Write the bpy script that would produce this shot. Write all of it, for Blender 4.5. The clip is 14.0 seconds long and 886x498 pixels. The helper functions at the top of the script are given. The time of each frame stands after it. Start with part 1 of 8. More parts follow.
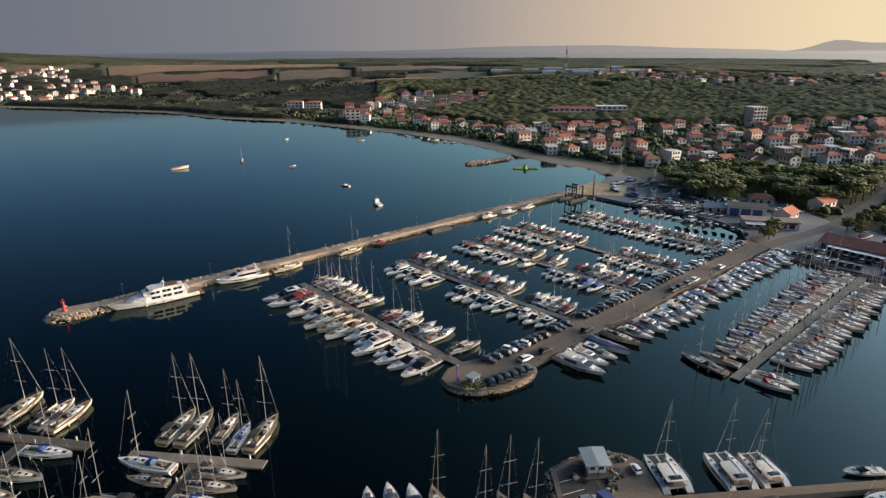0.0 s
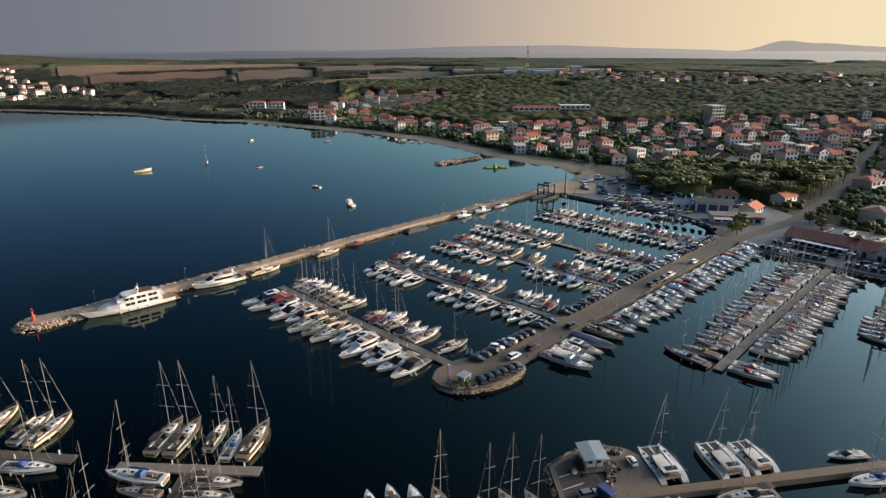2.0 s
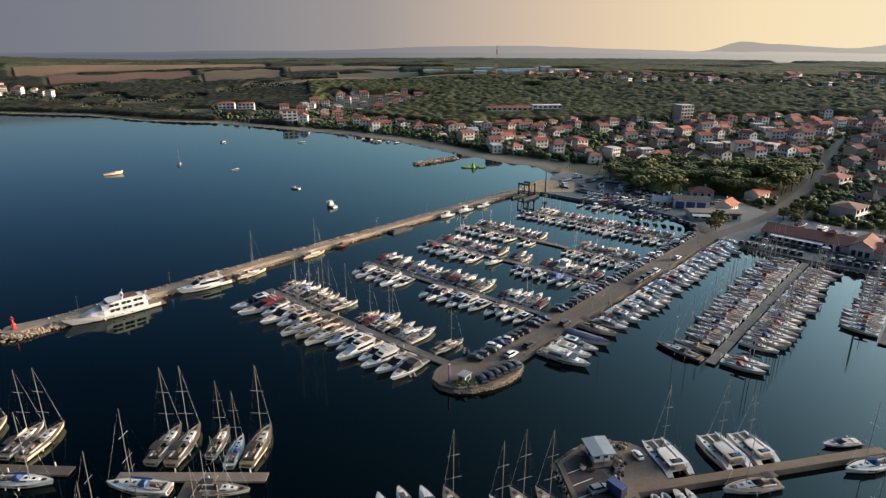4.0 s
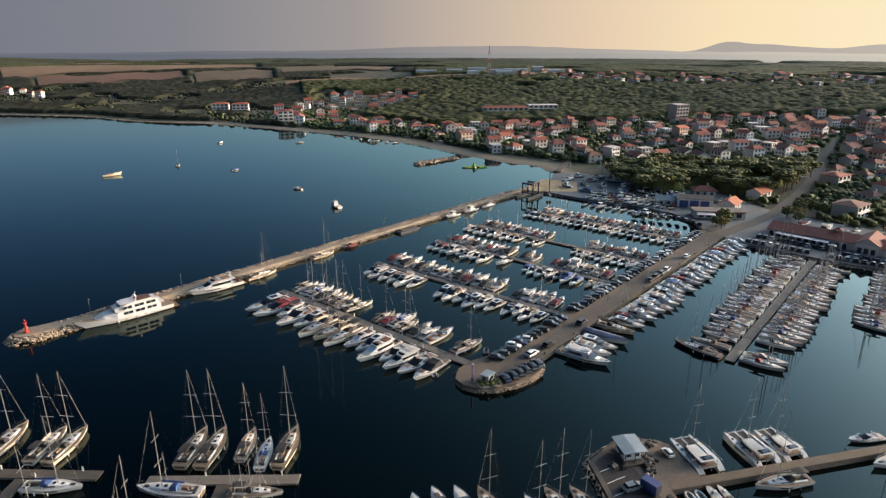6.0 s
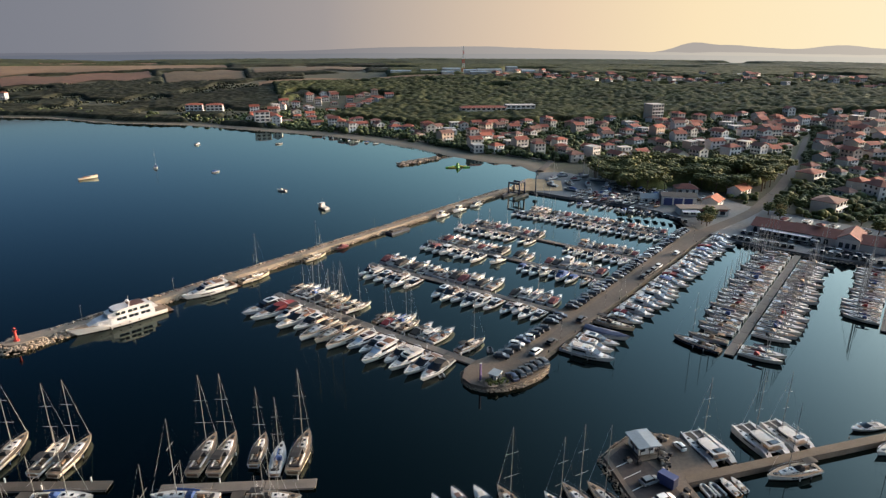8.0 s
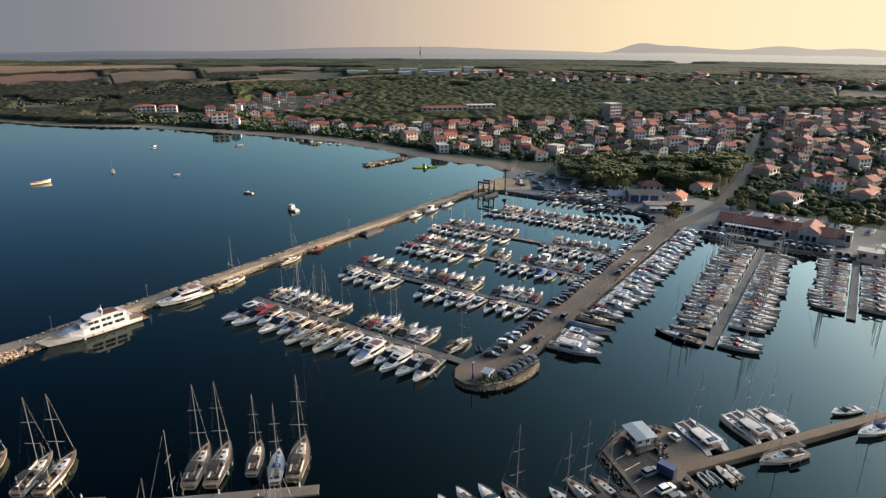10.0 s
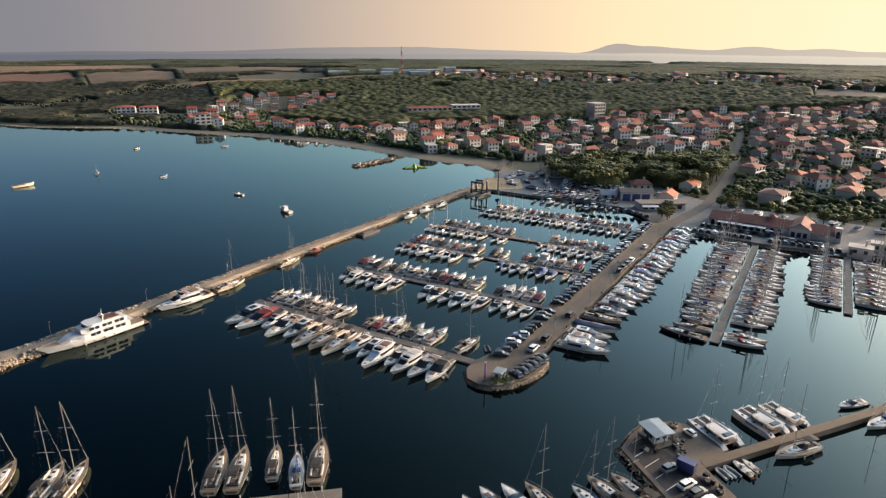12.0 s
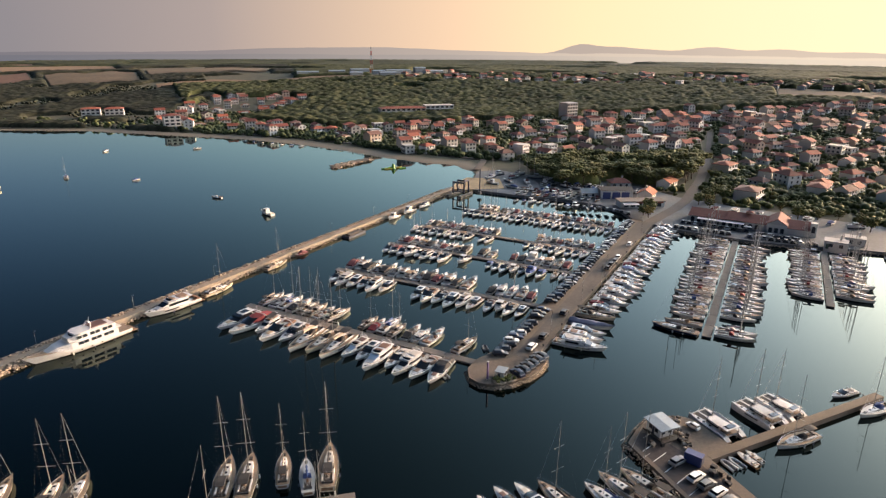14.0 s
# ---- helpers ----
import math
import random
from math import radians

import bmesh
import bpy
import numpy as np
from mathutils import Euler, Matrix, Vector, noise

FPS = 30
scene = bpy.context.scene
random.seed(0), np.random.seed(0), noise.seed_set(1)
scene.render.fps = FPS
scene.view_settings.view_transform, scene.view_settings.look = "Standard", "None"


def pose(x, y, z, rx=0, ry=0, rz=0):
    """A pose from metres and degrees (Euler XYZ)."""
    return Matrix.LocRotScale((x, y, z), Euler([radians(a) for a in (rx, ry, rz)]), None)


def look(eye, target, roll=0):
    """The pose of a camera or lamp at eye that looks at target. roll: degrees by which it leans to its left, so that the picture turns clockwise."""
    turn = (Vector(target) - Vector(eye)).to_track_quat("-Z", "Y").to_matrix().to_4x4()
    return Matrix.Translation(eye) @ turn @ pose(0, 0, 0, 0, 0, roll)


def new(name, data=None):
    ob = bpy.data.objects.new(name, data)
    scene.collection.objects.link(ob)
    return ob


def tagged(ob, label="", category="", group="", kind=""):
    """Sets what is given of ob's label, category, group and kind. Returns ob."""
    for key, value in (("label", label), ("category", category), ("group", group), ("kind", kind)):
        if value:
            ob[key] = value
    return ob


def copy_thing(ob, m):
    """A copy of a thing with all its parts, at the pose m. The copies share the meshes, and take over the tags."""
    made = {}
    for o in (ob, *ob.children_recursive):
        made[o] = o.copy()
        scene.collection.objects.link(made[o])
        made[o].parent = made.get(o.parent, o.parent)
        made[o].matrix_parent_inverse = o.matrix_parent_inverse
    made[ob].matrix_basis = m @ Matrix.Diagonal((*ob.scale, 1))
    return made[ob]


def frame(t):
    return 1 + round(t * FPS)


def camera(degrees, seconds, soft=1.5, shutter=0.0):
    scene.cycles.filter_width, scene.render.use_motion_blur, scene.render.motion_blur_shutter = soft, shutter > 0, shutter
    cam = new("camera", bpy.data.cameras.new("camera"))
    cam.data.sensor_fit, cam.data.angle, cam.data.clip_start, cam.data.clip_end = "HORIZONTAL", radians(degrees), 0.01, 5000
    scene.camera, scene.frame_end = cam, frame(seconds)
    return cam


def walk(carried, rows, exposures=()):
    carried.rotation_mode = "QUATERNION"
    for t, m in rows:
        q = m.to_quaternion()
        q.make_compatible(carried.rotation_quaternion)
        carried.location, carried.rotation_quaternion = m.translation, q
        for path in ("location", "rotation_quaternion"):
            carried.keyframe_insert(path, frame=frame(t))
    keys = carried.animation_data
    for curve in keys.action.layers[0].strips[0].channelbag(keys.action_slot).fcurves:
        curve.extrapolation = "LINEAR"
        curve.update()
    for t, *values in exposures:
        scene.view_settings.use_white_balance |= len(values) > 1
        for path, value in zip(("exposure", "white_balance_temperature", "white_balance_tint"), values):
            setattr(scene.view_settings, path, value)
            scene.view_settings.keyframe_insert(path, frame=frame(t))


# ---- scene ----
cam = camera(70.2, 14.0, soft=1.3)
METRES, EYE, TILT, LEAN, TURN = 53.547, 80.0, 0.0, 0.0, 0.0
ROWS = [
    (0.0, 0.0, 0.0, 0.0, -0.08, -18.62, 0.23),
    (0.5, -0.0302, 0.0011, -0.0009, -0.73, -18.63, 0.22),
    (1.0, -0.0582, 0.0023, -0.0017, -1.49, -18.63, 0.2),
    (1.5, -0.0906, 0.0045, -0.0023, -2.64, -18.64, 0.15),
    (2.0, -0.1204, 0.0069, -0.0032, -3.72, -18.63, 0.1),
    (2.5, -0.1537, 0.0102, -0.0037, -4.69, -18.63, 0.06),
    (3.0, -0.1853, 0.0123, -0.0041, -5.55, -18.63, 0.02),
    (5.5, -0.3683, 0.0363, -0.0069, -7.58, -18.59, -0.04),
    (6.0, -0.4045, 0.0417, -0.008, -7.79, -18.59, -0.03),
    (6.5, -0.4439, 0.0486, -0.0091, -8.13, -18.57, -0.05),
    (7.0, -0.4804, 0.0542, -0.0097, -8.77, -18.57, -0.07),
    (7.5, -0.5195, 0.0617, -0.011, -9.52, -18.56, -0.09),
    (8.0, -0.555, 0.0684, -0.0117, -10.46, -18.55, -0.12),
    (10.5, -0.7368, 0.1166, -0.0164, -15.43, -18.5, -0.31),
    (11.0, -0.7707, 0.127, -0.0169, -16.0, -18.49, -0.32),
    (11.5, -0.8077, 0.139, -0.0175, -16.32, -18.49, -0.33),
    (12.0, -0.8399, 0.1503, -0.018, -16.64, -18.48, -0.34),
    (12.5, -0.8742, 0.1622, -0.019, -17.34, -18.45, -0.33),
    (13.0, -0.9065, 0.1741, -0.0195, -18.09, -18.45, -0.36),
    (13.5, -0.942, 0.1871, -0.0204, -18.9, -18.44, -0.38),
    (14.0, -0.9745, 0.1997, -0.0206, -19.66, -18.43, -0.4),
]
walk(cam, [(t, pose(0, 0, EYE, TILT, LEAN, TURN) @ pose(METRES * x, METRES * y, METRES * z, 90 + pitch, roll, yaw)) for t, x, y, z, yaw, pitch, roll in ROWS],
     exposures=[(0.0, 1.02, 6400, 12), (7.0, 1.15, 6420, 12), (11.5, 1.26, 6580, 13), (14.0, 1.37, 7150, 20)])

# ---- light ----
HAZE_BASE, HAZE_TOP, HAZE_SIDE, HAZE_RISE = 0.82, -2.6, 0.45, 4.7  # log gain: level, fall to the zenith, rise towards the sun low and high
SUN_AZ, SUN_EL = 81.0, 6.0  # degrees: azimuth clockwise from +y
world = bpy.data.worlds.new("sky")
scene.world = world
world.use_nodes = True
wn = world.node_tree
sky = wn.nodes.new("ShaderNodeTexSky")
sky.sky_type = "NISHITA"
sky.sun_disc = False
sky.sun_elevation = radians(SUN_EL)
sky.sun_rotation = radians(SUN_AZ)
sky.altitude = 0
sky.air_density, sky.dust_density, sky.ozone_density = 1.0, 3.5, 3.2
dusk = wn.nodes.new("ShaderNodeMix")  # the violet of dusk that the clear-sky model lacks
dusk.data_type, dusk.blend_type = "RGBA", "MULTIPLY"
dusk.inputs["Factor"].default_value = 1.0
warm, towards = wn.nodes.new("ShaderNodeMix"), wn.nodes.new("ShaderNodeMapRange")  # reddened by the haze towards the sun
warm.data_type = "RGBA"
towards.interpolation_type = "SMOOTHSTEP"
towards.inputs["From Min"].default_value, towards.inputs["From Max"].default_value = -0.35, 0.4
away, height = wn.nodes.new("ShaderNodeMix"), wn.nodes.new("ShaderNodeMapRange")  # grey-violet low, deep blue higher up
away.data_type = "RGBA"
away.inputs["A"].default_value, away.inputs["B"].default_value = (1.08, 0.96, 1.13, 1), (0.5, 0.97, 1.28, 1)
height.inputs["From Min"].default_value, height.inputs["From Max"].default_value = 0.12, 0.6
sunward = wn.nodes.new("ShaderNodeMix")  # golden low, pale green-yellow higher up
sunward.data_type = "RGBA"
sunward.inputs["A"].default_value, sunward.inputs["B"].default_value = (1.12, 1.01, 0.92, 1), (1.1, 1.04, 0.83, 1)
for tone, socket in ((away, "A"), (sunward, "B")):
    wn.links.new(height.outputs[0], tone.inputs["Factor"])
    wn.links.new(tone.outputs["Result"], warm.inputs[socket])
wn.links.new(towards.outputs[0], warm.inputs["Factor"])
wn.links.new(warm.outputs["Result"], dusk.inputs["B"])
wn.links.new(sky.outputs[0], dusk.inputs["A"])
haze_dir = wn.nodes.new("ShaderNodeTexCoord")  # haze scatters forwards: the sky dims smoothly away from the sun and overhead
to_sun, split, glow = wn.nodes.new("ShaderNodeVectorMath"), wn.nodes.new("ShaderNodeSeparateXYZ"), wn.nodes.new("ShaderNodeVectorMath")
to_sun.operation, glow.operation = "DOT_PRODUCT", "SCALE"
to_sun.inputs[1].default_value = (math.sin(radians(SUN_AZ)), math.cos(radians(SUN_AZ)), 0)
wn.links.new(haze_dir.outputs["Generated"], to_sun.inputs[0])
wn.links.new(haze_dir.outputs["Generated"], split.inputs[0])
wn.links.new(to_sun.outputs["Value"], towards.inputs["Value"])
wn.links.new(split.outputs["Z"], height.inputs["Value"])


def sky_math(op, a, b=None, c=None):
    n = wn.nodes.new("ShaderNodeMath")
    n.operation = op
    for i, v in enumerate((a, b, c)):
        if isinstance(v, (int, float)):
            n.inputs[i].default_value = v
        elif v is not None:
            wn.links.new(v, n.inputs[i])
    return n.outputs[0]


up = sky_math("MAXIMUM", split.outputs["Z"], 0.0)
forward = sky_math("MULTIPLY", to_sun.outputs["Value"], sky_math("MULTIPLY_ADD", up, HAZE_RISE, HAZE_SIDE))
dim = sky_math("MULTIPLY_ADD", up, HAZE_TOP, HAZE_BASE)
wn.links.new(sky_math("EXPONENT", sky_math("ADD", forward, dim)), glow.inputs["Scale"])
wn.links.new(dusk.outputs["Result"], glow.inputs[0])
wn.links.new(glow.outputs[0], wn.nodes["Background"].inputs[0])
wn.nodes["Background"].inputs[1].default_value = 0.15
sun_data = bpy.data.lights.new("sun", "SUN")
sun_data.energy, sun_data.angle, sun_data.color = 4.2, radians(4.0), (1.0, 0.71, 0.48)
sun = new("sun", sun_data)
_a, _e = radians(SUN_AZ), radians(SUN_EL)
sun.matrix_world = look((300 * math.sin(_a), 300 * math.cos(_a), 300 * math.tan(_e)), (0, 0, 0))

# ---- materials ----
def mat(name, col, rough=0.6, metal=0.0, var=0.25, big=0.2, fine=4.0, bump=0.0, tints=(), spec=0.5, coat=0.0, space="Position", island=False):
    """A surface with variation at two scales; tints: colours among which each object picks by chance."""
    m = bpy.data.materials.new(name)
    m.use_nodes = True
    nt = m.node_tree
    b = nt.nodes["Principled BSDF"]
    b.inputs["Roughness"].default_value = rough
    b.inputs["Metallic"].default_value = metal
    b.inputs["Specular IOR Level"].default_value = spec
    b.inputs["Coat Weight"].default_value = coat
    if space == "Position":
        src = nt.nodes.new("ShaderNodeNewGeometry").outputs["Position"]
    else:
        src = nt.nodes.new("ShaderNodeTexCoord").outputs["Object"]
    n1, n2 = nt.nodes.new("ShaderNodeTexNoise"), nt.nodes.new("ShaderNodeTexNoise")
    n1.inputs["Scale"].default_value, n1.inputs["Detail"].default_value = big, 4
    n2.inputs["Scale"].default_value, n2.inputs["Detail"].default_value = fine, 6
    nt.links.new(src, n1.inputs["Vector"])
    nt.links.new(src, n2.inputs["Vector"])
    add = nt.nodes.new("ShaderNodeMath")
    add.operation = "ADD"
    nt.links.new(n1.outputs["Fac"], add.inputs[0])
    nt.links.new(n2.outputs["Fac"], add.inputs[1])
    rng = nt.nodes.new("ShaderNodeMapRange")
    rng.inputs["From Min"].default_value, rng.inputs["From Max"].default_value = 0.65, 1.35
    rng.inputs["To Min"].default_value, rng.inputs["To Max"].default_value = 1 - var, 1 + var
    nt.links.new(add.outputs[0], rng.inputs["Value"])
    mul = nt.nodes.new("ShaderNodeVectorMath")
    mul.operation = "SCALE"
    if tints:
        info, ramp = nt.nodes.new("ShaderNodeNewGeometry" if island else "ShaderNodeObjectInfo"), nt.nodes.new("ShaderNodeValToRGB")
        ramp.color_ramp.interpolation = "CONSTANT"
        cols = [col, *tints]
        while len(ramp.color_ramp.elements) < len(cols):
            ramp.color_ramp.elements.new(1.0)
        for i, c in enumerate(cols):
            ramp.color_ramp.elements[i].position = i / len(cols)
            ramp.color_ramp.elements[i].color = (*c, 1)
        nt.links.new(info.outputs["Random Per Island" if island else "Random"], ramp.inputs["Fac"])
        nt.links.new(ramp.outputs["Color"], mul.inputs[0])
    else:
        mul.inputs[0].default_value = col
    nt.links.new(rng.outputs[0], mul.inputs["Scale"])
    nt.links.new(mul.outputs[0], b.inputs["Base Color"])
    if bump:
        bp = nt.nodes.new("ShaderNodeBump")
        bp.inputs["Strength"].default_value, bp.inputs["Distance"].default_value = bump, 0.05
        nt.links.new(n2.outputs["Fac"], bp.inputs["Height"])
        nt.links.new(bp.outputs[0], b.inputs["Normal"])
    return m


GEL = mat("gelcoat_white", (0.58, 0.575, 0.565), 0.3, var=0.08, big=0.6, fine=3, tints=((0.64, 0.635, 0.625), (0.52, 0.525, 0.54), (0.58, 0.565, 0.54)), coat=0.25)
GEL_OLD = mat("weathered_gelcoat", (0.5, 0.485, 0.46), 0.4, var=0.14, big=0.6, fine=3, tints=((0.57, 0.56, 0.55), (0.42, 0.4, 0.37), (0.53, 0.5, 0.45), (0.4, 0.41, 0.43)))
GEL_CREAM = mat("gelcoat_cream", (0.52, 0.45, 0.35), 0.3, var=0.06, big=0.6)
GEL_NAVY = mat("gelcoat_navy", (0.015, 0.025, 0.06), 0.2, var=0.15, coat=0.4)
GEL_GREY = mat("gelcoat_grey", (0.3, 0.32, 0.34), 0.3, var=0.08)
GEL_RED = mat("paint_red", (0.4, 0.04, 0.03), 0.35, var=0.12, big=0.6)
GEL_MAROON = mat("paint_maroon", (0.11, 0.025, 0.025), 0.4, var=0.15, big=0.6)
DECKM = mat("deck_nonskid", (0.48, 0.475, 0.46), 0.7, var=0.14, big=0.8, fine=12, bump=0.1)
TEAK = mat("teak", (0.15, 0.09, 0.052), 0.65, var=0.25, big=1.0, fine=14, bump=0.1)
# teak darkened in its colour to stand for a shaded cockpit well
TEAK_WELL = mat("shaded_well_teak", (0.045, 0.03, 0.022), 0.6, var=0.3, big=1.0, fine=14, bump=0.1)
VARN = mat("varnished_wood", (0.36, 0.17, 0.06), 0.25, var=0.25, big=1.0, fine=9, coat=0.4)
GLASS = mat("tinted_glass", (0.012, 0.014, 0.018), 0.06, var=0.1, spec=0.6)
CV_BLUE = mat("canvas_blue", (0.03, 0.07, 0.2), 0.85, var=0.2, big=1.5)
CV_RED = mat("canvas_red", (0.2, 0.025, 0.03), 0.85, var=0.2, big=1.5)
CV_BLACK = mat("canvas_black", (0.02, 0.02, 0.022), 0.85, var=0.2, big=1.5)
CV_BEIGE = mat("canvas_beige", (0.36, 0.3, 0.235), 0.85, var=0.15, big=1.5)
CV_WHITE = mat("canvas_white", (0.72, 0.71, 0.7), 0.85, var=0.08, big=1.5)
CV_SKY = mat("canvas_pale_blue", (0.36, 0.46, 0.58), 0.85, var=0.12, big=1.5)
CV_MAUVE = mat("canvas_mauve_grey", (0.27, 0.235, 0.27), 0.85, var=0.15, big=1.5)
CV_MAROON = mat("canvas_maroon", (0.13, 0.035, 0.04), 0.85, var=0.2, big=1.5)
CV_TAN = mat("canvas_tan", (0.25, 0.175, 0.115), 0.85, var=0.15, big=1.5)
TEAK_PALE = mat("weathered_teak", (0.2, 0.145, 0.1), 0.7, var=0.25, big=1.0, fine=14, bump=0.1)
SEATM = mat("seat_vinyl", (0.24, 0.15, 0.1), 0.6, var=0.1, tints=((0.5, 0.46, 0.42), (0.1, 0.05, 0.04), (0.2, 0.1, 0.06), (0.05, 0.05, 0.06), (0.34, 0.26, 0.18)))
ALU = mat("anodised_aluminium", (0.45, 0.435, 0.41), 0.4, 0.2, var=0.06)
# painted shade for the hull's foot, to darken it and its reflection
HULL_SHADE = mat("hull_foot_shade", (0.025, 0.028, 0.035), 0.6, var=0.25)
MASTM = mat("weathered_mast_alloy", (0.26, 0.25, 0.235), 0.5, 0.2, var=0.1)
STEEL = mat("stainless_steel", (0.65, 0.65, 0.65), 0.25, 1.0, var=0.05)
WIRE = mat("wire_rope", (0.14, 0.14, 0.14), 0.5, 0.6, var=0.05)
RUBBER = mat("black_rubber", (0.02, 0.02, 0.02), 0.7, var=0.2)
FENDER = mat("fender_vinyl", (0.08, 0.1, 0.16), 0.5, var=0.2, tints=((0.7, 0.7, 0.7), (0.02, 0.02, 0.03)))
CONC = mat("concrete", (0.225, 0.185, 0.145), 0.85, var=0.28, big=0.12, fine=1.5, bump=0.4)
CONC_D = mat("wet_concrete", (0.11, 0.1, 0.09), 0.7, var=0.35, big=0.3, fine=2, bump=0.3)
ASPH = mat("asphalt", (0.085, 0.078, 0.072), 0.9, var=0.3, big=0.08, fine=1.2, bump=0.2)
LANE = mat("dusty_asphalt", (0.085, 0.071, 0.062), 0.9, var=0.25, big=0.08, fine=1.0, bump=0.2)
YARD = mat("worn_asphalt_yard", (0.135, 0.14, 0.147), 0.9, var=0.3, big=0.06, fine=0.8, bump=0.2)
PAVE = mat("gravel_paving", (0.112, 0.087, 0.069), 0.9, var=0.3, big=0.1, fine=1.5, bump=0.2)
PLANK = mat("grey_decking", (0.075, 0.063, 0.053), 0.85, var=0.3, big=0.3, fine=5, bump=0.2)
PLANK_PALE = mat("pale_grey_decking", (0.14, 0.122, 0.108), 0.85, var=0.25, big=0.3, fine=5, bump=0.2)
FLOAT = mat("pontoon_float", (0.09, 0.09, 0.09), 0.8, var=0.3)
ROCK = mat("limestone_rock", (0.27, 0.215, 0.165), 0.9, var=0.4, big=0.35, fine=3, bump=0.5)
LINE = mat("road_paint", (0.7, 0.7, 0.68), 0.7, var=0.15, big=0.5)
ROOF = mat("clay_tile", (0.22, 0.062, 0.04), 0.85, var=0.28, big=0.25, fine=4, bump=0.4, tints=((0.2, 0.056, 0.038), (0.24, 0.075, 0.05), (0.16, 0.052, 0.04), (0.28, 0.08, 0.048), (0.16, 0.08, 0.062)))
ROOF_D = mat("brown_tile", (0.16, 0.05, 0.04), 0.85, var=0.3, big=0.25, fine=4, bump=0.4)
ROOF_G = mat("weathered_grey_brown_roof", (0.12, 0.1, 0.088), 0.85, var=0.25, big=0.25, fine=3, bump=0.3)
ROOF_O = mat("orange_tile", (0.32, 0.105, 0.055), 0.85, var=0.22, big=0.25, fine=4, bump=0.4)
ROOF_M = mat("grey_sheet_roof", (0.23, 0.27, 0.3), 0.5, 0.2, var=0.15, big=0.3, fine=3)
PLAST = mat("plaster", (0.52, 0.48, 0.43), 0.9, var=0.14, big=0.2, fine=2, tints=((0.64, 0.63, 0.62), (0.56, 0.52, 0.46), (0.62, 0.58, 0.53), (0.47, 0.45, 0.43), (0.64, 0.62, 0.6), (0.52, 0.41, 0.33), (0.66, 0.65, 0.63)))
PLAST_I = mat("plaster_mixed", (0.52, 0.48, 0.43), 0.9, var=0.14, big=0.2, fine=2, tints=((0.64, 0.63, 0.62), (0.56, 0.52, 0.46), (0.62, 0.58, 0.53), (0.47, 0.45, 0.43), (0.64, 0.62, 0.6), (0.52, 0.41, 0.33), (0.66, 0.65, 0.63)), island=True)
ROOF_I = mat("clay_tile_mixed", (0.22, 0.062, 0.04), 0.85, var=0.28, big=0.25, fine=4, bump=0.4, tints=((0.2, 0.056, 0.038), (0.24, 0.075, 0.05), (0.16, 0.052, 0.04), (0.28, 0.08, 0.048), (0.16, 0.08, 0.062)), island=True)
PLAST_W = mat("white_plaster", (0.55, 0.54, 0.52), 0.9, var=0.08, big=0.3, fine=2)
PLAST_G = mat("grey_plaster", (0.42, 0.41, 0.4), 0.9, var=0.12, big=0.3, fine=2)
BRICK = mat("red_brown_fascia", (0.22, 0.07, 0.05), 0.85, var=0.25, big=0.4, fine=5)
WOODB = mat("blue_painted_door", (0.025, 0.045, 0.16), 0.55, var=0.15)
SHUT = mat("shutter_wood", (0.1, 0.07, 0.05), 0.7, var=0.2, tints=((0.06, 0.1, 0.07), (0.22, 0.16, 0.1), (0.4, 0.38, 0.34)))
WINDOW = mat("window_pane", (0.03, 0.035, 0.045), 0.08, var=0.15)
CARP = mat("car_paint", (0.012, 0.012, 0.014), 0.45, var=0.06, tints=((0.2, 0.2, 0.21), (0.03, 0.033, 0.045), (0.035, 0.035, 0.04), (0.02, 0.02, 0.024), (0.09, 0.1, 0.11), (0.012, 0.022, 0.06), (0.04, 0.043, 0.047), (0.016, 0.018, 0.02)), coat=0.1)
CARW = mat("car_paint_white", (0.75, 0.75, 0.74), 0.25, var=0.04, coat=0.6)
BLUEP = mat("dark_blue_steel", (0.012, 0.02, 0.05), 0.5, var=0.2)
GREENP = mat("green_vinyl", (0.12, 0.34, 0.05), 0.45, var=0.15, big=0.8)
YELLP = mat("yellow_vinyl", (0.55, 0.42, 0.06), 0.45, var=0.15)
RIBM = mat("hypalon_grey", (0.3, 0.31, 0.32), 0.6, var=0.1, tints=((0.55, 0.55, 0.55), (0.08, 0.08, 0.09)))
BARK = mat("bark", (0.11, 0.075, 0.05), 0.95, var=0.35, big=1.0, fine=6, bump=0.4)


def leaf_mat(name, a, b):
    """Foliage that varies from clump to clump."""
    m = mat(name, a, 0.75, var=0.35, big=0.05, fine=1.2, spec=0.2)
    nt = m.node_tree
    bs = nt.nodes["Principled BSDF"]
    link = bs.inputs["Base Color"].links[0]
    geo, mix = nt.nodes.new("ShaderNodeNewGeometry"), nt.nodes.new("ShaderNodeMix")
    mix.data_type, mix.blend_type = "RGBA", "MULTIPLY"
    ramp = nt.nodes.new("ShaderNodeValToRGB")
    ramp.color_ramp.elements[0].color = (0.7, 0.74, 0.74, 1)
    ramp.color_ramp.elements[1].color = tuple(q / p for p, q in zip(a, b)) + (1,)
    nt.links.new(geo.outputs["Random Per Island"], ramp.inputs["Fac"])
    mix.inputs["Factor"].default_value = 1.0
    nt.links.new(link.from_socket, mix.inputs["A"])
    nt.links.new(ramp.outputs["Color"], mix.inputs["B"])
    nt.links.new(mix.outputs["Result"], bs.inputs["Base Color"])
    return m


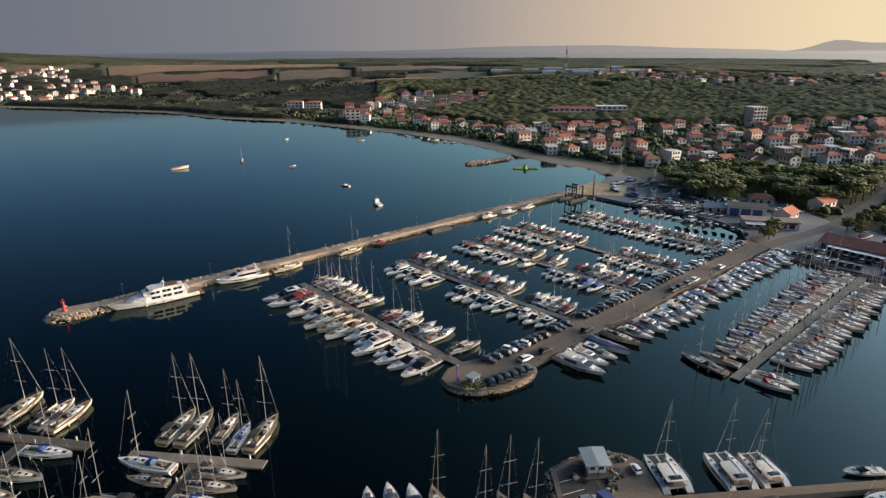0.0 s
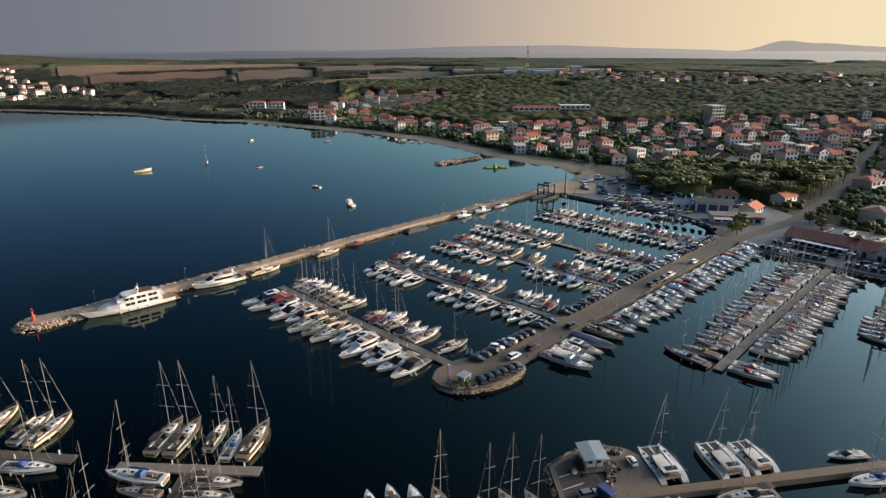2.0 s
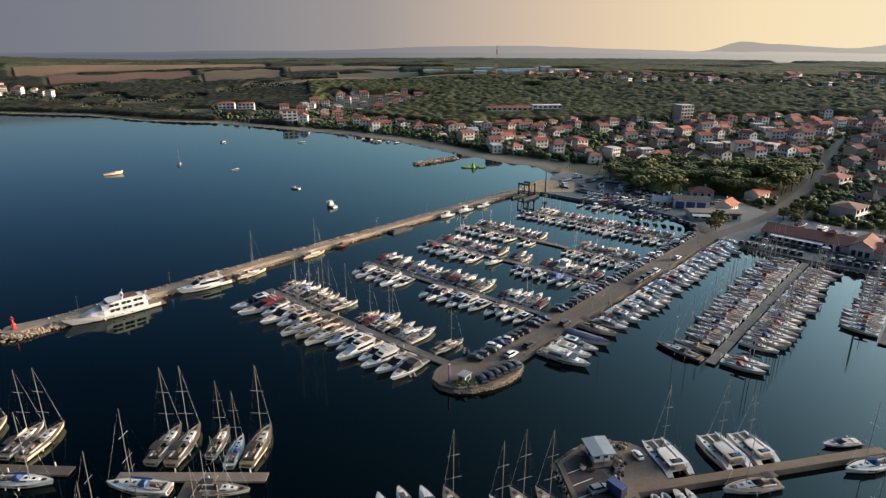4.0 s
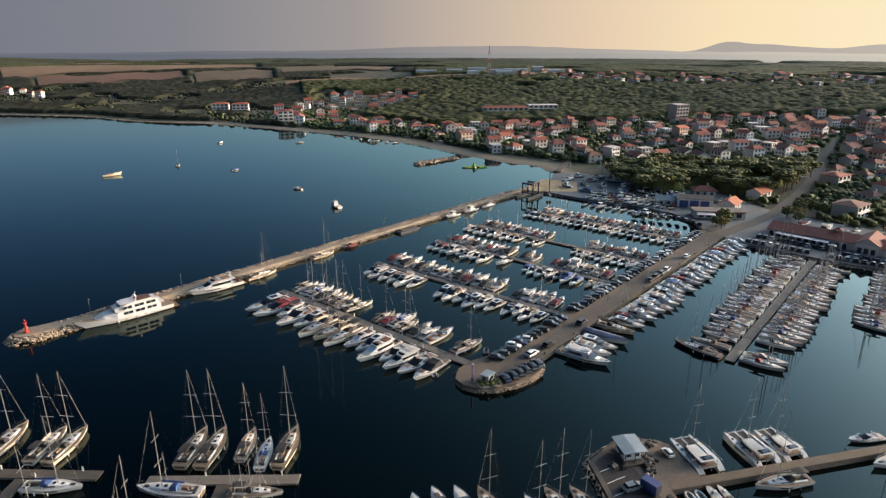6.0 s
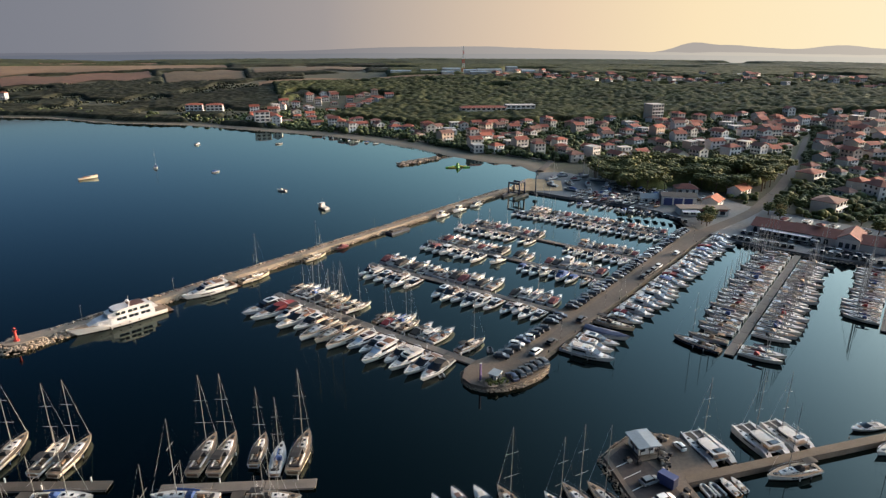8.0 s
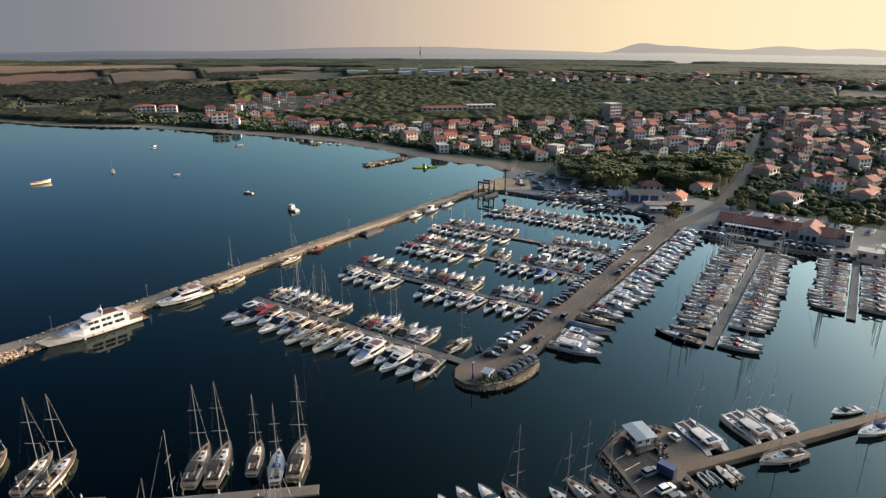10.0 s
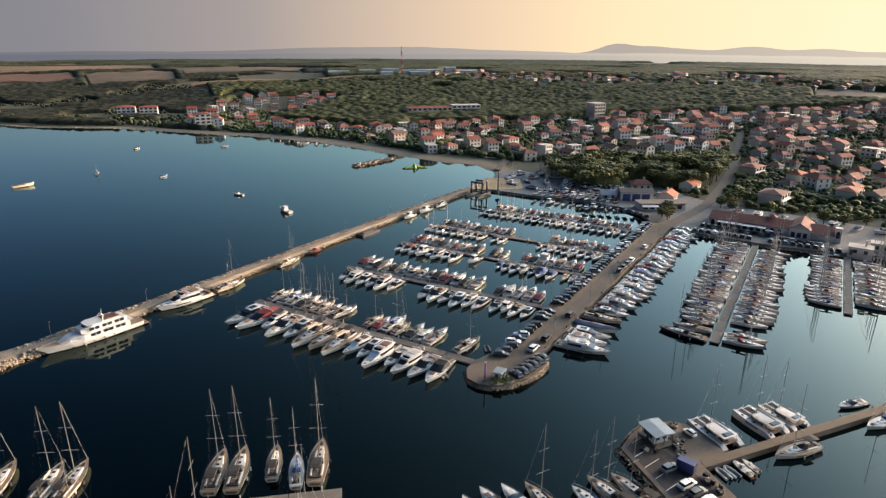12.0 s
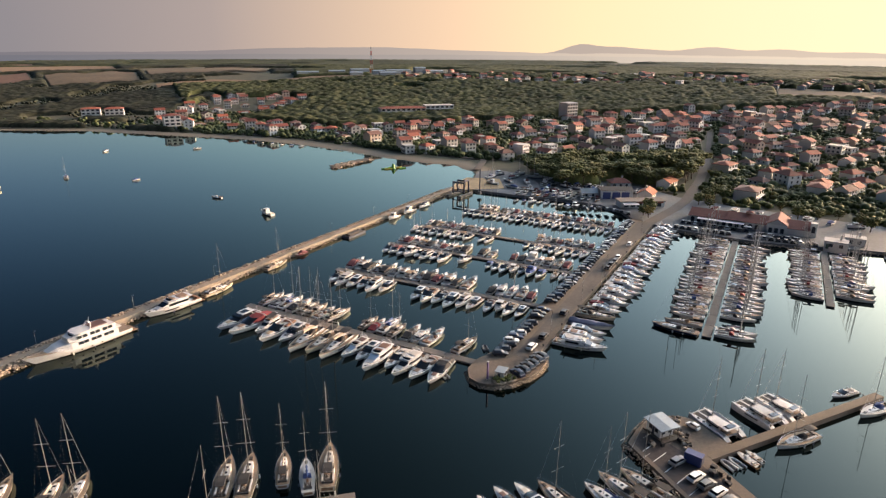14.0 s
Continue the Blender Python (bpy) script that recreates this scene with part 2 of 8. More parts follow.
PINE = leaf_mat("pine_foliage", (0.12, 0.125, 0.045), (0.15, 0.145, 0.05))
WOOD = leaf_mat("woodland_foliage", (0.065, 0.085, 0.034), (0.075, 0.09, 0.036))
BROAD = leaf_mat("broadleaf_foliage", (0.06, 0.09, 0.03), (0.12, 0.12, 0.04))
AUTUMN = leaf_mat("yellowing_foliage", (0.15, 0.13, 0.04), (0.22, 0.16, 0.05))
OLIVE = leaf_mat("olive_foliage", (0.034, 0.042, 0.025), (0.042, 0.046, 0.027))


def water_mat():
    m = bpy.data.materials.new("sea_water")
    m.use_nodes = True
    nt = m.node_tree
    nt.nodes.remove(nt.nodes["Principled BSDF"])
    body, gloss, fres, mix = (nt.nodes.new(k) for k in ("ShaderNodeBsdfDiffuse", "ShaderNodeBsdfGlossy", "ShaderNodeFresnel", "ShaderNodeMixShader"))
    body.inputs["Color"].default_value = (0.0002, 0.0012, 0.0013, 1)
    gloss.inputs["Color"].default_value = (0.83, 0.99, 0.92, 1)
    gloss.inputs["Roughness"].default_value = 0.045
    fres.inputs["IOR"].default_value = 1.3
    nt.links.new(fres.outputs[0], mix.inputs[0])
    nt.links.new(body.outputs[0], mix.inputs[1])
    nt.links.new(gloss.outputs[0], mix.inputs[2])
    nt.links.new(mix.outputs[0], nt.nodes["Material Output"].inputs["Surface"])
    g = nt.nodes.new("ShaderNodeNewGeometry")
    n, n2, ad, bp = (nt.nodes.new(k) for k in ("ShaderNodeTexNoise", "ShaderNodeTexNoise", "ShaderNodeMath", "ShaderNodeBump"))
    n.inputs["Scale"].default_value, n.inputs["Detail"].default_value = 0.9, 3
    n2.inputs["Scale"].default_value, n2.inputs["Detail"].default_value = 0.015, 3
    nt.links.new(g.outputs["Position"], n.inputs["Vector"])
    nt.links.new(g.outputs["Position"], n2.inputs["Vector"])
    ad.operation = "MULTIPLY"
    nt.links.new(n.outputs["Fac"], ad.inputs[0])
    nt.links.new(n2.outputs["Fac"], ad.inputs[1])
    bp.inputs["Strength"].default_value, bp.inputs["Distance"].default_value = 0.12, 0.05
    nt.links.new(ad.outputs[0], bp.inputs["Height"])
    nt.links.new(bp.outputs[0], gloss.inputs["Normal"])
    nt.links.new(bp.outputs[0], fres.inputs["Normal"])
    return m


CANOPY = mat("forest_canopy", (0.055, 0.06, 0.026), 0.9, var=0.6, big=0.035, fine=0.4, spec=0.1)
SCRUB = mat("olive_scrub", (0.028, 0.03, 0.02), 0.9, var=0.8, big=0.03, fine=0.3, spec=0.1)
SCRUB_FAR = mat("far_woods", (0.048, 0.054, 0.03), 0.9, var=0.6, big=0.01, fine=0.2, spec=0.1)
PINE_TOP = mat("pine_crowns", (0.12, 0.125, 0.045), 0.9, var=0.5, big=0.12, fine=1.2, spec=0.1, bump=0.6)
WATER = water_mat()


def ground_mat():
    """Scrub, dry grass and earth inland, sand and shingle along the shore (by the sheet's own 'shore' distance)."""
    m = mat("dry_scrubland", (0.05, 0.05, 0.028), 0.95, var=0.45, big=0.012, fine=0.12, bump=0.0)
    nt = m.node_tree
    b = nt.nodes["Principled BSDF"]
    link = b.inputs["Base Color"].links[0]
    at = nt.nodes.new("ShaderNodeAttribute")
    at.attribute_name = "shore"
    rg = nt.nodes.new("ShaderNodeMapRange")
    rg.inputs["From Min"].default_value, rg.inputs["From Max"].default_value = 6.0, 16.0
    rg.inputs["To Min"].default_value, rg.inputs["To Max"].default_value = 1.0, 0.0
    mix = nt.nodes.new("ShaderNodeMix")
    mix.data_type = "RGBA"
    mix.inputs["B"].default_value = (0.27, 0.21, 0.15, 1)
    nt.links.new(at.outputs["Fac"], rg.inputs["Value"])
    nt.links.new(rg.outputs[0], mix.inputs["Factor"])
    nt.links.new(link.from_socket, mix.inputs["A"])
    nt.links.new(mix.outputs["Result"], b.inputs["Base Color"])
    return m


GROUND = ground_mat()
FIELD_A = mat("ploughed_field", (0.11, 0.05, 0.03), 0.95, var=0.35, big=0.01, fine=0.1)
FIELD_B = mat("stubble_field", (0.145, 0.085, 0.045), 0.95, var=0.35, big=0.01, fine=0.1)
FIELD_C = mat("dry_vineyard", (0.08, 0.054, 0.03), 0.95, var=0.4, big=0.02, fine=0.15)


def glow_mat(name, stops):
    """Far distance with its haze painted as glow, brightening towards the sun; stops: bearing in degrees and colour."""
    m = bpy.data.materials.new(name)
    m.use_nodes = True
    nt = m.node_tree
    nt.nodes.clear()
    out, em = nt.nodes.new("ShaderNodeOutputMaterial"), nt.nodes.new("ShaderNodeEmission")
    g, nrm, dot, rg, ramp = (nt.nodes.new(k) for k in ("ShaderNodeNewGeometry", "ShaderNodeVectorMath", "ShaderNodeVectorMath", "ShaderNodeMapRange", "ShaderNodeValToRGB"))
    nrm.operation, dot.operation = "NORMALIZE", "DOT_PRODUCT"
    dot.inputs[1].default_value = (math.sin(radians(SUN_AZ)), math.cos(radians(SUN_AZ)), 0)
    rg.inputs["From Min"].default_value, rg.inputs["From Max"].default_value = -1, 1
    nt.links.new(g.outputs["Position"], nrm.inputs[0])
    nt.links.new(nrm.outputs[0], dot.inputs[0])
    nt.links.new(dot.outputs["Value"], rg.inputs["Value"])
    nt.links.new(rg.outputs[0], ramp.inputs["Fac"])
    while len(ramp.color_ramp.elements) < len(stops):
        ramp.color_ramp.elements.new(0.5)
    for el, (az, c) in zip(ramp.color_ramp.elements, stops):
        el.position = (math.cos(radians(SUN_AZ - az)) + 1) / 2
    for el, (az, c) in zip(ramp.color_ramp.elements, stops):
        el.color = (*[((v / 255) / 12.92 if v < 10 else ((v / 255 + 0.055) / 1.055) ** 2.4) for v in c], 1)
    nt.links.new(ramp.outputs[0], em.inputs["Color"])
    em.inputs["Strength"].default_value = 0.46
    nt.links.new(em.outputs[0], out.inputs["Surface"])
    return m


# ---- mesh tools ----
def part(name, bm, material, parent=None, label="", smooth=False):
    """Link a bmesh as one mesh object, under a thing or a part."""
    me = bpy.data.meshes.new(name)
    bmesh.ops.recalc_face_normals(bm, faces=bm.faces)
    bm.to_mesh(me)
    bm.free()
    me.materials.append(material)
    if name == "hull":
        me.materials.append(HULL_SHADE)  # dark foot band, shade painted onto the hull
    if smooth:
        me.polygons.foreach_set("use_smooth", [True] * len(me.polygons))
        me.set_sharp_from_angle(angle=radians(38))
    ob = new(name, me)
    if parent is not None:
        ob.parent = parent
    if label:
        tagged(ob, label)
    return ob


def detail(ob, bm, material):
    """Add moulded-in pieces of another surface to a part's own mesh."""
    me = ob.data
    me.materials.append(material)
    for f in bm.faces:
        f.material_index = len(me.materials) - 1
    bmesh.ops.recalc_face_normals(bm, faces=bm.faces)
    bm2 = bmesh.new()
    bm2.from_mesh(me)
    ids = {v: bm2.verts.new(v.co) for v in bm.verts}
    for f in bm.faces:
        bm2.faces.new([ids[v] for v in f.verts]).material_index = len(me.materials) - 1
    bm2.to_mesh(me)
    bm2.free()
    bm.free()
    return ob


def thing(name, label, category, group="", kind=""):
    return tagged(new(name), label, category, group, kind)


def B():
    return bmesh.new()


def box(bm, x, y, z, sx, sy, sz, top=1.0, bevel=0.0, turn=0.0):
    """A box centred at x, y with its foot at z; top: the roof's share of the foot's size."""
    vs = []
    c, s = math.cos(turn), math.sin(turn)
    for k, f in ((0, 1.0), (1, top)):
        for dx, dy in ((-1, -1), (1, -1), (1, 1), (-1, 1)):
            px, py = dx * sx / 2 * f, dy * sy / 2 * f
            vs.append(bm.verts.new((x + px * c - py * s, y + px * s + py * c, z + k * sz)))
    fs = [bm.faces.new([vs[i] for i in q]) for q in ((3, 2, 1, 0), (4, 5, 6, 7), (0, 1, 5, 4), (1, 2, 6, 5), (2, 3, 7, 6), (3, 0, 4, 7))]
    if bevel:
        es = list({e for f in fs for e in f.edges})
        bmesh.ops.bevel(bm, geom=es, offset=bevel, segments=1, affect="EDGES")
    return bm


def tube(bm, p, q, r0, r1=None, n=6):
    """A tapered rod from p to q."""
    p, q = Vector(p), Vector(q)
    r1 = r0 if r1 is None else r1
    d = (q - p).normalized()
    a = d.orthogonal().normalized()
    b = d.cross(a)
    rings = [[bm.verts.new(o + (a * math.cos(t) + b * math.sin(t)) * r) for t in (2 * math.pi * i / n for i in range(n))] for o, r in ((p, r0), (q, r1))]
    for i in range(n):
        j = (i + 1) % n
        bm.faces.new((rings[0][i], rings[0][j], rings[1][j], rings[1][i]))
    bm.faces.new(rings[0][::-1])
    bm.faces.new(rings[1])
    return bm


def skin(bm, rings, closed=True, caps=True):
    """Faces between rings of points."""
    vs = [[bm.verts.new(p) for p in r] for r in rings]
    n = len(rings[0])
    for a, b in zip(vs, vs[1:]):
        for i in range(n if closed else n - 1):
            j = (i + 1) % n
            bm.faces.new((a[i], a[j], b[j], b[i]))
    if caps:
        bm.faces.new(vs[0][::-1])
        bm.faces.new(vs[-1])
    return bm


def slab(bm, outline, z0, z1):
    """An upright prism over an outline of x, y."""
    lo = [bm.verts.new((x, y, z0)) for x, y in outline]
    hi = [bm.verts.new((x, y, z1)) for x, y in outline]
    n = len(outline)
    bm.faces.new(hi)
    bm.faces.new(lo[::-1])
    for i in range(n):
        j = (i + 1) % n
        bm.faces.new((lo[i], lo[j], hi[j], hi[i]))
    return bm


def raw(name, verts, faces, material, kind="stuff", label="", category="", smooth=False):
    me = bpy.data.meshes.new(name)
    me.from_pydata(verts, [], faces)
    me.update()
    me.materials.append(material)
    if smooth:
        me.polygons.foreach_set("use_smooth", [True] * len(me.polygons))
    return tagged(new(name, me), label, category, "", kind)


# ---- plan: the marina's own axes, u along the mole, v across to the north-west ----
TH = radians(39.0)
OX, OY = 3.1, 145.0
UX, UY = math.cos(TH), math.sin(TH)


def W(u, v):
    return OX + UX * u - UY * v, OY + UY * u + UX * v


def place(u, v, z=0.0, heading=0.0, s=1.0):
    """A pose in the marina's axes; heading in degrees from u towards v."""
    x, y = W(u, v)
    return pose(x, y, z, 0, 0, math.degrees(TH) + heading) @ Matrix.Scale(s, 4)


# coast, from the west round the bay to the yard, the quays and away to the east
COAST = [(-3200, 1350), (-1200, 985), (-544, 791), (-454, 768), (-307, 721), (-238, 670), (-161, 642), (-85, 588), (-31, 550), (8, 511), (37, 470), (56, 436), (76, 410),
         (94, 395), (97, 368), (82, 340), (76, 322), (91, 305), (116, 282), (124, 270), (127, 257), (124, 245), (129, 226), (139, 213), (153, 197), (164, 188), (180, 178),
         (225, 145), (340, 55), (520, -90), (620, -700)]
LAND = np.array(COAST + [(4700, -700), (4700, 4700), (-3200, 4700)], float)


def shore_distance(x, y):
    """Metres inland from the coast, negative at sea."""
    x, y = np.atleast_1d(np.asarray(x, float)), np.atleast_1d(np.asarray(y, float))
    best, inside = np.full(x.shape, 1e9), np.zeros(x.shape, bool)
    n, m = len(LAND), len(COAST) - 1
    for i in range(n):
        ax, ay = LAND[i]
        bx, by = LAND[(i + 1) % n]
        if i < m:
            dx, dy = bx - ax, by - ay
            t = np.clip(((x - ax) * dx + (y - ay) * dy) / (dx * dx + dy * dy), 0, 1)
            best = np.minimum(best, np.hypot(x - ax - t * dx, y - ay - t * dy))
        if ay != by:
            cross = ((ay > y) != (by > y)) & (x < (bx - ax) * (y - ay) / (by - ay) + ax)
            inside ^= cross
    return np.where(inside, best, -best)


def sstep(a, b, x):
    t = np.clip((x - a) / (b - a), 0, 1)
    return t * t * (3 - 2 * t)


def height(x, y, d=None):
    x, y = np.atleast_1d(np.asarray(x, float)), np.atleast_1d(np.asarray(y, float))
    d = shore_distance(x, y) if d is None else d
    r = np.hypot(x, y)
    wob = np.sin(x * 0.011 + 1.3) * np.cos(y * 0.009) + 0.6 * np.sin(x * 0.023 + y * 0.017)
    up = 24 * sstep(60, 650, d) * (1 - 0.3 * sstep(1100, 1700, r)) + 0.8 * wob * sstep(60, 300, d)
    up = up + 34 * np.exp(-(((x + 1250) / 420) ** 2 + ((y - 1500) / 350) ** 2)) * sstep(100, 400, d)
    up = up - 150 * sstep(1850, 3000, r)
    land = np.minimum(1.0, 0.15 + d * 0.12) + up
    return np.where(d > 0, land, np.maximum(-4, d * 0.2 - 0.1))


def z_at(x, y):
    return float(height(x, y)[0])


def build_ground():
    def axis(lo, hi, a, b, step, grow):
        mid = list(np.arange(a, b, step))
        out, s, q = [], step, a
        while q > lo:
            s *= grow
            q -= s
            out.append(max(q, lo))
        right, s, q = [], step, mid[-1]
        while q < hi:
            s *= grow
            q += s
            right.append(min(q, hi))
        return np.array(out[::-1] + mid + right)
    xs, ys = axis(-3200, 4700, -600, 420, 6, 1.08), axis(-700, 4650, 140, 860, 6, 1.08)
    gx, gy = np.meshgrid(xs, ys)
    d = shore_distance(gx.ravel(), gy.ravel())
    z = height(gx.ravel(), gy.ravel(), d)
    v = np.stack([gx.ravel(), gy.ravel(), z], 1)
    nx, ny = len(xs), len(ys)
    i = (np.arange(ny - 1)[:, None] * nx + np.arange(nx - 1)[None]).ravel()
    f = np.stack([i, i + 1, i + nx + 1, i + nx], 1)
    ob = raw("ground", v.tolist(), f.tolist(), GROUND, "structure", "dry scrubland rising gently behind the bay", "ground", True)
    at = ob.data.attributes.new("shore", "FLOAT", "POINT")
    beach = sstep(-240, -120, v[:, 0])
    at.data.foreach_set("value", np.where(d > 0, d * (3.2 - 2.2 * beach), d))
    return ob


build_ground()
raw("water", [(-3200, -1500, 0), (4700, -1500, 0), (4700, 1500, 0), (-3200, 1500, 0)], [(0, 1, 2, 3)], WATER, "structure", "calm dark blue sea at dusk", "water")


def ridge(name, radius, low, top, amp, seed, material, bumps):
    """A far ribbon of hills round the north; bumps: azimuth, width in degrees, height."""
    vs, fs, n = [], [], 240
    for i in range(n + 1):
        az = -75 + 175 * i / n
        a = radians(az)
        h = top + amp * noise.noise((az * 0.13, seed, 0)) + amp * 0.4 * noise.noise((az * 0.6, seed, 3))
        h += sum(k * math.exp(-((az - c) / w) ** 2) for c, w, k in bumps)
        vs += [(radius * math.sin(a), radius * math.cos(a), low), (radius * math.sin(a), radius * math.cos(a), h)]
        if i:
            fs.append((2 * i - 2, 2 * i, 2 * i + 1, 2 * i - 1))
    return raw(name, vs, fs, material, "structure", "far hazy hills beyond the plain", "backdrop")


# haze tones by bearing, painted into each backdrop ribbon's emission
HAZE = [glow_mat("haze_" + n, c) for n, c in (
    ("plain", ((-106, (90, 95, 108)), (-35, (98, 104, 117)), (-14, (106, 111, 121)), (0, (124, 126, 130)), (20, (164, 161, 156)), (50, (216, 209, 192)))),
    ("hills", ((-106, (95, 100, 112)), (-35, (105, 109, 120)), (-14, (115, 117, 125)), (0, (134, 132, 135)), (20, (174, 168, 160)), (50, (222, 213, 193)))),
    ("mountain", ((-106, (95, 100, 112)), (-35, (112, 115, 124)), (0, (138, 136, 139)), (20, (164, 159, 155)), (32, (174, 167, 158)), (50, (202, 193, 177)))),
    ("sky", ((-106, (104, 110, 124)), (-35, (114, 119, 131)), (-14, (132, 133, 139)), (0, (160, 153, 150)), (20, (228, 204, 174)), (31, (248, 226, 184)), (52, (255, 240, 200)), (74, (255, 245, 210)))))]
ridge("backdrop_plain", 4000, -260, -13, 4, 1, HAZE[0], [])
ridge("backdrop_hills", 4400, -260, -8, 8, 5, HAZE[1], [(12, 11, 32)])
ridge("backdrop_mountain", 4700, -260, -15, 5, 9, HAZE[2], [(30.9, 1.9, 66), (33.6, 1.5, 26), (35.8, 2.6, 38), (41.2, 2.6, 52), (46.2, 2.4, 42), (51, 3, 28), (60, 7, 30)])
vs, fs = [], []
for i in range(121):
    a = radians(-180 + 3 * i)
    vs += [(4850 * math.sin(a), 4850 * math.cos(a), -260), (4850 * math.sin(a), 4850 * math.cos(a), 440)]
    if i:
        fs.append((2 * i - 2, 2 * i, 2 * i + 1, 2 * i - 1))
raw("backdrop_sky", vs, fs, HAZE[3], "structure", "hazy dusk sky low over the horizon", "backdrop")


def inside(poly, x, y):
    c = False
    for (ax, ay), (bx, by) in zip(poly, poly[1:] + poly[:1]):
        if (ay > y) != (by > y) and x < (bx - ax) * (y - ay) / (by - ay) + ax:
            c = not c
    return c


# ---- built ground: breakwater, mole, yard, quays, pontoons ----
QUAY = 1.3


def uv_outline(pts):
    return [W(u, v) for u, v in pts]


def structure(name, bm, material, label, category, smooth=False):
    return tagged(part(name, bm, material, None, "", smooth), label, category, "", "structure")


def rounded(cu, cv, ru, rv, a0, a1, n):
    return [(cu + ru * math.cos(radians(a0 + (a1 - a0) * i / n)), cv + rv * math.sin(radians(a0 + (a1 - a0) * i / n))) for i in range(n + 1)]


BW = [(-70, 94.8)] + [(u, 94.6 + 0.02 * (u + 70)) for u in range(-60, 161, 20)] + [(166, 103)] + [(u, 98.6 + 0.022 * (u + 70)) for u in range(160, -71, -20)] + rounded(-71, 97.6, 5, 3.1, 100, 250, 6)
structure("breakwater", slab(B(), uv_outline(BW), -4, 1.7), CONC, "long pale concrete breakwater with a rounded head", "breakwater")
HEAD = [(6, -4.0), (152, 2.4), (158, 0), (152, -9.6), (70, -12.4), (13, -14.8)] + [(12.1, -16.7), (8.9, -18.2), (4.1, -18.5), (-0.6, -17.4), (-5.4, -15.1), (-8.7, -12.1), (-9.8, -8.7), (-8.9, -5.4), (-5, -2.8), (0, -2.4)]
structure("mole", slab(B(), uv_outline(HEAD), -4, QUAY), PAVE, "wide paved mole with parked cars along it", "mole")
structure("road_on_mole", slab(B(), uv_outline([(8, -9.8), (152, -2.8), (152, -9.2), (70, -12.0), (14, -13.0), (6, -13.2)]), QUAY - 0.1, QUAY + 0.012), LANE, "asphalt lane along the mole", "road")
YARD_PTS = [(76, 322), (91, 305), (116, 282), (124, 270), (127, 257), (124, 245), (129, 226), (139, 213), (153, 197), (164, 188), (180, 178), (225, 145), (300, 88), (316, 108), (250, 165),
            (215, 206), (184, 250), (172, 272), (168, 300), (148, 322), (128, 342), (112, 366), (98, 366), (84, 340)]
structure("yard", slab(B(), YARD_PTS, -4, QUAY), YARD, "worn grey asphalt of the boatyard and town quay", "pavement")


structure("quay_root", slab(B(), [(66, 327), (74, 340), (85, 351), (102, 342), (94, 318), (80, 321), (72, 322)], -4, QUAY + 0.06), mat("sandy_hardstand", (0.4, 0.285, 0.165), 0.95, var=0.35, big=0.12, fine=1.0, bump=0.3), "sandy hardstanding where the breakwater meets the yard", "quay")


def strip(name, pts, width, lift, material, label, category):
    """A ribbon laid on the ground along a line of x, y."""
    bm, rows = B(), []
    fine = []
    for (ax, ay), (bx, by) in zip(pts, pts[1:]):
        n = max(1, int(math.hypot(bx - ax, by - ay) / 8))
        fine += [(ax + (bx - ax) * i / n, ay + (by - ay) * i / n) for i in range(n)]
    fine.append(pts[-1])
    for i, (x, y) in enumerate(fine):
        a, b = fine[max(i - 1, 0)], fine[min(i + 1, len(fine) - 1)]
        dx, dy = b[0] - a[0], b[1] - a[1]
        k = width / 2 / math.hypot(dx, dy)
        z = max(z_at(x, y), QUAY - 0.02) + lift
        rows.append([bm.verts.new((x - dy * k, y + dx * k, z)), bm.verts.new((x + dy * k, y - dx * k, z)), bm.verts.new((x + dy * k, y - dx * k, z - 0.6)), bm.verts.new((x - dy * k, y + dx * k, z - 0.6))])
    for a, b in zip(rows, rows[1:]):
        for i in range(4):
            j = (i + 1) % 4
            bm.faces.new((a[i], a[j], b[j], b[i]))
    return structure(name, bm, material, label, category)


MAIN_ROAD = [W(150, -7), W(186, -11.8), W(204, -13), W(257, -10), W(317, -4)]
UPPER_ROAD = [W(317, -4), W(375, 5), W(438, 15)]
strip("road_upper", UPPER_ROAD, 3.4, 0.1, LANE, "narrow asphalt lane climbing into the town", "road")
strip("road_inland", MAIN_ROAD, 5.4, 0.05, LANE, "straight asphalt road leading inland", "road")
strip("road_shore", [(100, 372), (118, 402), (96, 428), (72, 470), (40, 505), (4, 545), (-50, 592), (-140, 660), (-230, 700)], 4.5, 0.12, PAVE, "pale shore promenade behind the beach", "road")
strip("road_back", [W(248, -8), W(244, -60), W(236, -130), W(230, -260)], 6, 0.08, ASPH, "asphalt side street", "road")
strip("road_town", [W(300, -4), W(330, 60), W(330, 130), W(300, 190)], 5, 0.1, ASPH, "asphalt town street behind the pines", "road")
# foreground quay and its concrete pier
FQ = [(20.4, 45), (32.6, 45), (32.6, 90.6), (86.9, 96.0), (86.7, 98.1), (39.6, 93.4), (39.0, 103.0), (37.0, 105.0), (31, 107.2), (25, 104.0), (20.4, 100.6)]
structure("quay", slab(B(), FQ, -4, QUAY), PAVE, "concrete quay with a narrow pier", "quay")
structure("quay_apron", slab(B(), [(21.4, 45), (31.2, 45), (29.6, 92), (27.2, 101.5), (25, 102.6), (21.4, 100.2)], QUAY - 0.2, QUAY + 0.012), mat("reddish_asphalt", (0.045, 0.036, 0.037), 0.9, var=0.35, big=0.15, fine=1.2, bump=0.2), "dark reddish asphalt parking apron on the quay", "pavement")
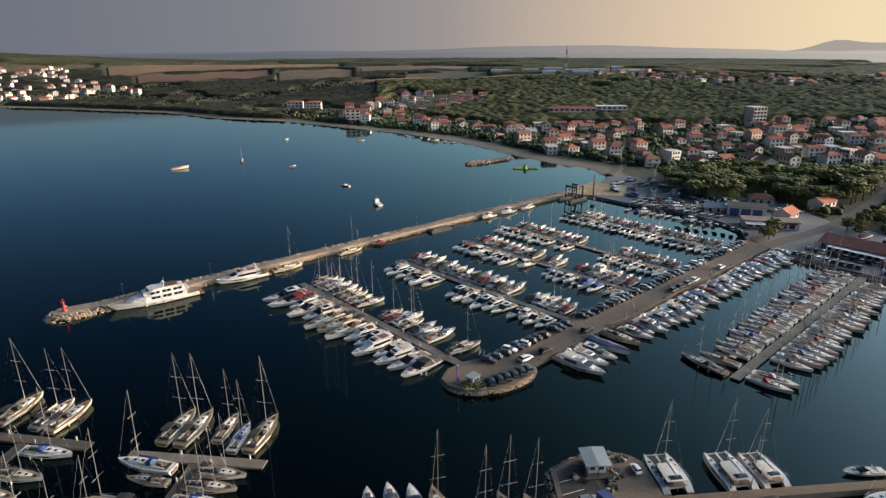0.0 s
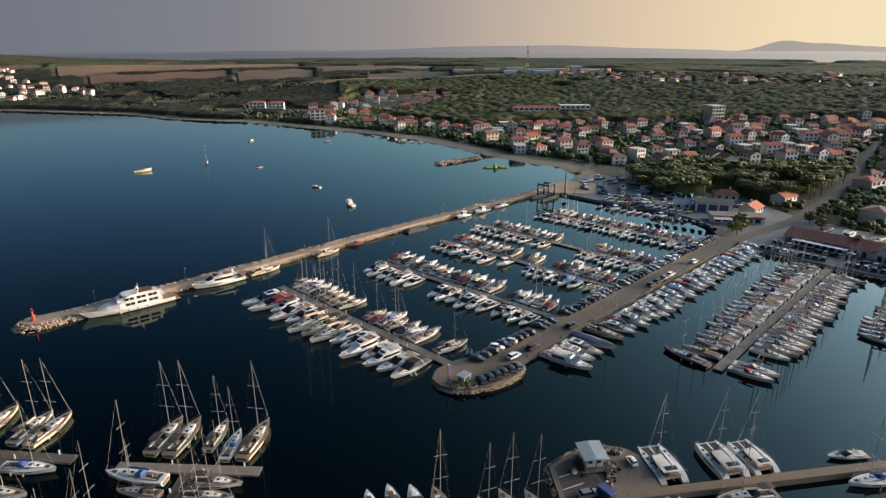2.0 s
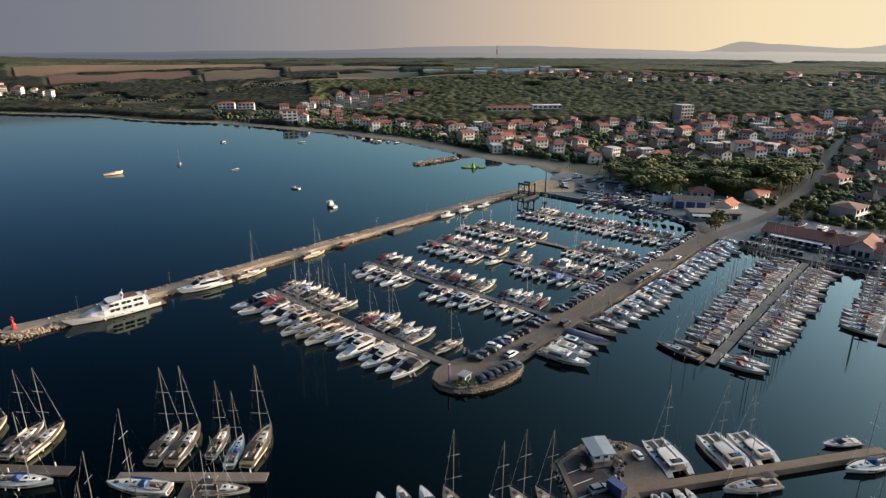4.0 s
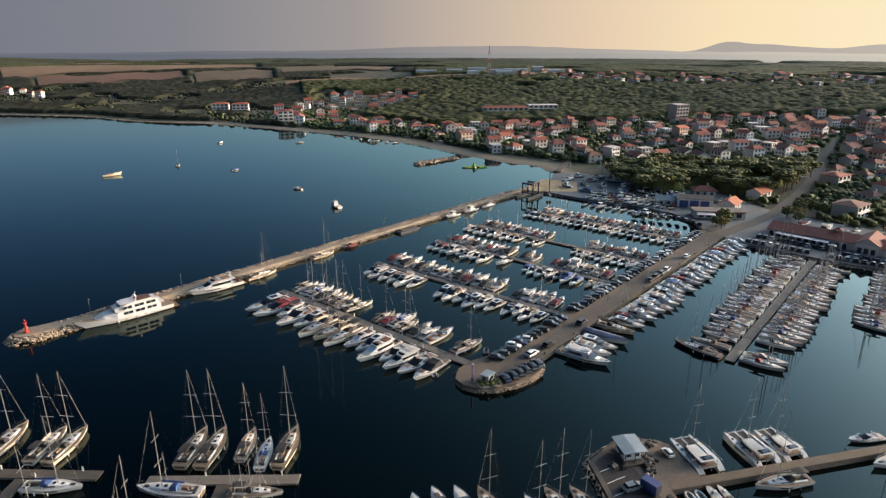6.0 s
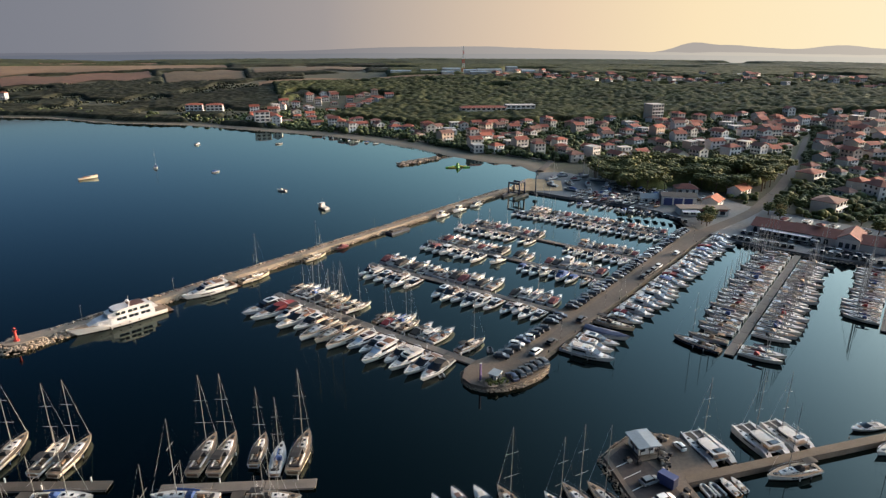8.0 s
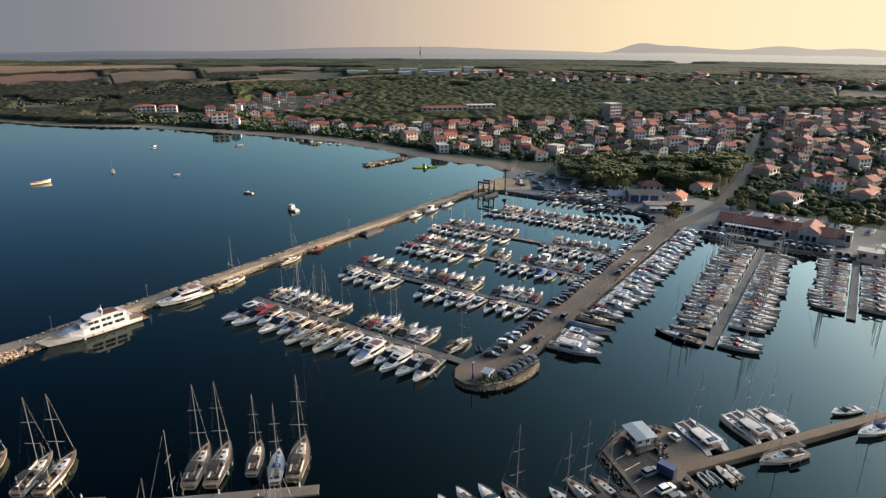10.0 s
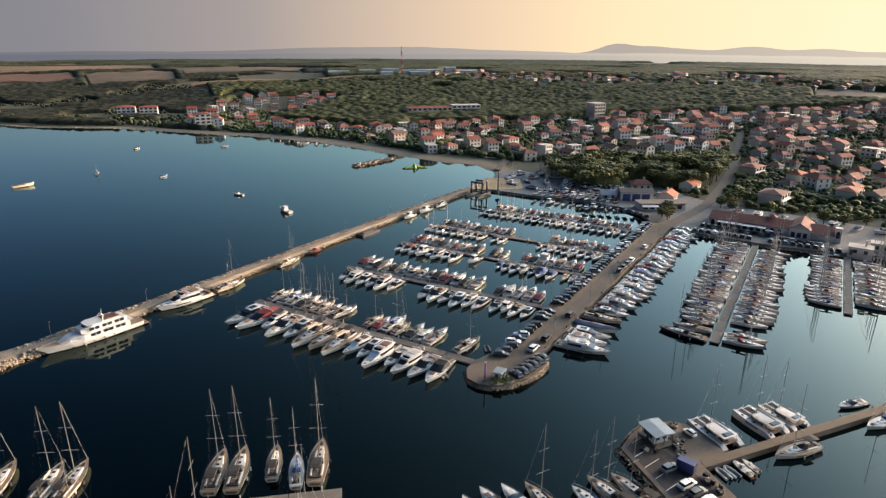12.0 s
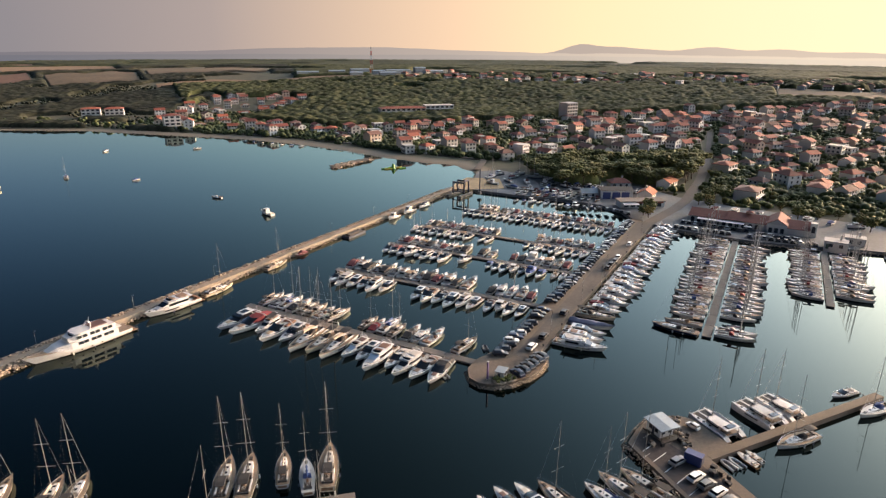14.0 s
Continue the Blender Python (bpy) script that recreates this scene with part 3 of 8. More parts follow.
structure("pier_deck", slab(B(), [(32.8, 90.9), (86.7, 96.2), (86.5, 97.9), (39.8, 93.2), (33, 92.6)], QUAY - 0.1, QUAY + 0.03), mat("brown_decking", (0.105, 0.08, 0.058), 0.85, var=0.25, big=0.3, fine=4, bump=0.2), "brown timber deck of the narrow pier", "pier")
for k in range(5):
    bm = B()
    box(bm, 23.6, 98.0 - 3.4 * k, QUAY + 0.013, 4.4, 0.14, 0.006, turn=0.35)
    structure("bay_line", bm, LINE, "white painted parking bay line", "road marking")


def pontoon(name, a, b, width, label, piles=6):
    """A floating walkway: deck, dark floats under it, and mooring piles."""
    ob = thing(name, label, "pontoon", "pontoons", "structure")
    ob.location = (*a, 0)
    dx, dy = b[0] - a[0], b[1] - a[1]
    ln, ang = math.hypot(dx, dy), math.atan2(dy, dx)
    ob.rotation_euler = (0, 0, ang)
    n = max(2, int(ln / 8))
    for i in range(n):
        seg = ln / n
        part("deck_section", box(B(), seg * (i + 0.5), 0, 0.34, seg - 0.12, width, 0.22, bevel=0.04), PLANK_PALE if name[:4] == "pier" or len(name) == 9 else PLANK, ob)
        part("float", box(B(), seg * (i + 0.5), 0, -0.35, seg - 1.0, width - 0.3, 0.7), FLOAT, ob)
    for i in range(piles):
        x = ln * (i + 0.5) / piles
        part("service_post", box(B(), x, (0.5 * width - 0.25) * (1 if i % 2 else -1), 0.56, 0.25, 0.2, 1.0, bevel=0.03), PLAST_W, ob)
    return ob


PA, PB, PC, PD, PE = ((0, -2), (-5.4, 75)), ((42.3, -3), (34.2, 73)), ((75.5, -2), (69, 75)), ((103, -1), (97, 78)), ((138.5, 1), (133, 73))
for nm, (a, b), w in (("pontoon_a", PA, 2.6), ("pontoon_b", PB, 2.4), ("pontoon_c", PC, 2.4), ("pontoon_d", PD, 2.2), ("pontoon_e", PE, 2.2)):
    pontoon(nm, W(*a), W(*b), w, "grey decked floating pontoon with service posts", 8)
PF, PG = ((47, -50), (147, -44.3)), ((90.5, -79.3), (152, -75.8))
pontoon("pier_f", W(*PF[0]), W(*PF[1]), 2.5, "pale concrete floating pier between sailing yachts", 10)
pontoon("pier_g", W(*PG[0]), W(*PG[1]), 2.4, "pale concrete floating pier between sailing yachts", 8)
pontoon("pontoon_t", (-63.5, 107.3), (-35.0, 103.9), 2.6, "grey decked floating pontoon head", 4)
pontoon("pontoon_stem", (-52.5, 60), (-49.0, 104.2), 2.4, "grey decked floating pontoon", 4)
pontoon("pontoon_t_west", (-104, 115.2), (-72.6, 110.1), 2.6, "grey decked floating pontoon head", 4)
pontoon("pontoon_stem_west", (-93.5, 70), (-87.0, 111), 2.4, "grey decked floating pontoon", 4)


# ---- rocks ----
def ico(seed, sub=1):
    bm = B()
    bmesh.ops.create_icosphere(bm, subdivisions=sub, radius=1.0)
    rnd = random.Random(seed)
    for v in bm.verts:
        v.co *= rnd.uniform(0.7, 1.15)
    vs, fs = [tuple(v.co) for v in bm.verts], [tuple(v.index for v in f.verts) for f in bm.faces]
    bm.free()
    return np.array(vs), np.array(fs)


def scatter(name, places, shapes, material, label, category, seed=1, squash=0.75, smooth=False):
    """Many small lumps at x, y, z, size joined into one mesh."""
    rnd = np.random.RandomState(seed)
    V, Fc, off = [], [], 0
    for x, y, z, s in places:
        v, f = shapes[rnd.randint(len(shapes))]
        a = rnd.uniform(0, 6.283)
        c, sn = math.cos(a), math.sin(a)
        k = rnd.uniform(0.75, 1.25, 3) * s
        p = v * k
        V.append(np.stack([p[:, 0] * c - p[:, 1] * sn + x, p[:, 0] * sn + p[:, 1] * c + y, p[:, 2] * squash + z], 1))
        Fc.append(f + off)
        off += len(v)
    return raw(name, np.concatenate(V).tolist(), np.concatenate(Fc).tolist(), material, "stuff", label, category, smooth)


ROCKS = [ico(s) for s in range(6)]
rr = random.Random(5)


def rock_line(pts, spread, per_m, s0, s1, ztop):
    out = []
    for (ax, ay), (bx, by) in zip(pts, pts[1:]):
        ln = math.hypot(bx - ax, by - ay)
        nx, ny = -(by - ay) / ln, (bx - ax) / ln
        for _ in range(int(ln * per_m)):
            t, k = rr.random(), rr.random()
            out.append((ax + (bx - ax) * t + nx * spread * k, ay + (by - ay) * t + ny * spread * k, ztop * (1 - k) - 0.35 * k, rr.uniform(s0, s1)))
    return out


sea_side = [W(u, 97.9 + 0.022 * (u + 70)) for u in range(-64, 166, 10)]
in_side = [W(u, 94.5 + 0.02 * (u + 70)) for u in range(-64, 161, 10)]
tip = [W(*p) for p in rounded(-71, 97.6, 5.5, 3.6, 85, 270, 10)] + [W(-66, 94.6), W(-52, 95)]
places = rock_line(sea_side, 3.4, 11.0, 0.3, 0.75, 2.0) + rock_line([W(u, 97.2 + 0.021 * (u + 70)) for u in range(-64, 166, 10)], 1.2, 10.0, 0.2, 0.48, 2.0) + rock_line(in_side[::-1], 0.8, 3.5, 0.22, 0.5, 0.7) + rock_line(tip[::-1], 2.0, 12.0, 0.25, 0.6, 1.6)
scatter("breakwater_rocks", places, ROCKS, ROCK, "pale limestone armour rocks piled along the breakwater", "rocks", 3)
head_edge = [W(*p) for p in [(13.4, -15.0), (11.8, -16.6), (8.6, -18.0), (4, -18.3), (-0.6, -17.2), (-5.2, -15.0), (-8.4, -12.1), (-9.4, -8.8), (-8.6, -5.6), (-5.2, -2.6)]]
scatter("mole_head_rocks", rock_line(head_edge, 0.9, 28.0, 0.13, 0.27, 0.85), ROCKS, ROCK, "pale limestone rocks round the mole head", "rocks", 4)
scatter("quay_rocks", rock_line([(20.0, 60), (20.0, 101), (24.8, 104.4), (30.6, 107.5)], 0.9, 9.0, 0.12, 0.3, 1.2), ROCKS, ROCK, "weathered rocks along the quay's foot", "rocks", 6)
scatter("spit_rocks", [(17 + 28 * t + rr.uniform(-2.6, 2.6), 411 + 19 * t + rr.uniform(-3, 3) * (1.2 - 0.4 * t), rr.uniform(-0.2, 1.2), rr.uniform(0.6, 1.3)) for t in (rr.random() for _ in range(420))],
        ROCKS, ROCK, "low rock spit off the beach", "rocks", 7)
scatter("town_quay_rocks", rock_line([(127, 228), (138, 213), (152, 197), (163, 188), (179, 178), (225, 145)], -0.9, 3.0, 0.25, 0.5, 0.9), ROCKS, ROCK, "dark rocks below the town quay", "rocks", 8)
scatter("shore_rocks", [p for p in rock_line([(x, y) for x, y in COAST[2:12]], -2.5, 0.8, 0.3, 0.8, 0.6)], ROCKS, ROCK, "stones along the shore", "rocks", 9)


# ---- boats ----
def outline(L, Bm, s, transom, full):
    b = min(1.0, transom + (1 - transom) * s / 0.42)
    return Bm / 2 * b * max(0.015, 1 - max(0.0, (s - 0.36) / 0.64) ** full)


def hull(L, Bm, hs, hb, transom=0.88, full=2.2, rake=0.09, n=10):
    """Hull from stern to bow; returns it and its deck, lying 4 cm below the rail."""
    rings, deck = [], []
    for i in range(n + 1):
        s = i / n
        b = outline(L, Bm, s, transom, full)
        h = hs + (hb - hs) * s ** 1.7
        x = -L / 2 + L * s
        back = rake * L * s ** 3
        flare = s ** 4
        r = [(x - back * 1.15, (0.55 - 0.25 * flare) * b, -0.4), (x - back, (0.84 - 0.44 * flare) * b, 0.26), (x - back * 0.45, (0.97 - 0.2 * flare) * b, 0.26 + (h - 0.26) * 0.5), (x, b, h)]
        deck.append((x, b * 0.96, h - 0.04))
        rings.append(r[::-1] + [(p, -q, z) for p, q, z in r])
    bm = skin(B(), rings, closed=False, caps=False)
    # lowest faces take the painted shade, up to just above the water
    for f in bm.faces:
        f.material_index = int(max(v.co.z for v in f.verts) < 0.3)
    bm.verts.ensure_lookup_table()
    bm.faces.new([bm.verts[k] for k in range(8)])
    dk = B()
    rows = [[dk.verts.new((x, b, z)), dk.verts.new((x, 0, z + 0.05)), dk.verts.new((x, -b, z))] for x, b, z in deck]
    for a, b in zip(rows, rows[1:]):
        dk.faces.new((a[0], a[1], b[1], b[0]))
        dk.faces.new((a[1], a[2], b[2], b[1]))
    return bm, dk


def cabin(st, f0=None, f1=None, off=0.0, sides=True, top=True, front=True, back=True):
    """A deckhouse through stations x, half-width at foot and roof, z of foot and roof; f0, f1 pick a band of its height (for panes)."""
    bm = B()
    rings = []
    for x, wb, wt, z0, z1 in st:
        a, b = (0, 1) if f0 is None else (f0, f1)
        lo, hi = wb + (wt - wb) * a + off, wb + (wt - wb) * b + off
        rings.append([(x, lo, z0 + (z1 - z0) * a), (x, hi, z0 + (z1 - z0) * b), (x, -hi, z0 + (z1 - z0) * b), (x, -lo, z0 + (z1 - z0) * a)])
    vs = [[bm.verts.new(p) for p in r] for r in rings]
    for a, b in zip(vs, vs[1:]):
        if sides:
            bm.faces.new((a[0], b[0], b[1], a[1]))
            bm.faces.new((a[2], b[2], b[3], a[3]))
        if top:
            bm.faces.new((a[1], b[1], b[2], a[2]))
    if back:
        bm.faces.new(vs[0])
    if front:
        bm.faces.new(vs[-1][::-1])
    return bm


def dome(st, n=9, flat=0.55):
    """A smoothly domed deckhouse through stations x, half-width, z of foot and crown."""
    rings = []
    for x, w, z0, z1 in st:
        r = []
        for k in range(n):
            a = math.pi * k / (n - 1)
            c, q = math.cos(a), math.sin(a)
            r.append((x, w * math.copysign(abs(c) ** flat, c), z0 + (z1 - z0) * q ** 0.7))
        rings.append(r)
    return skin(B(), rings, closed=False)


def side_pane(st, f0, f1, sgn, off=0.02):
    """A pane along one side of a deckhouse, 2 cm proud."""
    bm = B()
    rows = []
    for x, wb, wt, z0, z1 in st:
        p = [(x, sgn * (wb + (wt - wb) * f + off), z0 + (z1 - z0) * f) for f in (f0, f1)]
        q = [(a, b - sgn * 0.05, c) for a, b, c in p]
        rows.append(p + q[::-1])
    return skin(bm, rows)


def screen(x0, x1, w0, w1, z0, z1, wrap=0.6, thick=0.04):
    """A raked windscreen, bowed forward in the middle."""
    rows = []
    for k in range(7):
        t = -1 + 2 * k / 6
        bow = (1 - t * t) * wrap
        a, b = (x0 + bow, t * w0, z0), (x1 + bow * 0.8, t * w1, z1)
        rows.append([a, b, (b[0] - thick, b[1], b[2]), (a[0] - thick, a[1], a[2])])
    return skin(B(), rows)


def slope_pane(a, b, f0, f1, side, lift=0.05):
    """A raked pane laid on the roof line between two stations of a deckhouse."""
    rows = []
    for f in (f0, f1):
        x, w, z = (a[k] + (b[k] - a[k]) * f for k in (0, 2, 4))
        rows.append([(x, -w * side, z + lift), (x, w * side, z + lift), (x - 0.02, w * side, z - 0.02), (x - 0.02, -w * side, z - 0.02)])
    return skin(B(), rows)


def rail(L, Bm, hs, hb, s0, s1, transom=0.88, full=2.2, hgt=0.6, r=0.025):
    bm = B()
    n = 7
    for sg in (1, -1):
        prev = None
        for i in range(n + 1):
            s = s0 + (s1 - s0) * i / n
            p = Vector((-L / 2 + L * s, sg * outline(L, Bm, s, transom, full) * 0.94, hs + (hb - hs) * s ** 1.7))
            q = p + Vector((0, 0, hgt))
            tube(bm, p, q, r, n=4)
            if prev is not None:
                tube(bm, prev, q, r, n=4)
            prev = q
    return bm


def fenders(ob, L, Bm, h, spots, sides=(1, -1)):
    for s in spots:
        for sg in sides:
            y = sg * (outline(L, Bm, s, 0.88, 2.2) + 0.1)
            part("fender", tube(B(), (-L / 2 + L * s, y, 0.15), (-L / 2 + L * s, y, 0.8), 0.13, n=6), FENDER, ob)


def fly_yacht(L=15.0, hullm=None, canvas=None, lite=False, shade=None, label="white flybridge motor yacht moored stern-to"):
    """Flybridge motor yacht."""
    Bm, hs, hb = L * 0.29, 1.15 + L * 0.015, 1.7 + L * 0.035
    ob = thing("motor_yacht", label, "yacht", "motor yachts")
    h, d = hull(L, Bm, hs, hb, full=2.5)
    part("hull", h, hullm or GEL, ob, smooth=True)
    dk = part("deck", d, DECKM, ob)
    detail(dk, box(box(B(), L * 0.4, 0, hb - 0.22, 0.5, 0.5, 0.12), L * 0.335, 0, hb - 0.42, 0.1, 0.1, 0.02), GLASS)
    part("bathing_platform", box(B(), -L / 2 - 0.5, 0, 0.25, 1.2, Bm * 0.8, 0.14, bevel=0.03), TEAK, ob, "teak bathing platform")
    w = Bm * 0.4
    st = [(-L * 0.26, w, w * 0.95, hs, hs + 1.75), (-L * 0.02, w, w * 0.93, hs, hs + 1.85), (L * 0.1, w * 0.95, w * 0.76, hs + 0.1, hs + 1.7), (L * 0.28, w * 0.6, w * 0.44, hs + 0.3, hs + 0.6)]
    part("cabin", cabin(st), GEL, ob)
    for sg in (1, -1):
        part("window", side_pane(st[:3], 0.42, 0.86, sg), GLASS, ob)
        if lite:
            continue
        hp = [(L * t, outline(L, Bm, 0.5 + t, 0.88, 2.5) * 0.965, outline(L, Bm, 0.5 + t, 0.88, 2.5) * 0.985, 0.75, hs + 0.28) for t in (-0.05, 0.08, 0.2)]
        part("hull_window", side_pane(hp, 0.35, 0.7, sg, 0.05), GLASS, ob)
    part("windscreen", slope_pane(st[2], st[3], 0.0, 0.62, 1.02), shade or GLASS, ob, "pale blue canvas over the raked windscreen" if shade else "dark raked windscreen")
    part("saloon_door", box(B(), -L * 0.262, 0, hs + 0.1, 0.08, w * 1.5, 1.45), GLASS, ob, "dark glazed saloon door")
    part("flybridge", cabin([(-L * 0.34, w * 0.86, w * 0.92, hs + 1.82, hs + 2.2), (-L * 0.02, w * 0.95, w, hs + 1.82, hs + 2.35), (L * 0.09, w * 0.62, w * 0.66, hs + 1.72, hs + 2.3)]), GEL, ob)
    part("fly_screen", screen(L * 0.055, L * 0.025, w * 0.62, w * 0.66, hs + 2.28, hs + 2.72, 0.3), GLASS, ob)
    bm = box(B(), -L * 0.2, 0, hs + 2.2, L * 0.16, w * 1.3, 0.28, bevel=0.06)
    part("fly_seat", box(bm, -L * 0.02, 0, hs + 2.34, L * 0.06, w * 1.1, 0.3, bevel=0.06), SEATM, ob)
    a = B()
    for sg in (1, -1):
        tube(a, (-L * 0.24, sg * w * 0.88, hs + 2.1), (-L * 0.28, sg * w * 0.7, hs + 3.5), 0.12, n=5)
    tube(a, (-L * 0.28, -w * 0.72, hs + 3.48), (-L * 0.28, w * 0.72, hs + 3.48), 0.12, n=5)
    tube(a, (-L * 0.28, 0, hs + 3.5), (-L * 0.28, 0, hs + 4.6), 0.03, n=4)
    arch = part("radar_arch", a, GEL, ob)
    if not lite:
        part("radar", tube(B(), (-L * 0.28, w * 0.3, hs + 3.6), (-L * 0.28, w * 0.3, hs + 3.85), 0.28, 0.24, 8), GEL, arch)
    if lite:
        return ob
    part("cockpit_sole", box(B(), -L * 0.385, 0, hs - 0.08, L * 0.2, Bm * 0.74, 0.1), TEAK, ob, "teak cockpit sole")
    part("sofa", box(B(), -L * 0.455, 0, hs, 0.7, Bm * 0.62, 0.5, bevel=0.08), SEATM, ob)
    part("sunpad", box(B(), L * 0.33, 0, hs + 0.42, L * 0.1, w * 0.7, 0.16, bevel=0.05), canvas or SEATM, ob)
    part("bow_rail", rail(L, Bm, hs, hb, 0.5, 0.97, full=2.5), STEEL, ob)
    if canvas:
        part("bimini", cabin([(-L * 0.28, w * 0.85, w * 0.8, hs + 3.62, hs + 3.75), (L * 0.01, w * 0.85, w * 0.8, hs + 3.62, hs + 3.72)]), canvas, ob, "stretched canvas bimini")
    fenders(ob, L, Bm, hs, (0.25, 0.55))
    return ob


def cruiser(L=10.5, hullm=None, canvas=None, cover="bimini", lite=False, label="white open sports cruiser moored stern-to"):
    """Open sports cruiser with a low screen and an arch, its cockpit open, shaded or covered."""
    Bm, hs, hb = L * 0.31, 0.95 + L * 0.012, 1.2 + L * 0.035
    ob = thing("motor_cruiser", label, "motorboat", "motor cruisers")
    h, d = hull(L, Bm, hs, hb, full=2.45)
    part("hull", h, hullm or GEL, ob, smooth=True)
    part("deck", d, DECKM, ob)
    if not lite:
        part("bathing_platform", box(B(), -L / 2 - 0.4, 0, 0.25, 0.95, Bm * 0.8, 0.12, bevel=0.03), TEAK, ob)
    w = Bm * 0.41
    fd = part("foredeck", dome([(-L * 0.02, w * 0.98, hs, hs + 0.8), (L * 0.08, w * 0.95, hs, hs + 0.78), (L * 0.18, w * 0.8, hs + 0.1, hs + 0.7), (L * 0.28, w * 0.58, hs + 0.2, hs + 0.62), (L * 0.37, w * 0.3, hs + 0.34, hs + 0.55)]), GEL, ob, "", True)
    hp = box(B(), L * 0.25, 0, hs + 0.62, 0.55, 0.6, 0.1)
    for sg in (1, -1):
        skin(hp, [[(L * t, sg * (w * k + 0.03), hs + z0), (L * t, sg * (w * k - 0.03), hs + z1), (L * t, sg * (w * k - 0.12), hs + z1)] for t, k, z0, z1 in ((0.0, 0.97, 0.3, 0.52), (0.1, 0.92, 0.32, 0.54), (0.2, 0.75, 0.36, 0.5))])
    detail(fd, hp, GLASS)
    part("windscreen", screen(L * 0.115, -L * 0.075, w * 0.95, w * 0.82, hs + 0.62, hs + 1.5, 0.95), GLASS, ob, "curved dark windscreen")
    part("cockpit_sole", box(B(), -L * 0.22, 0, hs - 0.06, L * 0.44, w * 1.7, 0.08), TEAK, ob)
    bm = box(B(), -L * 0.38, 0, hs + 0.02, L * 0.1, w * 1.6, 0.42, bevel=0.07)
    box(bm, -L * 0.24, w * 0.6, hs + 0.02, L * 0.22, w * 0.5, 0.42, bevel=0.07)
    part("sofa", box(bm, -L * 0.09, -w * 0.45, hs + 0.02, 0.6, w * 0.7, 0.95, bevel=0.07), SEATM, ob)
    a = B()
    for sg in (() if lite and cover != "none" else (1, -1)):
        tube(a, (-L * 0.3, sg * w * 0.98, hs), (-L * 0.22, sg * w * 0.8, hs + 1.75), 0.1, n=5)
    tube(a, (-L * 0.22, -w * 0.82, hs + 1.73), (-L * 0.22, w * 0.82, hs + 1.73), 0.1, n=5)
    tube(a, (-L * 0.22, 0, hs + 1.7), (-L * 0.25, 0, hs + 3.0), 0.02, n=4)
    if lite and cover != "none":
        a.free()
    else:
        part("radar_arch", a, GEL, ob)
    if not lite:
        part("sunpad", box(B(), L * 0.22, 0, hs + 0.66, L * 0.13, w * 0.8, 0.12, top=0.9, bevel=0.04), SEATM, ob)
    if not lite:
        part("bow_rail", rail(L, Bm, hs, hb, 0.5, 0.96, full=2.45, hgt=0.5), STEEL, ob)
    if cover == "bimini":
        part("bimini", cabin([(-L * 0.36, w * 0.85, w * 0.78, hs + 1.78, hs + 1.9), (-L * 0.18, w * 0.92, w * 0.82, hs + 1.84, hs + 1.98), (-L * 0.03, w * 0.85, w * 0.76, hs + 1.56, hs + 1.68)]), canvas, ob, "canvas bimini")
    elif cover == "full":
        part("cockpit_cover", cabin([(-L * 0.47, w * 0.95, w * 0.7, hs + 0.05, hs + 0.7), (-L * 0.22, w * 1.02, w * 0.8, hs + 0.05, hs + 1.5), (-L * 0.05, w * 0.98, w * 0.78, hs + 0.4, hs + 1.4), (L * 0.05, w * 0.8, w * 0.66, hs + 0.6, hs + 0.82)]), canvas, ob, "canvas cover stretched over the cockpit")
    elif cover == "hardtop":
        part("side_glass", cabin([(-L * 0.28, w * 0.9, w * 0.82, hs + 0.5, hs + 1.72), (-L * 0.06, w * 0.92, w * 0.8, hs + 0.6, hs + 1.76), (L * 0.06, w * 0.86, w * 0.74, hs + 0.62, hs + 1.5)]), GLASS, ob, "dark wraparound glazing")
        top = part("hardtop", cabin([(-L * 0.32, w * 0.84, w * 0.74, hs + 1.74, hs + 1.86), (-L * 0.12, w * 0.86, w * 0.74, hs + 1.8, hs + 1.94), (-L * 0.03, w * 0.74, w * 0.6, hs + 1.68, hs + 1.8)]), GEL, ob)
        detail(top, box(B(), -L * 0.15, 0, hs + 1.9, L * 0.15, w * 1.0, 0.05), GLASS)
    return ob


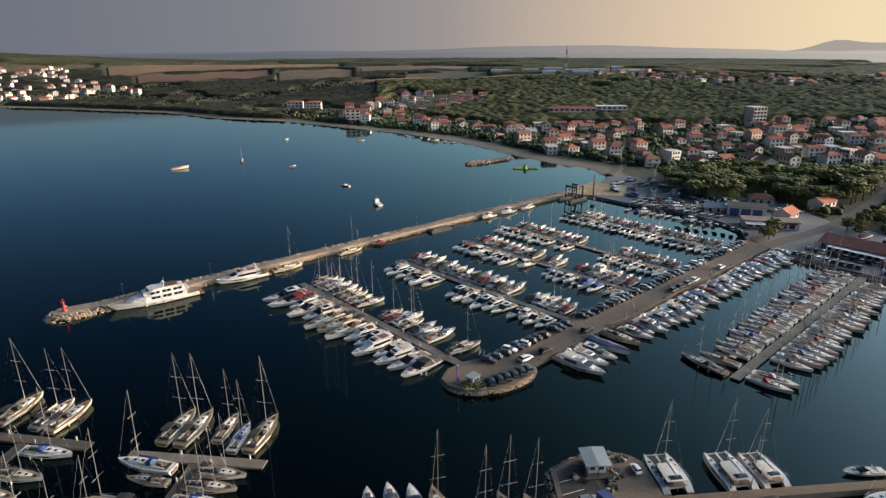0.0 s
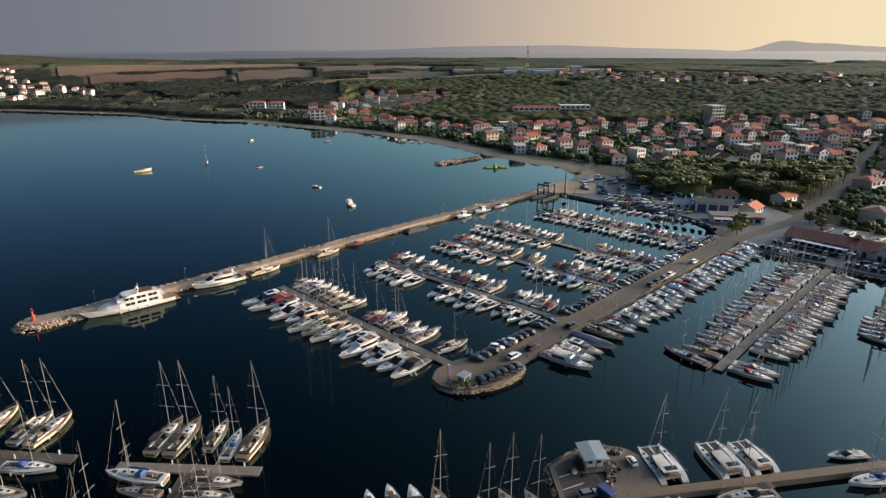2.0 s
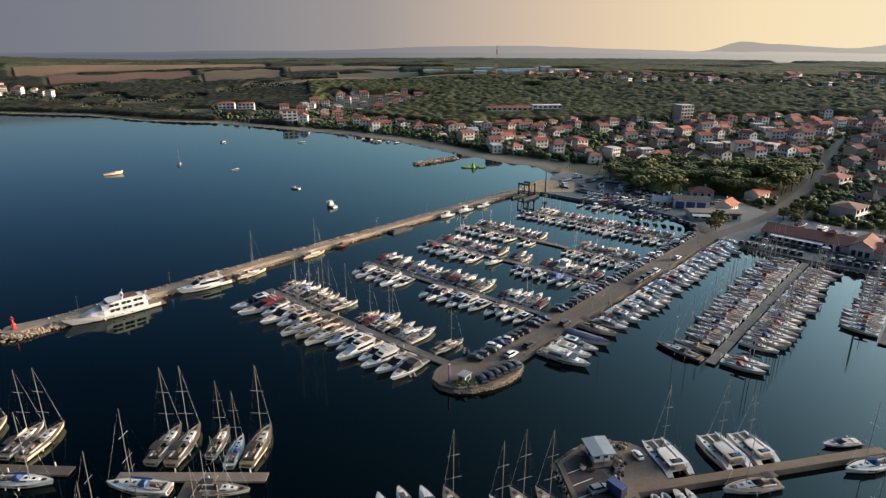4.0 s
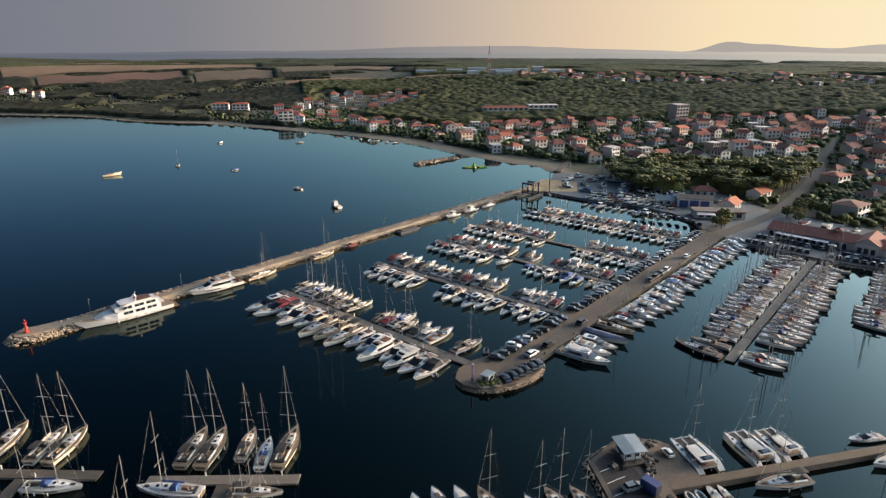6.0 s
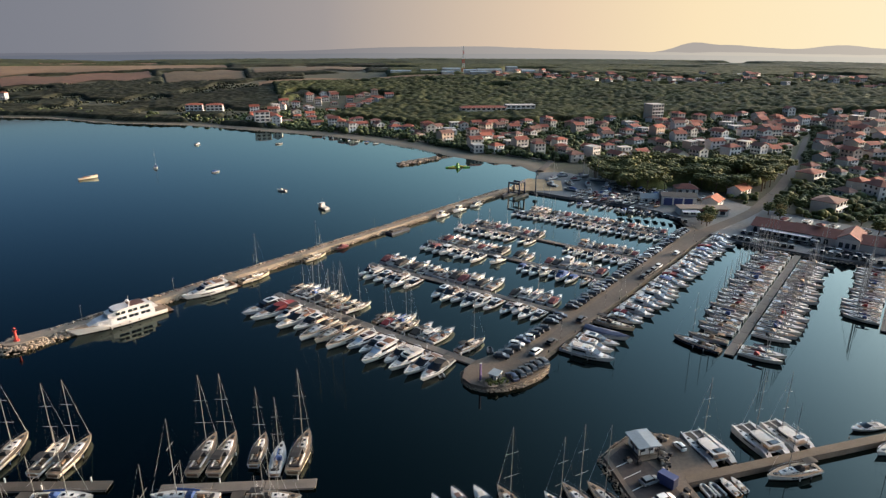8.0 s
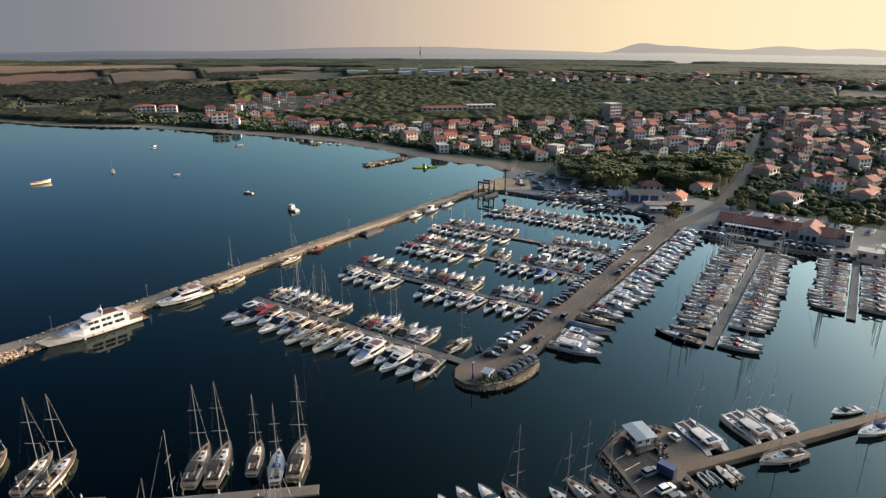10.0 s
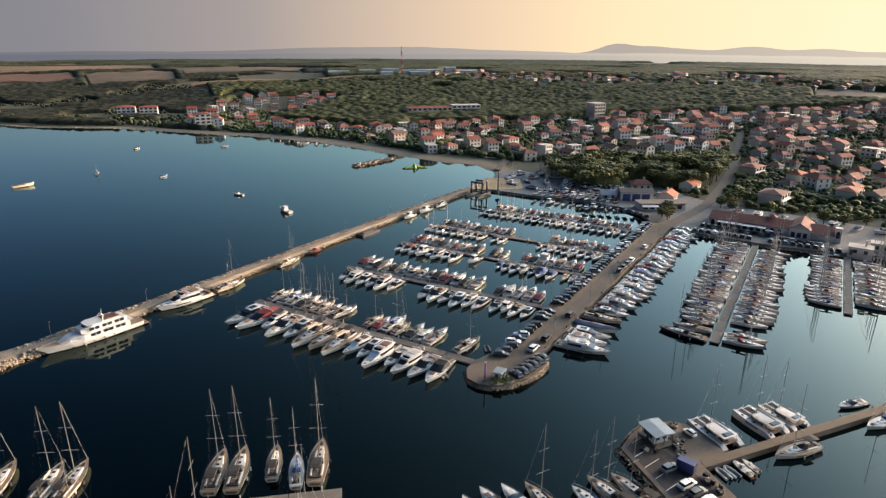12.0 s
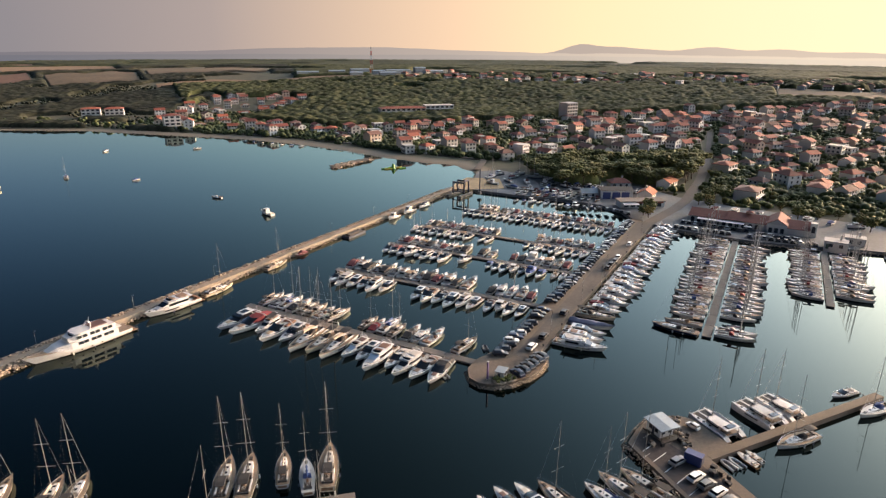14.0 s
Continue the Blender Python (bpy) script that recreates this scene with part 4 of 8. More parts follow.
def sloop(L=12.0, hullm=None, deckm=None, cover=None, hood=None, mast_k=1.26, furl=None, lite=False, bimini=None, label="white sailing yacht moored with bare mast"):
    """Sailing yacht with its sails stowed."""
    Bm, hs, hb = L * 0.315, 0.95 + L * 0.008, 1.1 + L * 0.022
    ob = thing("sailing_yacht", label, "sailboat", "sailing yachts")
    h, d = hull(L, Bm, hs, hb, transom=0.76, full=2.25, rake=0.04)
    part("hull", h, hullm or (GEL_OLD if lite else GEL), ob, smooth=True)
    part("deck", d, deckm or DECKM, ob)
    w = Bm * 0.25
    st = [(-L * 0.1, w, w * 0.88, hs, hs + 0.5), (L * 0.08, w * 0.95, w * 0.8, hs + 0.05, hs + 0.55), (L * 0.26, w * 0.55, w * 0.4, hs + 0.15, hs + 0.36)]
    roof = part("coachroof", cabin(st), GEL_OLD if lite or deckm else GEL, ob)
    if lite:
        hp = box(box(B(), L * 0.04, 0, hs + 0.5, 0.6, 0.6, 0.1), L * 0.18, 0, hs + 0.42, 0.5, 0.5, 0.1)
        for sg in (1, -1):
            skin(hp, [[(x, sg * (wb + (wt - wb) * f + 0.02), z0 + (z1 - z0) * f) for f in (0.3, 0.75)] + [(x, sg * (wb - 0.1), z0 + 0.2)] for x, wb, wt, z0, z1 in st[:2]])
        detail(roof, hp, GLASS)
        hp = B()
        for sg in (1, -1):
            box(hp, -L * 0.27, sg * Bm * 0.26, hs - 0.02, L * 0.3, Bm * 0.07, 0.26)
        detail(roof, hp, GEL_OLD)
    for x in (() if lite else (L * 0.04, L * 0.17, L * 0.33)):
        part("hatch", box(B(), x, 0, hs + (0.5 if x < L * 0.3 else 0.1) - max(0, x - L * 0.08) * 0.1, 0.55, 0.55, 0.12), GLASS, ob)
    for sg in (() if lite else (1, -1)):
        part("window", side_pane(st[:2], 0.35, 0.75, sg), GLASS, ob)
    if not lite:
        wh = B()
        for k in range(10):
            a0, a1 = k * math.pi / 5, (k + 1) * math.pi / 5
            tube(wh, (-L * 0.37, 0.42 * math.cos(a0), hs + 0.7 + 0.42 * math.sin(a0)), (-L * 0.37, 0.42 * math.cos(a1), hs + 0.7 + 0.42 * math.sin(a1)), 0.03, n=4)
            if k % 2:
                tube(wh, (-L * 0.37, 0, hs + 0.7), (-L * 0.37, 0.42 * math.cos(a0), hs + 0.7 + 0.42 * math.sin(a0)), 0.02, n=4)
        part("wheel", wh, ALU, ob)
        part("guard_rail", rail(L, Bm, hs, hb, 0.05, 0.98, 0.76, 2.25, 0.6, 0.018), STEEL, ob)
        fenders(ob, L, Bm, hs, (0.28, 0.5))
        for sg in (1, -1):
            hp = [(L * t, outline(L, Bm, 0.5 + t, 0.76, 2.25) * 0.96, outline(L, Bm, 0.5 + t, 0.76, 2.25) * 0.985, 0.45, hs + 0.1) for t in (-0.06, 0.04, 0.14)]
            part("hull_window", side_pane(hp, 0.45, 0.75, sg, 0.04), GLASS, ob)
        bm = B()
        for sg in (1, -1):
            box(bm, -L * 0.26, sg * Bm * 0.24, hs, L * 0.27, Bm * 0.09, 0.3, bevel=0.05)
        part("cockpit_coaming", bm, GEL_OLD, ob)
        part("cockpit_table", box(B(), -L * 0.25, 0, hs + 0.02, L * 0.1, 0.5, 0.55, bevel=0.04), TEAK, ob)
        part("folded_cover", box(B(), -L * 0.41, 0, hs, 0.5, Bm * 0.5, 0.28, bevel=0.05), CV_BLACK, ob, "dark folded cockpit cover")
        part("liferaft", box(B(), L * 0.34, 0, hs + 0.2, 0.9, 0.6, 0.2, bevel=0.05), CV_BLACK, ob)
        part("swim_platform", box(B(), -L * 0.5 - 0.05, 0, 0.35, 0.3, Bm * 0.5, 0.5, bevel=0.04), TEAK, ob)
    # flat sole; on near yachts the well's shade is in its colour
    part("cockpit_sole", box(B(), -L * 0.27, 0, hs - 0.06, L * 0.32, Bm * 0.44, 0.085), TEAK if lite else TEAK_WELL, ob)
    mx, mh = L * 0.1, hs + 0.5 + L * mast_k
    m = tube(B(), (mx, 0, hs + 0.3), (mx - L * 0.012, 0, mh), 0.09 if lite else 0.075, 0.055 if lite else 0.045, 6)
    if lite:
        for k, f in ((0.36, 1.0), (0.66, 0.8)):
            tube(m, (mx - 0.12, -Bm * 0.3 * f, hs + (mh - hs) * k), (mx - 0.12, Bm * 0.3 * f, hs + (mh - hs) * k), 0.035, n=4)
    mast = part("mast", m, ALU if lite else MASTM, ob, "bare aluminium mast")
    for k, f in (() if lite else ((0.36, 1.0), (0.66, 0.8))):
        z = hs + (mh - hs) * k
        part("spreader", tube(B(), (mx - 0.12, -Bm * 0.4 * f, z), (mx - 0.12, Bm * 0.4 * f, z), 0.03, n=4), ALU, mast)
    bz = hs + 1.35
    part("boom", tube(B(), (mx - 0.1, 0, bz), (mx - L * 0.36, 0, bz - 0.05), 0.08, 0.07, 6), ALU, ob)
    part("stowed_sail", skin(B(), [[(mx - 0.25 - L * 0.33 * t, sy * (0.2 - 0.08 * t), bz + 0.08 + zz * (0.42 - 0.2 * t)) for sy, zz in ((-1, 0), (1, 0), (0.6, 0.8), (0, 1), (-0.6, 0.8))] for t in (0, 0.35, 0.7, 1)]), cover or CV_WHITE, ob, "sail stowed under its cover")
    part("forestay", tube(B(), (L * 0.47, 0, hb), (mx + L * 0.01, 0, mh * 0.96), 0.018 if furl else 0.01, 0.012 if furl else 0.007, 5), furl or CV_WHITE, ob, "furled headsail on the forestay")
    rg = B()
    tube(rg, (-L * 0.47, 0, hs), (mx - L * 0.012, 0, mh), 0.012 if lite else 0.004, n=3)
    for sg in (1, -1):
        tube(rg, (mx - 0.15, sg * Bm * 0.44, hs), (mx - 0.12, sg * Bm * 0.24, hs + (mh - hs) * 0.66), 0.012 if lite else 0.004, n=3)
        tube(rg, (mx - 0.12, sg * Bm * 0.24, hs + (mh - hs) * 0.66), (mx - L * 0.012, 0, mh * 0.97), 0.012 if lite else 0.004, n=3)
    part("rigging", rg, WIRE, ob)
    hd = [(-L * 0.15, w * 1.02, w * 0.85, hs + 0.3, hs + 1.2), (-L * 0.09, w * 1.0, w * 0.8, hs + 0.4, hs + 1.15), (-L * 0.03, w * 0.85, w * 0.7, hs + 0.5, hs + 0.62)]
    if bimini:
        part("bimini", cabin([(-L * 0.4, w * 0.9, w * 0.8, hs + 1.85, hs + 1.95), (-L * 0.31, w * 1.0, w * 0.9, hs + 1.95, hs + 2.06), (-L * (0.23 if lite else 0.17), w * 0.9, w * 0.8, hs + 1.85, hs + 1.95)]), bimini, ob, "canvas bimini over the cockpit")
    part("sprayhood", cabin(hd), hood or CV_BLUE, ob, "canvas sprayhood")
    return ob


def catamaran(L=12.0, label="white sailing catamaran moored at the quay"):
    ob = thing("catamaran", label, "catamaran", "catamarans")
    Bm, hw = L * 0.56, L * 0.075
    for sg in (1, -1):
        rings = []
        for i in range(11):
            s = i / 10
            b = hw * (0.8 + 0.2 * min(1, s / 0.3)) * max(0.05, 1 - max(0, (s - 0.45) / 0.55) ** 2.2)
            x, hgt = -L / 2 + L * s, 0.75 + 0.95 * sstep(0.0, 0.16, np.array(s)).item() + 0.12 * s
            yc = sg * (Bm / 2 - hw)
            rings.append([(x, yc + b * 0.5, -0.4), (x, yc + b * 0.95, 0.5), (x, yc + b, hgt), (x, yc - b, hgt), (x, yc - b * 0.95, 0.5), (x, yc - b * 0.5, -0.4)])
        hl = part("hull", skin(B(), rings), GEL_OLD, ob, smooth=True)
        part("hull_window", side_pane([(L * t, Bm / 2 - 0.02, Bm / 2 - 0.0, 0.9, 1.6) for t in (-0.18, 0.0, 0.12)], 0.3, 0.75, sg, 0.03), GLASS, hl)
        part("transom_steps", box(B(), -L * 0.47, sg * (Bm / 2 - hw), 0.5, L * 0.09, hw * 1.5, 0.3, bevel=0.04), TEAK, ob)
    part("bridge_deck", box(B(), -L * 0.1, 0, 0.85, L * 0.58, Bm - 2.0 * hw, 0.82, bevel=0.08), GEL_OLD, ob)
    for sg in (1, -1):
        part("trampoline", box(B(), L * 0.32, sg * (Bm * 0.155), 1.62, L * 0.24, Bm * 0.27, 0.04), CV_BLACK, ob, "dark mesh trampoline")
    part("catwalk", box(B(), L * 0.33, 0, 1.62, L * 0.3, 0.45, 0.1), GEL_OLD, ob)
    part("crossbeam", tube(B(), (L * 0.45, -Bm * 0.4, 1.7), (L * 0.45, Bm * 0.4, 1.7), 0.12, n=6), ALU, ob)
    w = Bm * 0.33
    st = [(-L * 0.2, w, w * 0.92, 1.66, 2.75), (L * 0.0, w, w * 0.9, 1.66, 2.78), (L * 0.12, w * 0.86, w * 0.66, 1.66, 2.6), (L * 0.2, w * 0.6, w * 0.4, 1.66, 1.95)]
    part("coachroof", cabin(st), GEL_OLD, ob)
    for sg in (1, -1):
        part("window", side_pane(st[:3], 0.3, 0.75, sg), GLASS, ob)
    part("windscreen", screen(L * 0.185, L * 0.125, w * 0.72, w * 0.74, 1.85, 2.62, 0.4), GLASS, ob)
    part("hardtop", box(B(), -L * 0.29, 0, 2.82, L * 0.22, w * 2.0, 0.12, bevel=0.04), GEL_OLD, ob, "white cockpit roof")
    for sg in (1, -1):
        part("roof_post", tube(B(), (-L * 0.38, sg * w * 0.9, 1.6), (-L * 0.38, sg * w * 0.9, 2.85), 0.05, n=5), STEEL, ob)
    part("cockpit_sole", box(B(), -L * 0.31, 0, 1.66, L * 0.2, w * 1.7, 0.05), TEAK, ob, "teak cockpit sole")
    for sg in (1, -1):
        for x in (-0.02, 0.12, 0.26):
            part("deck_hatch", box(B(), L * x, sg * (Bm / 2 - hw), 1.72 + 0.12 * (x + 0.5), 0.55, 0.55, 0.1), GLASS, ob)
    part("solar_panel", box(B(), -L * 0.31, 0, 2.95, L * 0.11, w * 1.2, 0.05), GLASS, ob, "dark solar panel on the cockpit roof")
    part("cockpit_seat", box(B(), -L * 0.3, w * 0.55, 1.66, L * 0.14, w * 0.6, 0.45, bevel=0.06), SEATM, ob)
    part("davits", tube(tube(B(), (-L * 0.38, w * 0.5, 1.9), (-L * 0.5, w * 0.5, 2.2), 0.06, n=5), (-L * 0.38, -w * 0.5, 1.9), (-L * 0.5, -w * 0.5, 2.2), 0.06, n=5), STEEL, ob)
    mx, mh = L * 0.12, 2.7 + L * 1.3
    mast = part("mast", tube(B(), (mx, 0, 2.7), (mx - 0.2, 0, mh), 0.09, 0.055, 6), MASTM, ob)
    for k in (0.45, 0.7):
        part("spreader", tube(B(), (mx - 0.15, -1.1, mh * k), (mx - 0.15, 1.1, mh * k), 0.04, n=4), ALU, mast)
    part("boom", tube(B(), (mx - 0.1, 0, 3.7), (-L * 0.36, 0, 3.8), 0.12, n=6), ALU, ob)
    part("stowed_sail", skin(B(), [[(mx - 0.3 - L * 0.4 * t, sy * 0.26, 3.85 + zz * (0.5 - 0.15 * t)) for sy, zz in ((-1, 0), (1, 0), (0.6, 0.8), (0, 1), (-0.6, 0.8))] for t in (0, 0.5, 1)]), CV_WHITE, ob)
    part("forestay", tube(B(), (L * 0.45, 0, 1.75), (mx, 0, mh * 0.93), 0.045, 0.035, 5), CV_WHITE, ob, "furled headsail on the forestay")
    rg = B()
    for sg in (1, -1):
        tube(rg, (-L * 0.1, sg * Bm * 0.47, 1.7), (mx - 0.1, 0, mh * 0.93), 0.012, n=3)
    part("rigging", rg, WIRE, ob)
    bmr = B()
    for sg in (1, -1):
        prev = None
        for i in range(8):
            p = Vector((-L * 0.4 + L * 0.88 * i / 7, sg * (Bm / 2 - (0.05 if i < 5 else 0.05 + hw * 0.4 * (i - 4))), 1.75))
            tube(bmr, p, p + Vector((0, 0, 0.6)), 0.018, n=3)
            if prev is not None:
                tube(bmr, prev, p + Vector((0, 0, 0.6)), 0.015, n=3)
            prev = p + Vector((0, 0, 0.6))
    part("guard_rail", bmr, STEEL, ob)
    return ob


def day_boat(L=6.0, hullm=None, canvas=None, label="small white open motorboat"):
    Bm, hs, hb = L * 0.36, 0.7, 1.0
    ob = thing("motorboat", label, "motorboat", "small boats")
    h, d = hull(L, Bm, hs, hb, full=2.3)
    part("hull", h, hullm or GEL, ob, smooth=True)
    part("deck", d, DECKM, ob)
    part("cockpit_sole", box(B(), -L * 0.18, 0, hs - 0.05, L * 0.5, Bm * 0.66, 0.06), TEAK, ob)
    part("console", box(B(), 0, 0, hs, 0.7, Bm * 0.5, 0.75, top=0.8, bevel=0.05), GEL, ob)
    part("windscreen", screen(L * 0.08, L * 0.03, Bm * 0.32, Bm * 0.28, hs + 0.5, hs + 0.95, 0.25), GLASS, ob)
    part("seat", box(B(), -L * 0.3, 0, hs, 0.5, Bm * 0.6, 0.4, bevel=0.05), SEATM, ob)
    part("outboard_motor", box(B(), -L * 0.53, 0, hs - 0.2, 0.45, 0.4, 0.75, top=0.8, bevel=0.08), RUBBER, ob)
    if canvas:
        part("cockpit_cover", cabin([(-L * 0.46, Bm * 0.42, Bm * 0.25, hs, hs + 0.35), (-L * 0.05, Bm * 0.44, Bm * 0.28, hs, hs + 1.1), (L * 0.25, Bm * 0.3, Bm * 0.12, hs + 0.1, hs + 0.35)]), canvas, ob, "canvas cover")
    return ob


def pilot_boat(L=9.0, hullm=None, label="white motorboat with a wheelhouse"):
    Bm, hs, hb = L * 0.33, 0.9, 1.5
    ob = thing("cabin_boat", label, "motorboat", "cabin boats")
    h, d = hull(L, Bm, hs, hb, full=2.3)
    part("hull", h, hullm or GEL, ob, smooth=True)
    part("deck", d, DECKM, ob)
    w = Bm * 0.36
    st = [(-L * 0.1, w, w * 0.9, hs, hs + 1.75), (L * 0.1, w, w * 0.85, hs, hs + 1.75), (L * 0.17, w * 0.92, w * 0.8, hs + 0.1, hs + 1.0)]
    part("wheelhouse", cabin(st), GEL, ob)
    for sg in (1, -1):
        part("window", side_pane(st[:2], 0.5, 0.88, sg), GLASS, ob)
    part("windscreen", screen(L * 0.155, L * 0.115, w * 0.85, w * 0.82, hs + 1.05, hs + 1.65, 0.12), GLASS, ob)
    part("roof", box(B(), 0, 0, hs + 1.74, L * 0.25, w * 2.0, 0.1, bevel=0.03), GEL, ob)
    part("fore_cabin", cabin([(L * 0.16, w * 0.9, w * 0.7, hs + 0.1, hs + 0.75), (L * 0.34, w * 0.5, w * 0.3, hs + 0.25, hs + 0.6)]), GEL, ob)
    part("cockpit_sole", box(B(), -L * 0.3, 0, hs - 0.05, L * 0.36, w * 2.0, 0.06), TEAK, ob)
    part("bench", box(B(), -L * 0.42, 0, hs, 0.5, w * 1.7, 0.4, bevel=0.05), SEATM, ob)
    part("antenna", tube(B(), (0, 0, hs + 1.8), (-0.3, 0, hs + 3.6), 0.03, n=4), ALU, ob)
    part("bow_rail", rail(L, Bm, hs, hb, 0.55, 0.97, full=2.3, hgt=0.5), STEEL, ob)
    fenders(ob, L, Bm, hs, (0.3, 0.6))
    return ob


def dinghy(label="small grey inflatable dinghy with an outboard"):
    ob = thing("dinghy", label, "dinghy", "dinghies")
    bm = B()
    pts = [(-1.7, 0.62), (0.7, 0.62), (1.35, 0.4), (1.7, 0.0), (1.35, -0.4), (0.7, -0.62), (-1.7, -0.62)]
    for (a, b), (c, d) in zip(pts, pts[1:]):
        tube(bm, (a, b, 0.3), (c, d, 0.3), 0.24, n=8)
    part("tube", bm, RIBM, ob, smooth=True)
    part("floor", box(B(), -0.1, 0, 0.1, 3.0, 1.1, 0.1), FLOAT, ob)
    part("thwart", box(B(), -0.3, 0, 0.35, 0.3, 1.1, 0.08), PLANK, ob)
    part("outboard_motor", box(B(), -1.85, 0, 0.2, 0.3, 0.3, 0.65, top=0.8, bevel=0.05), RUBBER, ob)
    return ob


FIRST = {}  # kind of thing -> its first one and that one's scale


def berth(kind, m, scale=1.0):
    """Set a thing of a kind at the pose m: the first is built, the others are copies of it."""
    if kind not in FIRST:
        FIRST[kind] = (KINDS[kind](), scale)
        if kind[:3] in ("fly", "cr_", "cl_"):
            for o in FIRST[kind][0].children_recursive:  # low-built craft
                o.data.transform(Matrix.Diagonal((1, 1, 0.74, 1)))
        FIRST[kind][0].matrix_basis = m @ Matrix.Scale(scale, 4)
        return FIRST[kind][0]
    ob, s0 = FIRST[kind]
    return copy_thing(ob, m @ Matrix.Scale(scale / s0, 4))


KINDS = {
    "fly": lambda: fly_yacht(15.0),
    "fly_sky": lambda: fly_yacht(14.5, shade=CV_SKY, label="white flybridge motor yacht with pale blue canvas covers"),
    "fly_beige": lambda: fly_yacht(14.0, label="white flybridge motor yacht with an open upper deck"),
    "fly_dark": lambda: fly_yacht(14.5, canvas=CV_BLACK, label="white flybridge motor yacht with a black bimini"),
    "fly_blue": lambda: fly_yacht(14.0, hullm=GEL_NAVY, label="flybridge motor yacht with a dark blue hull"),
    "fly_lite": lambda: fly_yacht(13.0, lite=True),
    "fly_lite_red": lambda: fly_yacht(13.0, canvas=CV_RED, lite=True, label="white flybridge motor yacht"),
    "cr_open": lambda: cruiser(11.5, cover="none"),
    "cr_hard": lambda: cruiser(13.0, cover="hardtop", label="white sports cruiser with a hardtop"),
    "cr_black": lambda: cruiser(11.0, canvas=CV_BLACK, cover="full", label="white sports cruiser under a black cockpit cover"),
    "cr_blue": lambda: cruiser(11.0, canvas=CV_BLUE, cover="bimini", label="white sports cruiser with a blue bimini"),
    "cr_red": lambda: cruiser(11.5, canvas=CV_RED, cover="full", label="white sports cruiser under a red cockpit cover"),
    "cl_open": lambda: cruiser(9.5, cover="none", lite=True, label="small white open cruiser moored stern-to"),
    "cl_black": lambda: cruiser(9.5, canvas=CV_BLACK, cover="full", lite=True, hullm=GEL_OLD, label="small white cruiser under a black cover"),
    "cl_beige": lambda: cruiser(9.5, canvas=CV_TAN, cover="bimini", lite=True, hullm=GEL_OLD, label="small white cruiser with a tan bimini"),
    "cl_blue": lambda: cruiser(9.0, canvas=CV_BLUE, cover="full", lite=True, label="small white cruiser under a blue cover"),
    "cl_brown": lambda: cruiser(9.0, canvas=CV_MAROON, cover="full", lite=True, label="small white cruiser under a maroon cover"),
    "cl_navy": lambda: cruiser(9.0, hullm=GEL_NAVY, cover="hardtop", lite=True, label="small dark-hulled cruiser with a hardtop"),
    "sail": lambda: sloop(12.0, deckm=TEAK_PALE, cover=CV_BEIGE, hood=CV_BLACK, bimini=CV_BLACK),
    "sail_cream": lambda: sloop(12.5, hullm=GEL_CREAM, deckm=TEAK_PALE, bimini=CV_BLACK, cover=CV_BLACK, hood=CV_BLACK, furl=CV_WHITE, label="cream sailing yacht with a teak deck and bare mast"),
    "sail_blue": lambda: sloop(11.5, cover=CV_BLUE, hood=CV_BLUE, label="white sailing yacht with blue sail covers"),
    "sail_navy": lambda: sloop(13.0, hullm=GEL_NAVY, deckm=TEAK, hood=CV_BLACK, label="dark blue sailing yacht with a teak deck"),
    "sail_wood": lambda: sloop(12.0, hullm=GEL_CREAM, deckm=TEAK, cover=CV_BEIGE, hood=CV_BEIGE, label="cream wooden sailing boat moored alongside the breakwater"),
    "sl_white": lambda: sloop(11.5, lite=True, hood=CV_MAUVE, cover=CV_MAUVE),
    "sl_blue": lambda: sloop(11.0, cover=CV_BLUE, hood=CV_BLUE, lite=True, label="white sailing yacht with blue sail cover"),
    "sl_black": lambda: sloop(11.5, cover=CV_SKY, hood=CV_BLACK, lite=True, bimini=CV_SKY, label="white sailing yacht with a pale blue sail cover and bimini"),
    "sl_beige": lambda: sloop(12.0, deckm=TEAK_PALE, cover=CV_BEIGE, hood=CV_TAN, lite=True, bimini=CV_TAN, label="white sailing yacht with a tan bimini"),
    "sl_red": lambda: sloop(11.0, cover=CV_MAROON, hood=CV_RED, lite=True, label="white sailing yacht with red sail cover"),
    "sl_dark": lambda: sloop(11.5, hullm=GEL_GREY, deckm=TEAK, cover=CV_BLACK, hood=CV_BEIGE, lite=True, label="grey sailing yacht with a teak deck"),
    "cat": lambda: catamaran(12.3),
    "day": lambda: day_boat(6.0),
    "day_blue": lambda: day_boat(6.0, canvas=CV_BLUE, label="small white motorboat under a blue cover"),
    "day_red": lambda: day_boat(6.0, hullm=GEL_MAROON, canvas=CV_MAROON, label="small maroon motorboat under a dark red cover"),
    "day_brown": lambda: day_boat(6.0, hullm=VARN, label="small varnished wooden open motorboat"),
    "pilot": lambda: pilot_boat(9.0),
    "dinghy": lambda: dinghy(),
}
LEN = {"fly": 15, "fly_sky": 14.5, "fly_beige": 14, "fly_dark": 14.5, "fly_blue": 14, "fly_lite": 13, "fly_lite_red": 13, "cr_open": 11.5, "cr_hard": 13, "cr_black": 11, "cr_blue": 11, "cr_red": 11.5,
       "sail": 12, "sail_cream": 12.5, "sail_blue": 11.5, "sail_navy": 13, "sail_wood": 12, "sl_white": 11.5, "sl_blue": 11, "sl_black": 11.5, "sl_beige": 12, "sl_red": 11, "sl_dark": 11.5, "day": 6, "day_blue": 6, "day_red": 6, "day_brown": 6,
       "pilot": 9, "dinghy": 3.5, "cat": 12.3}
rb = random.Random(11)


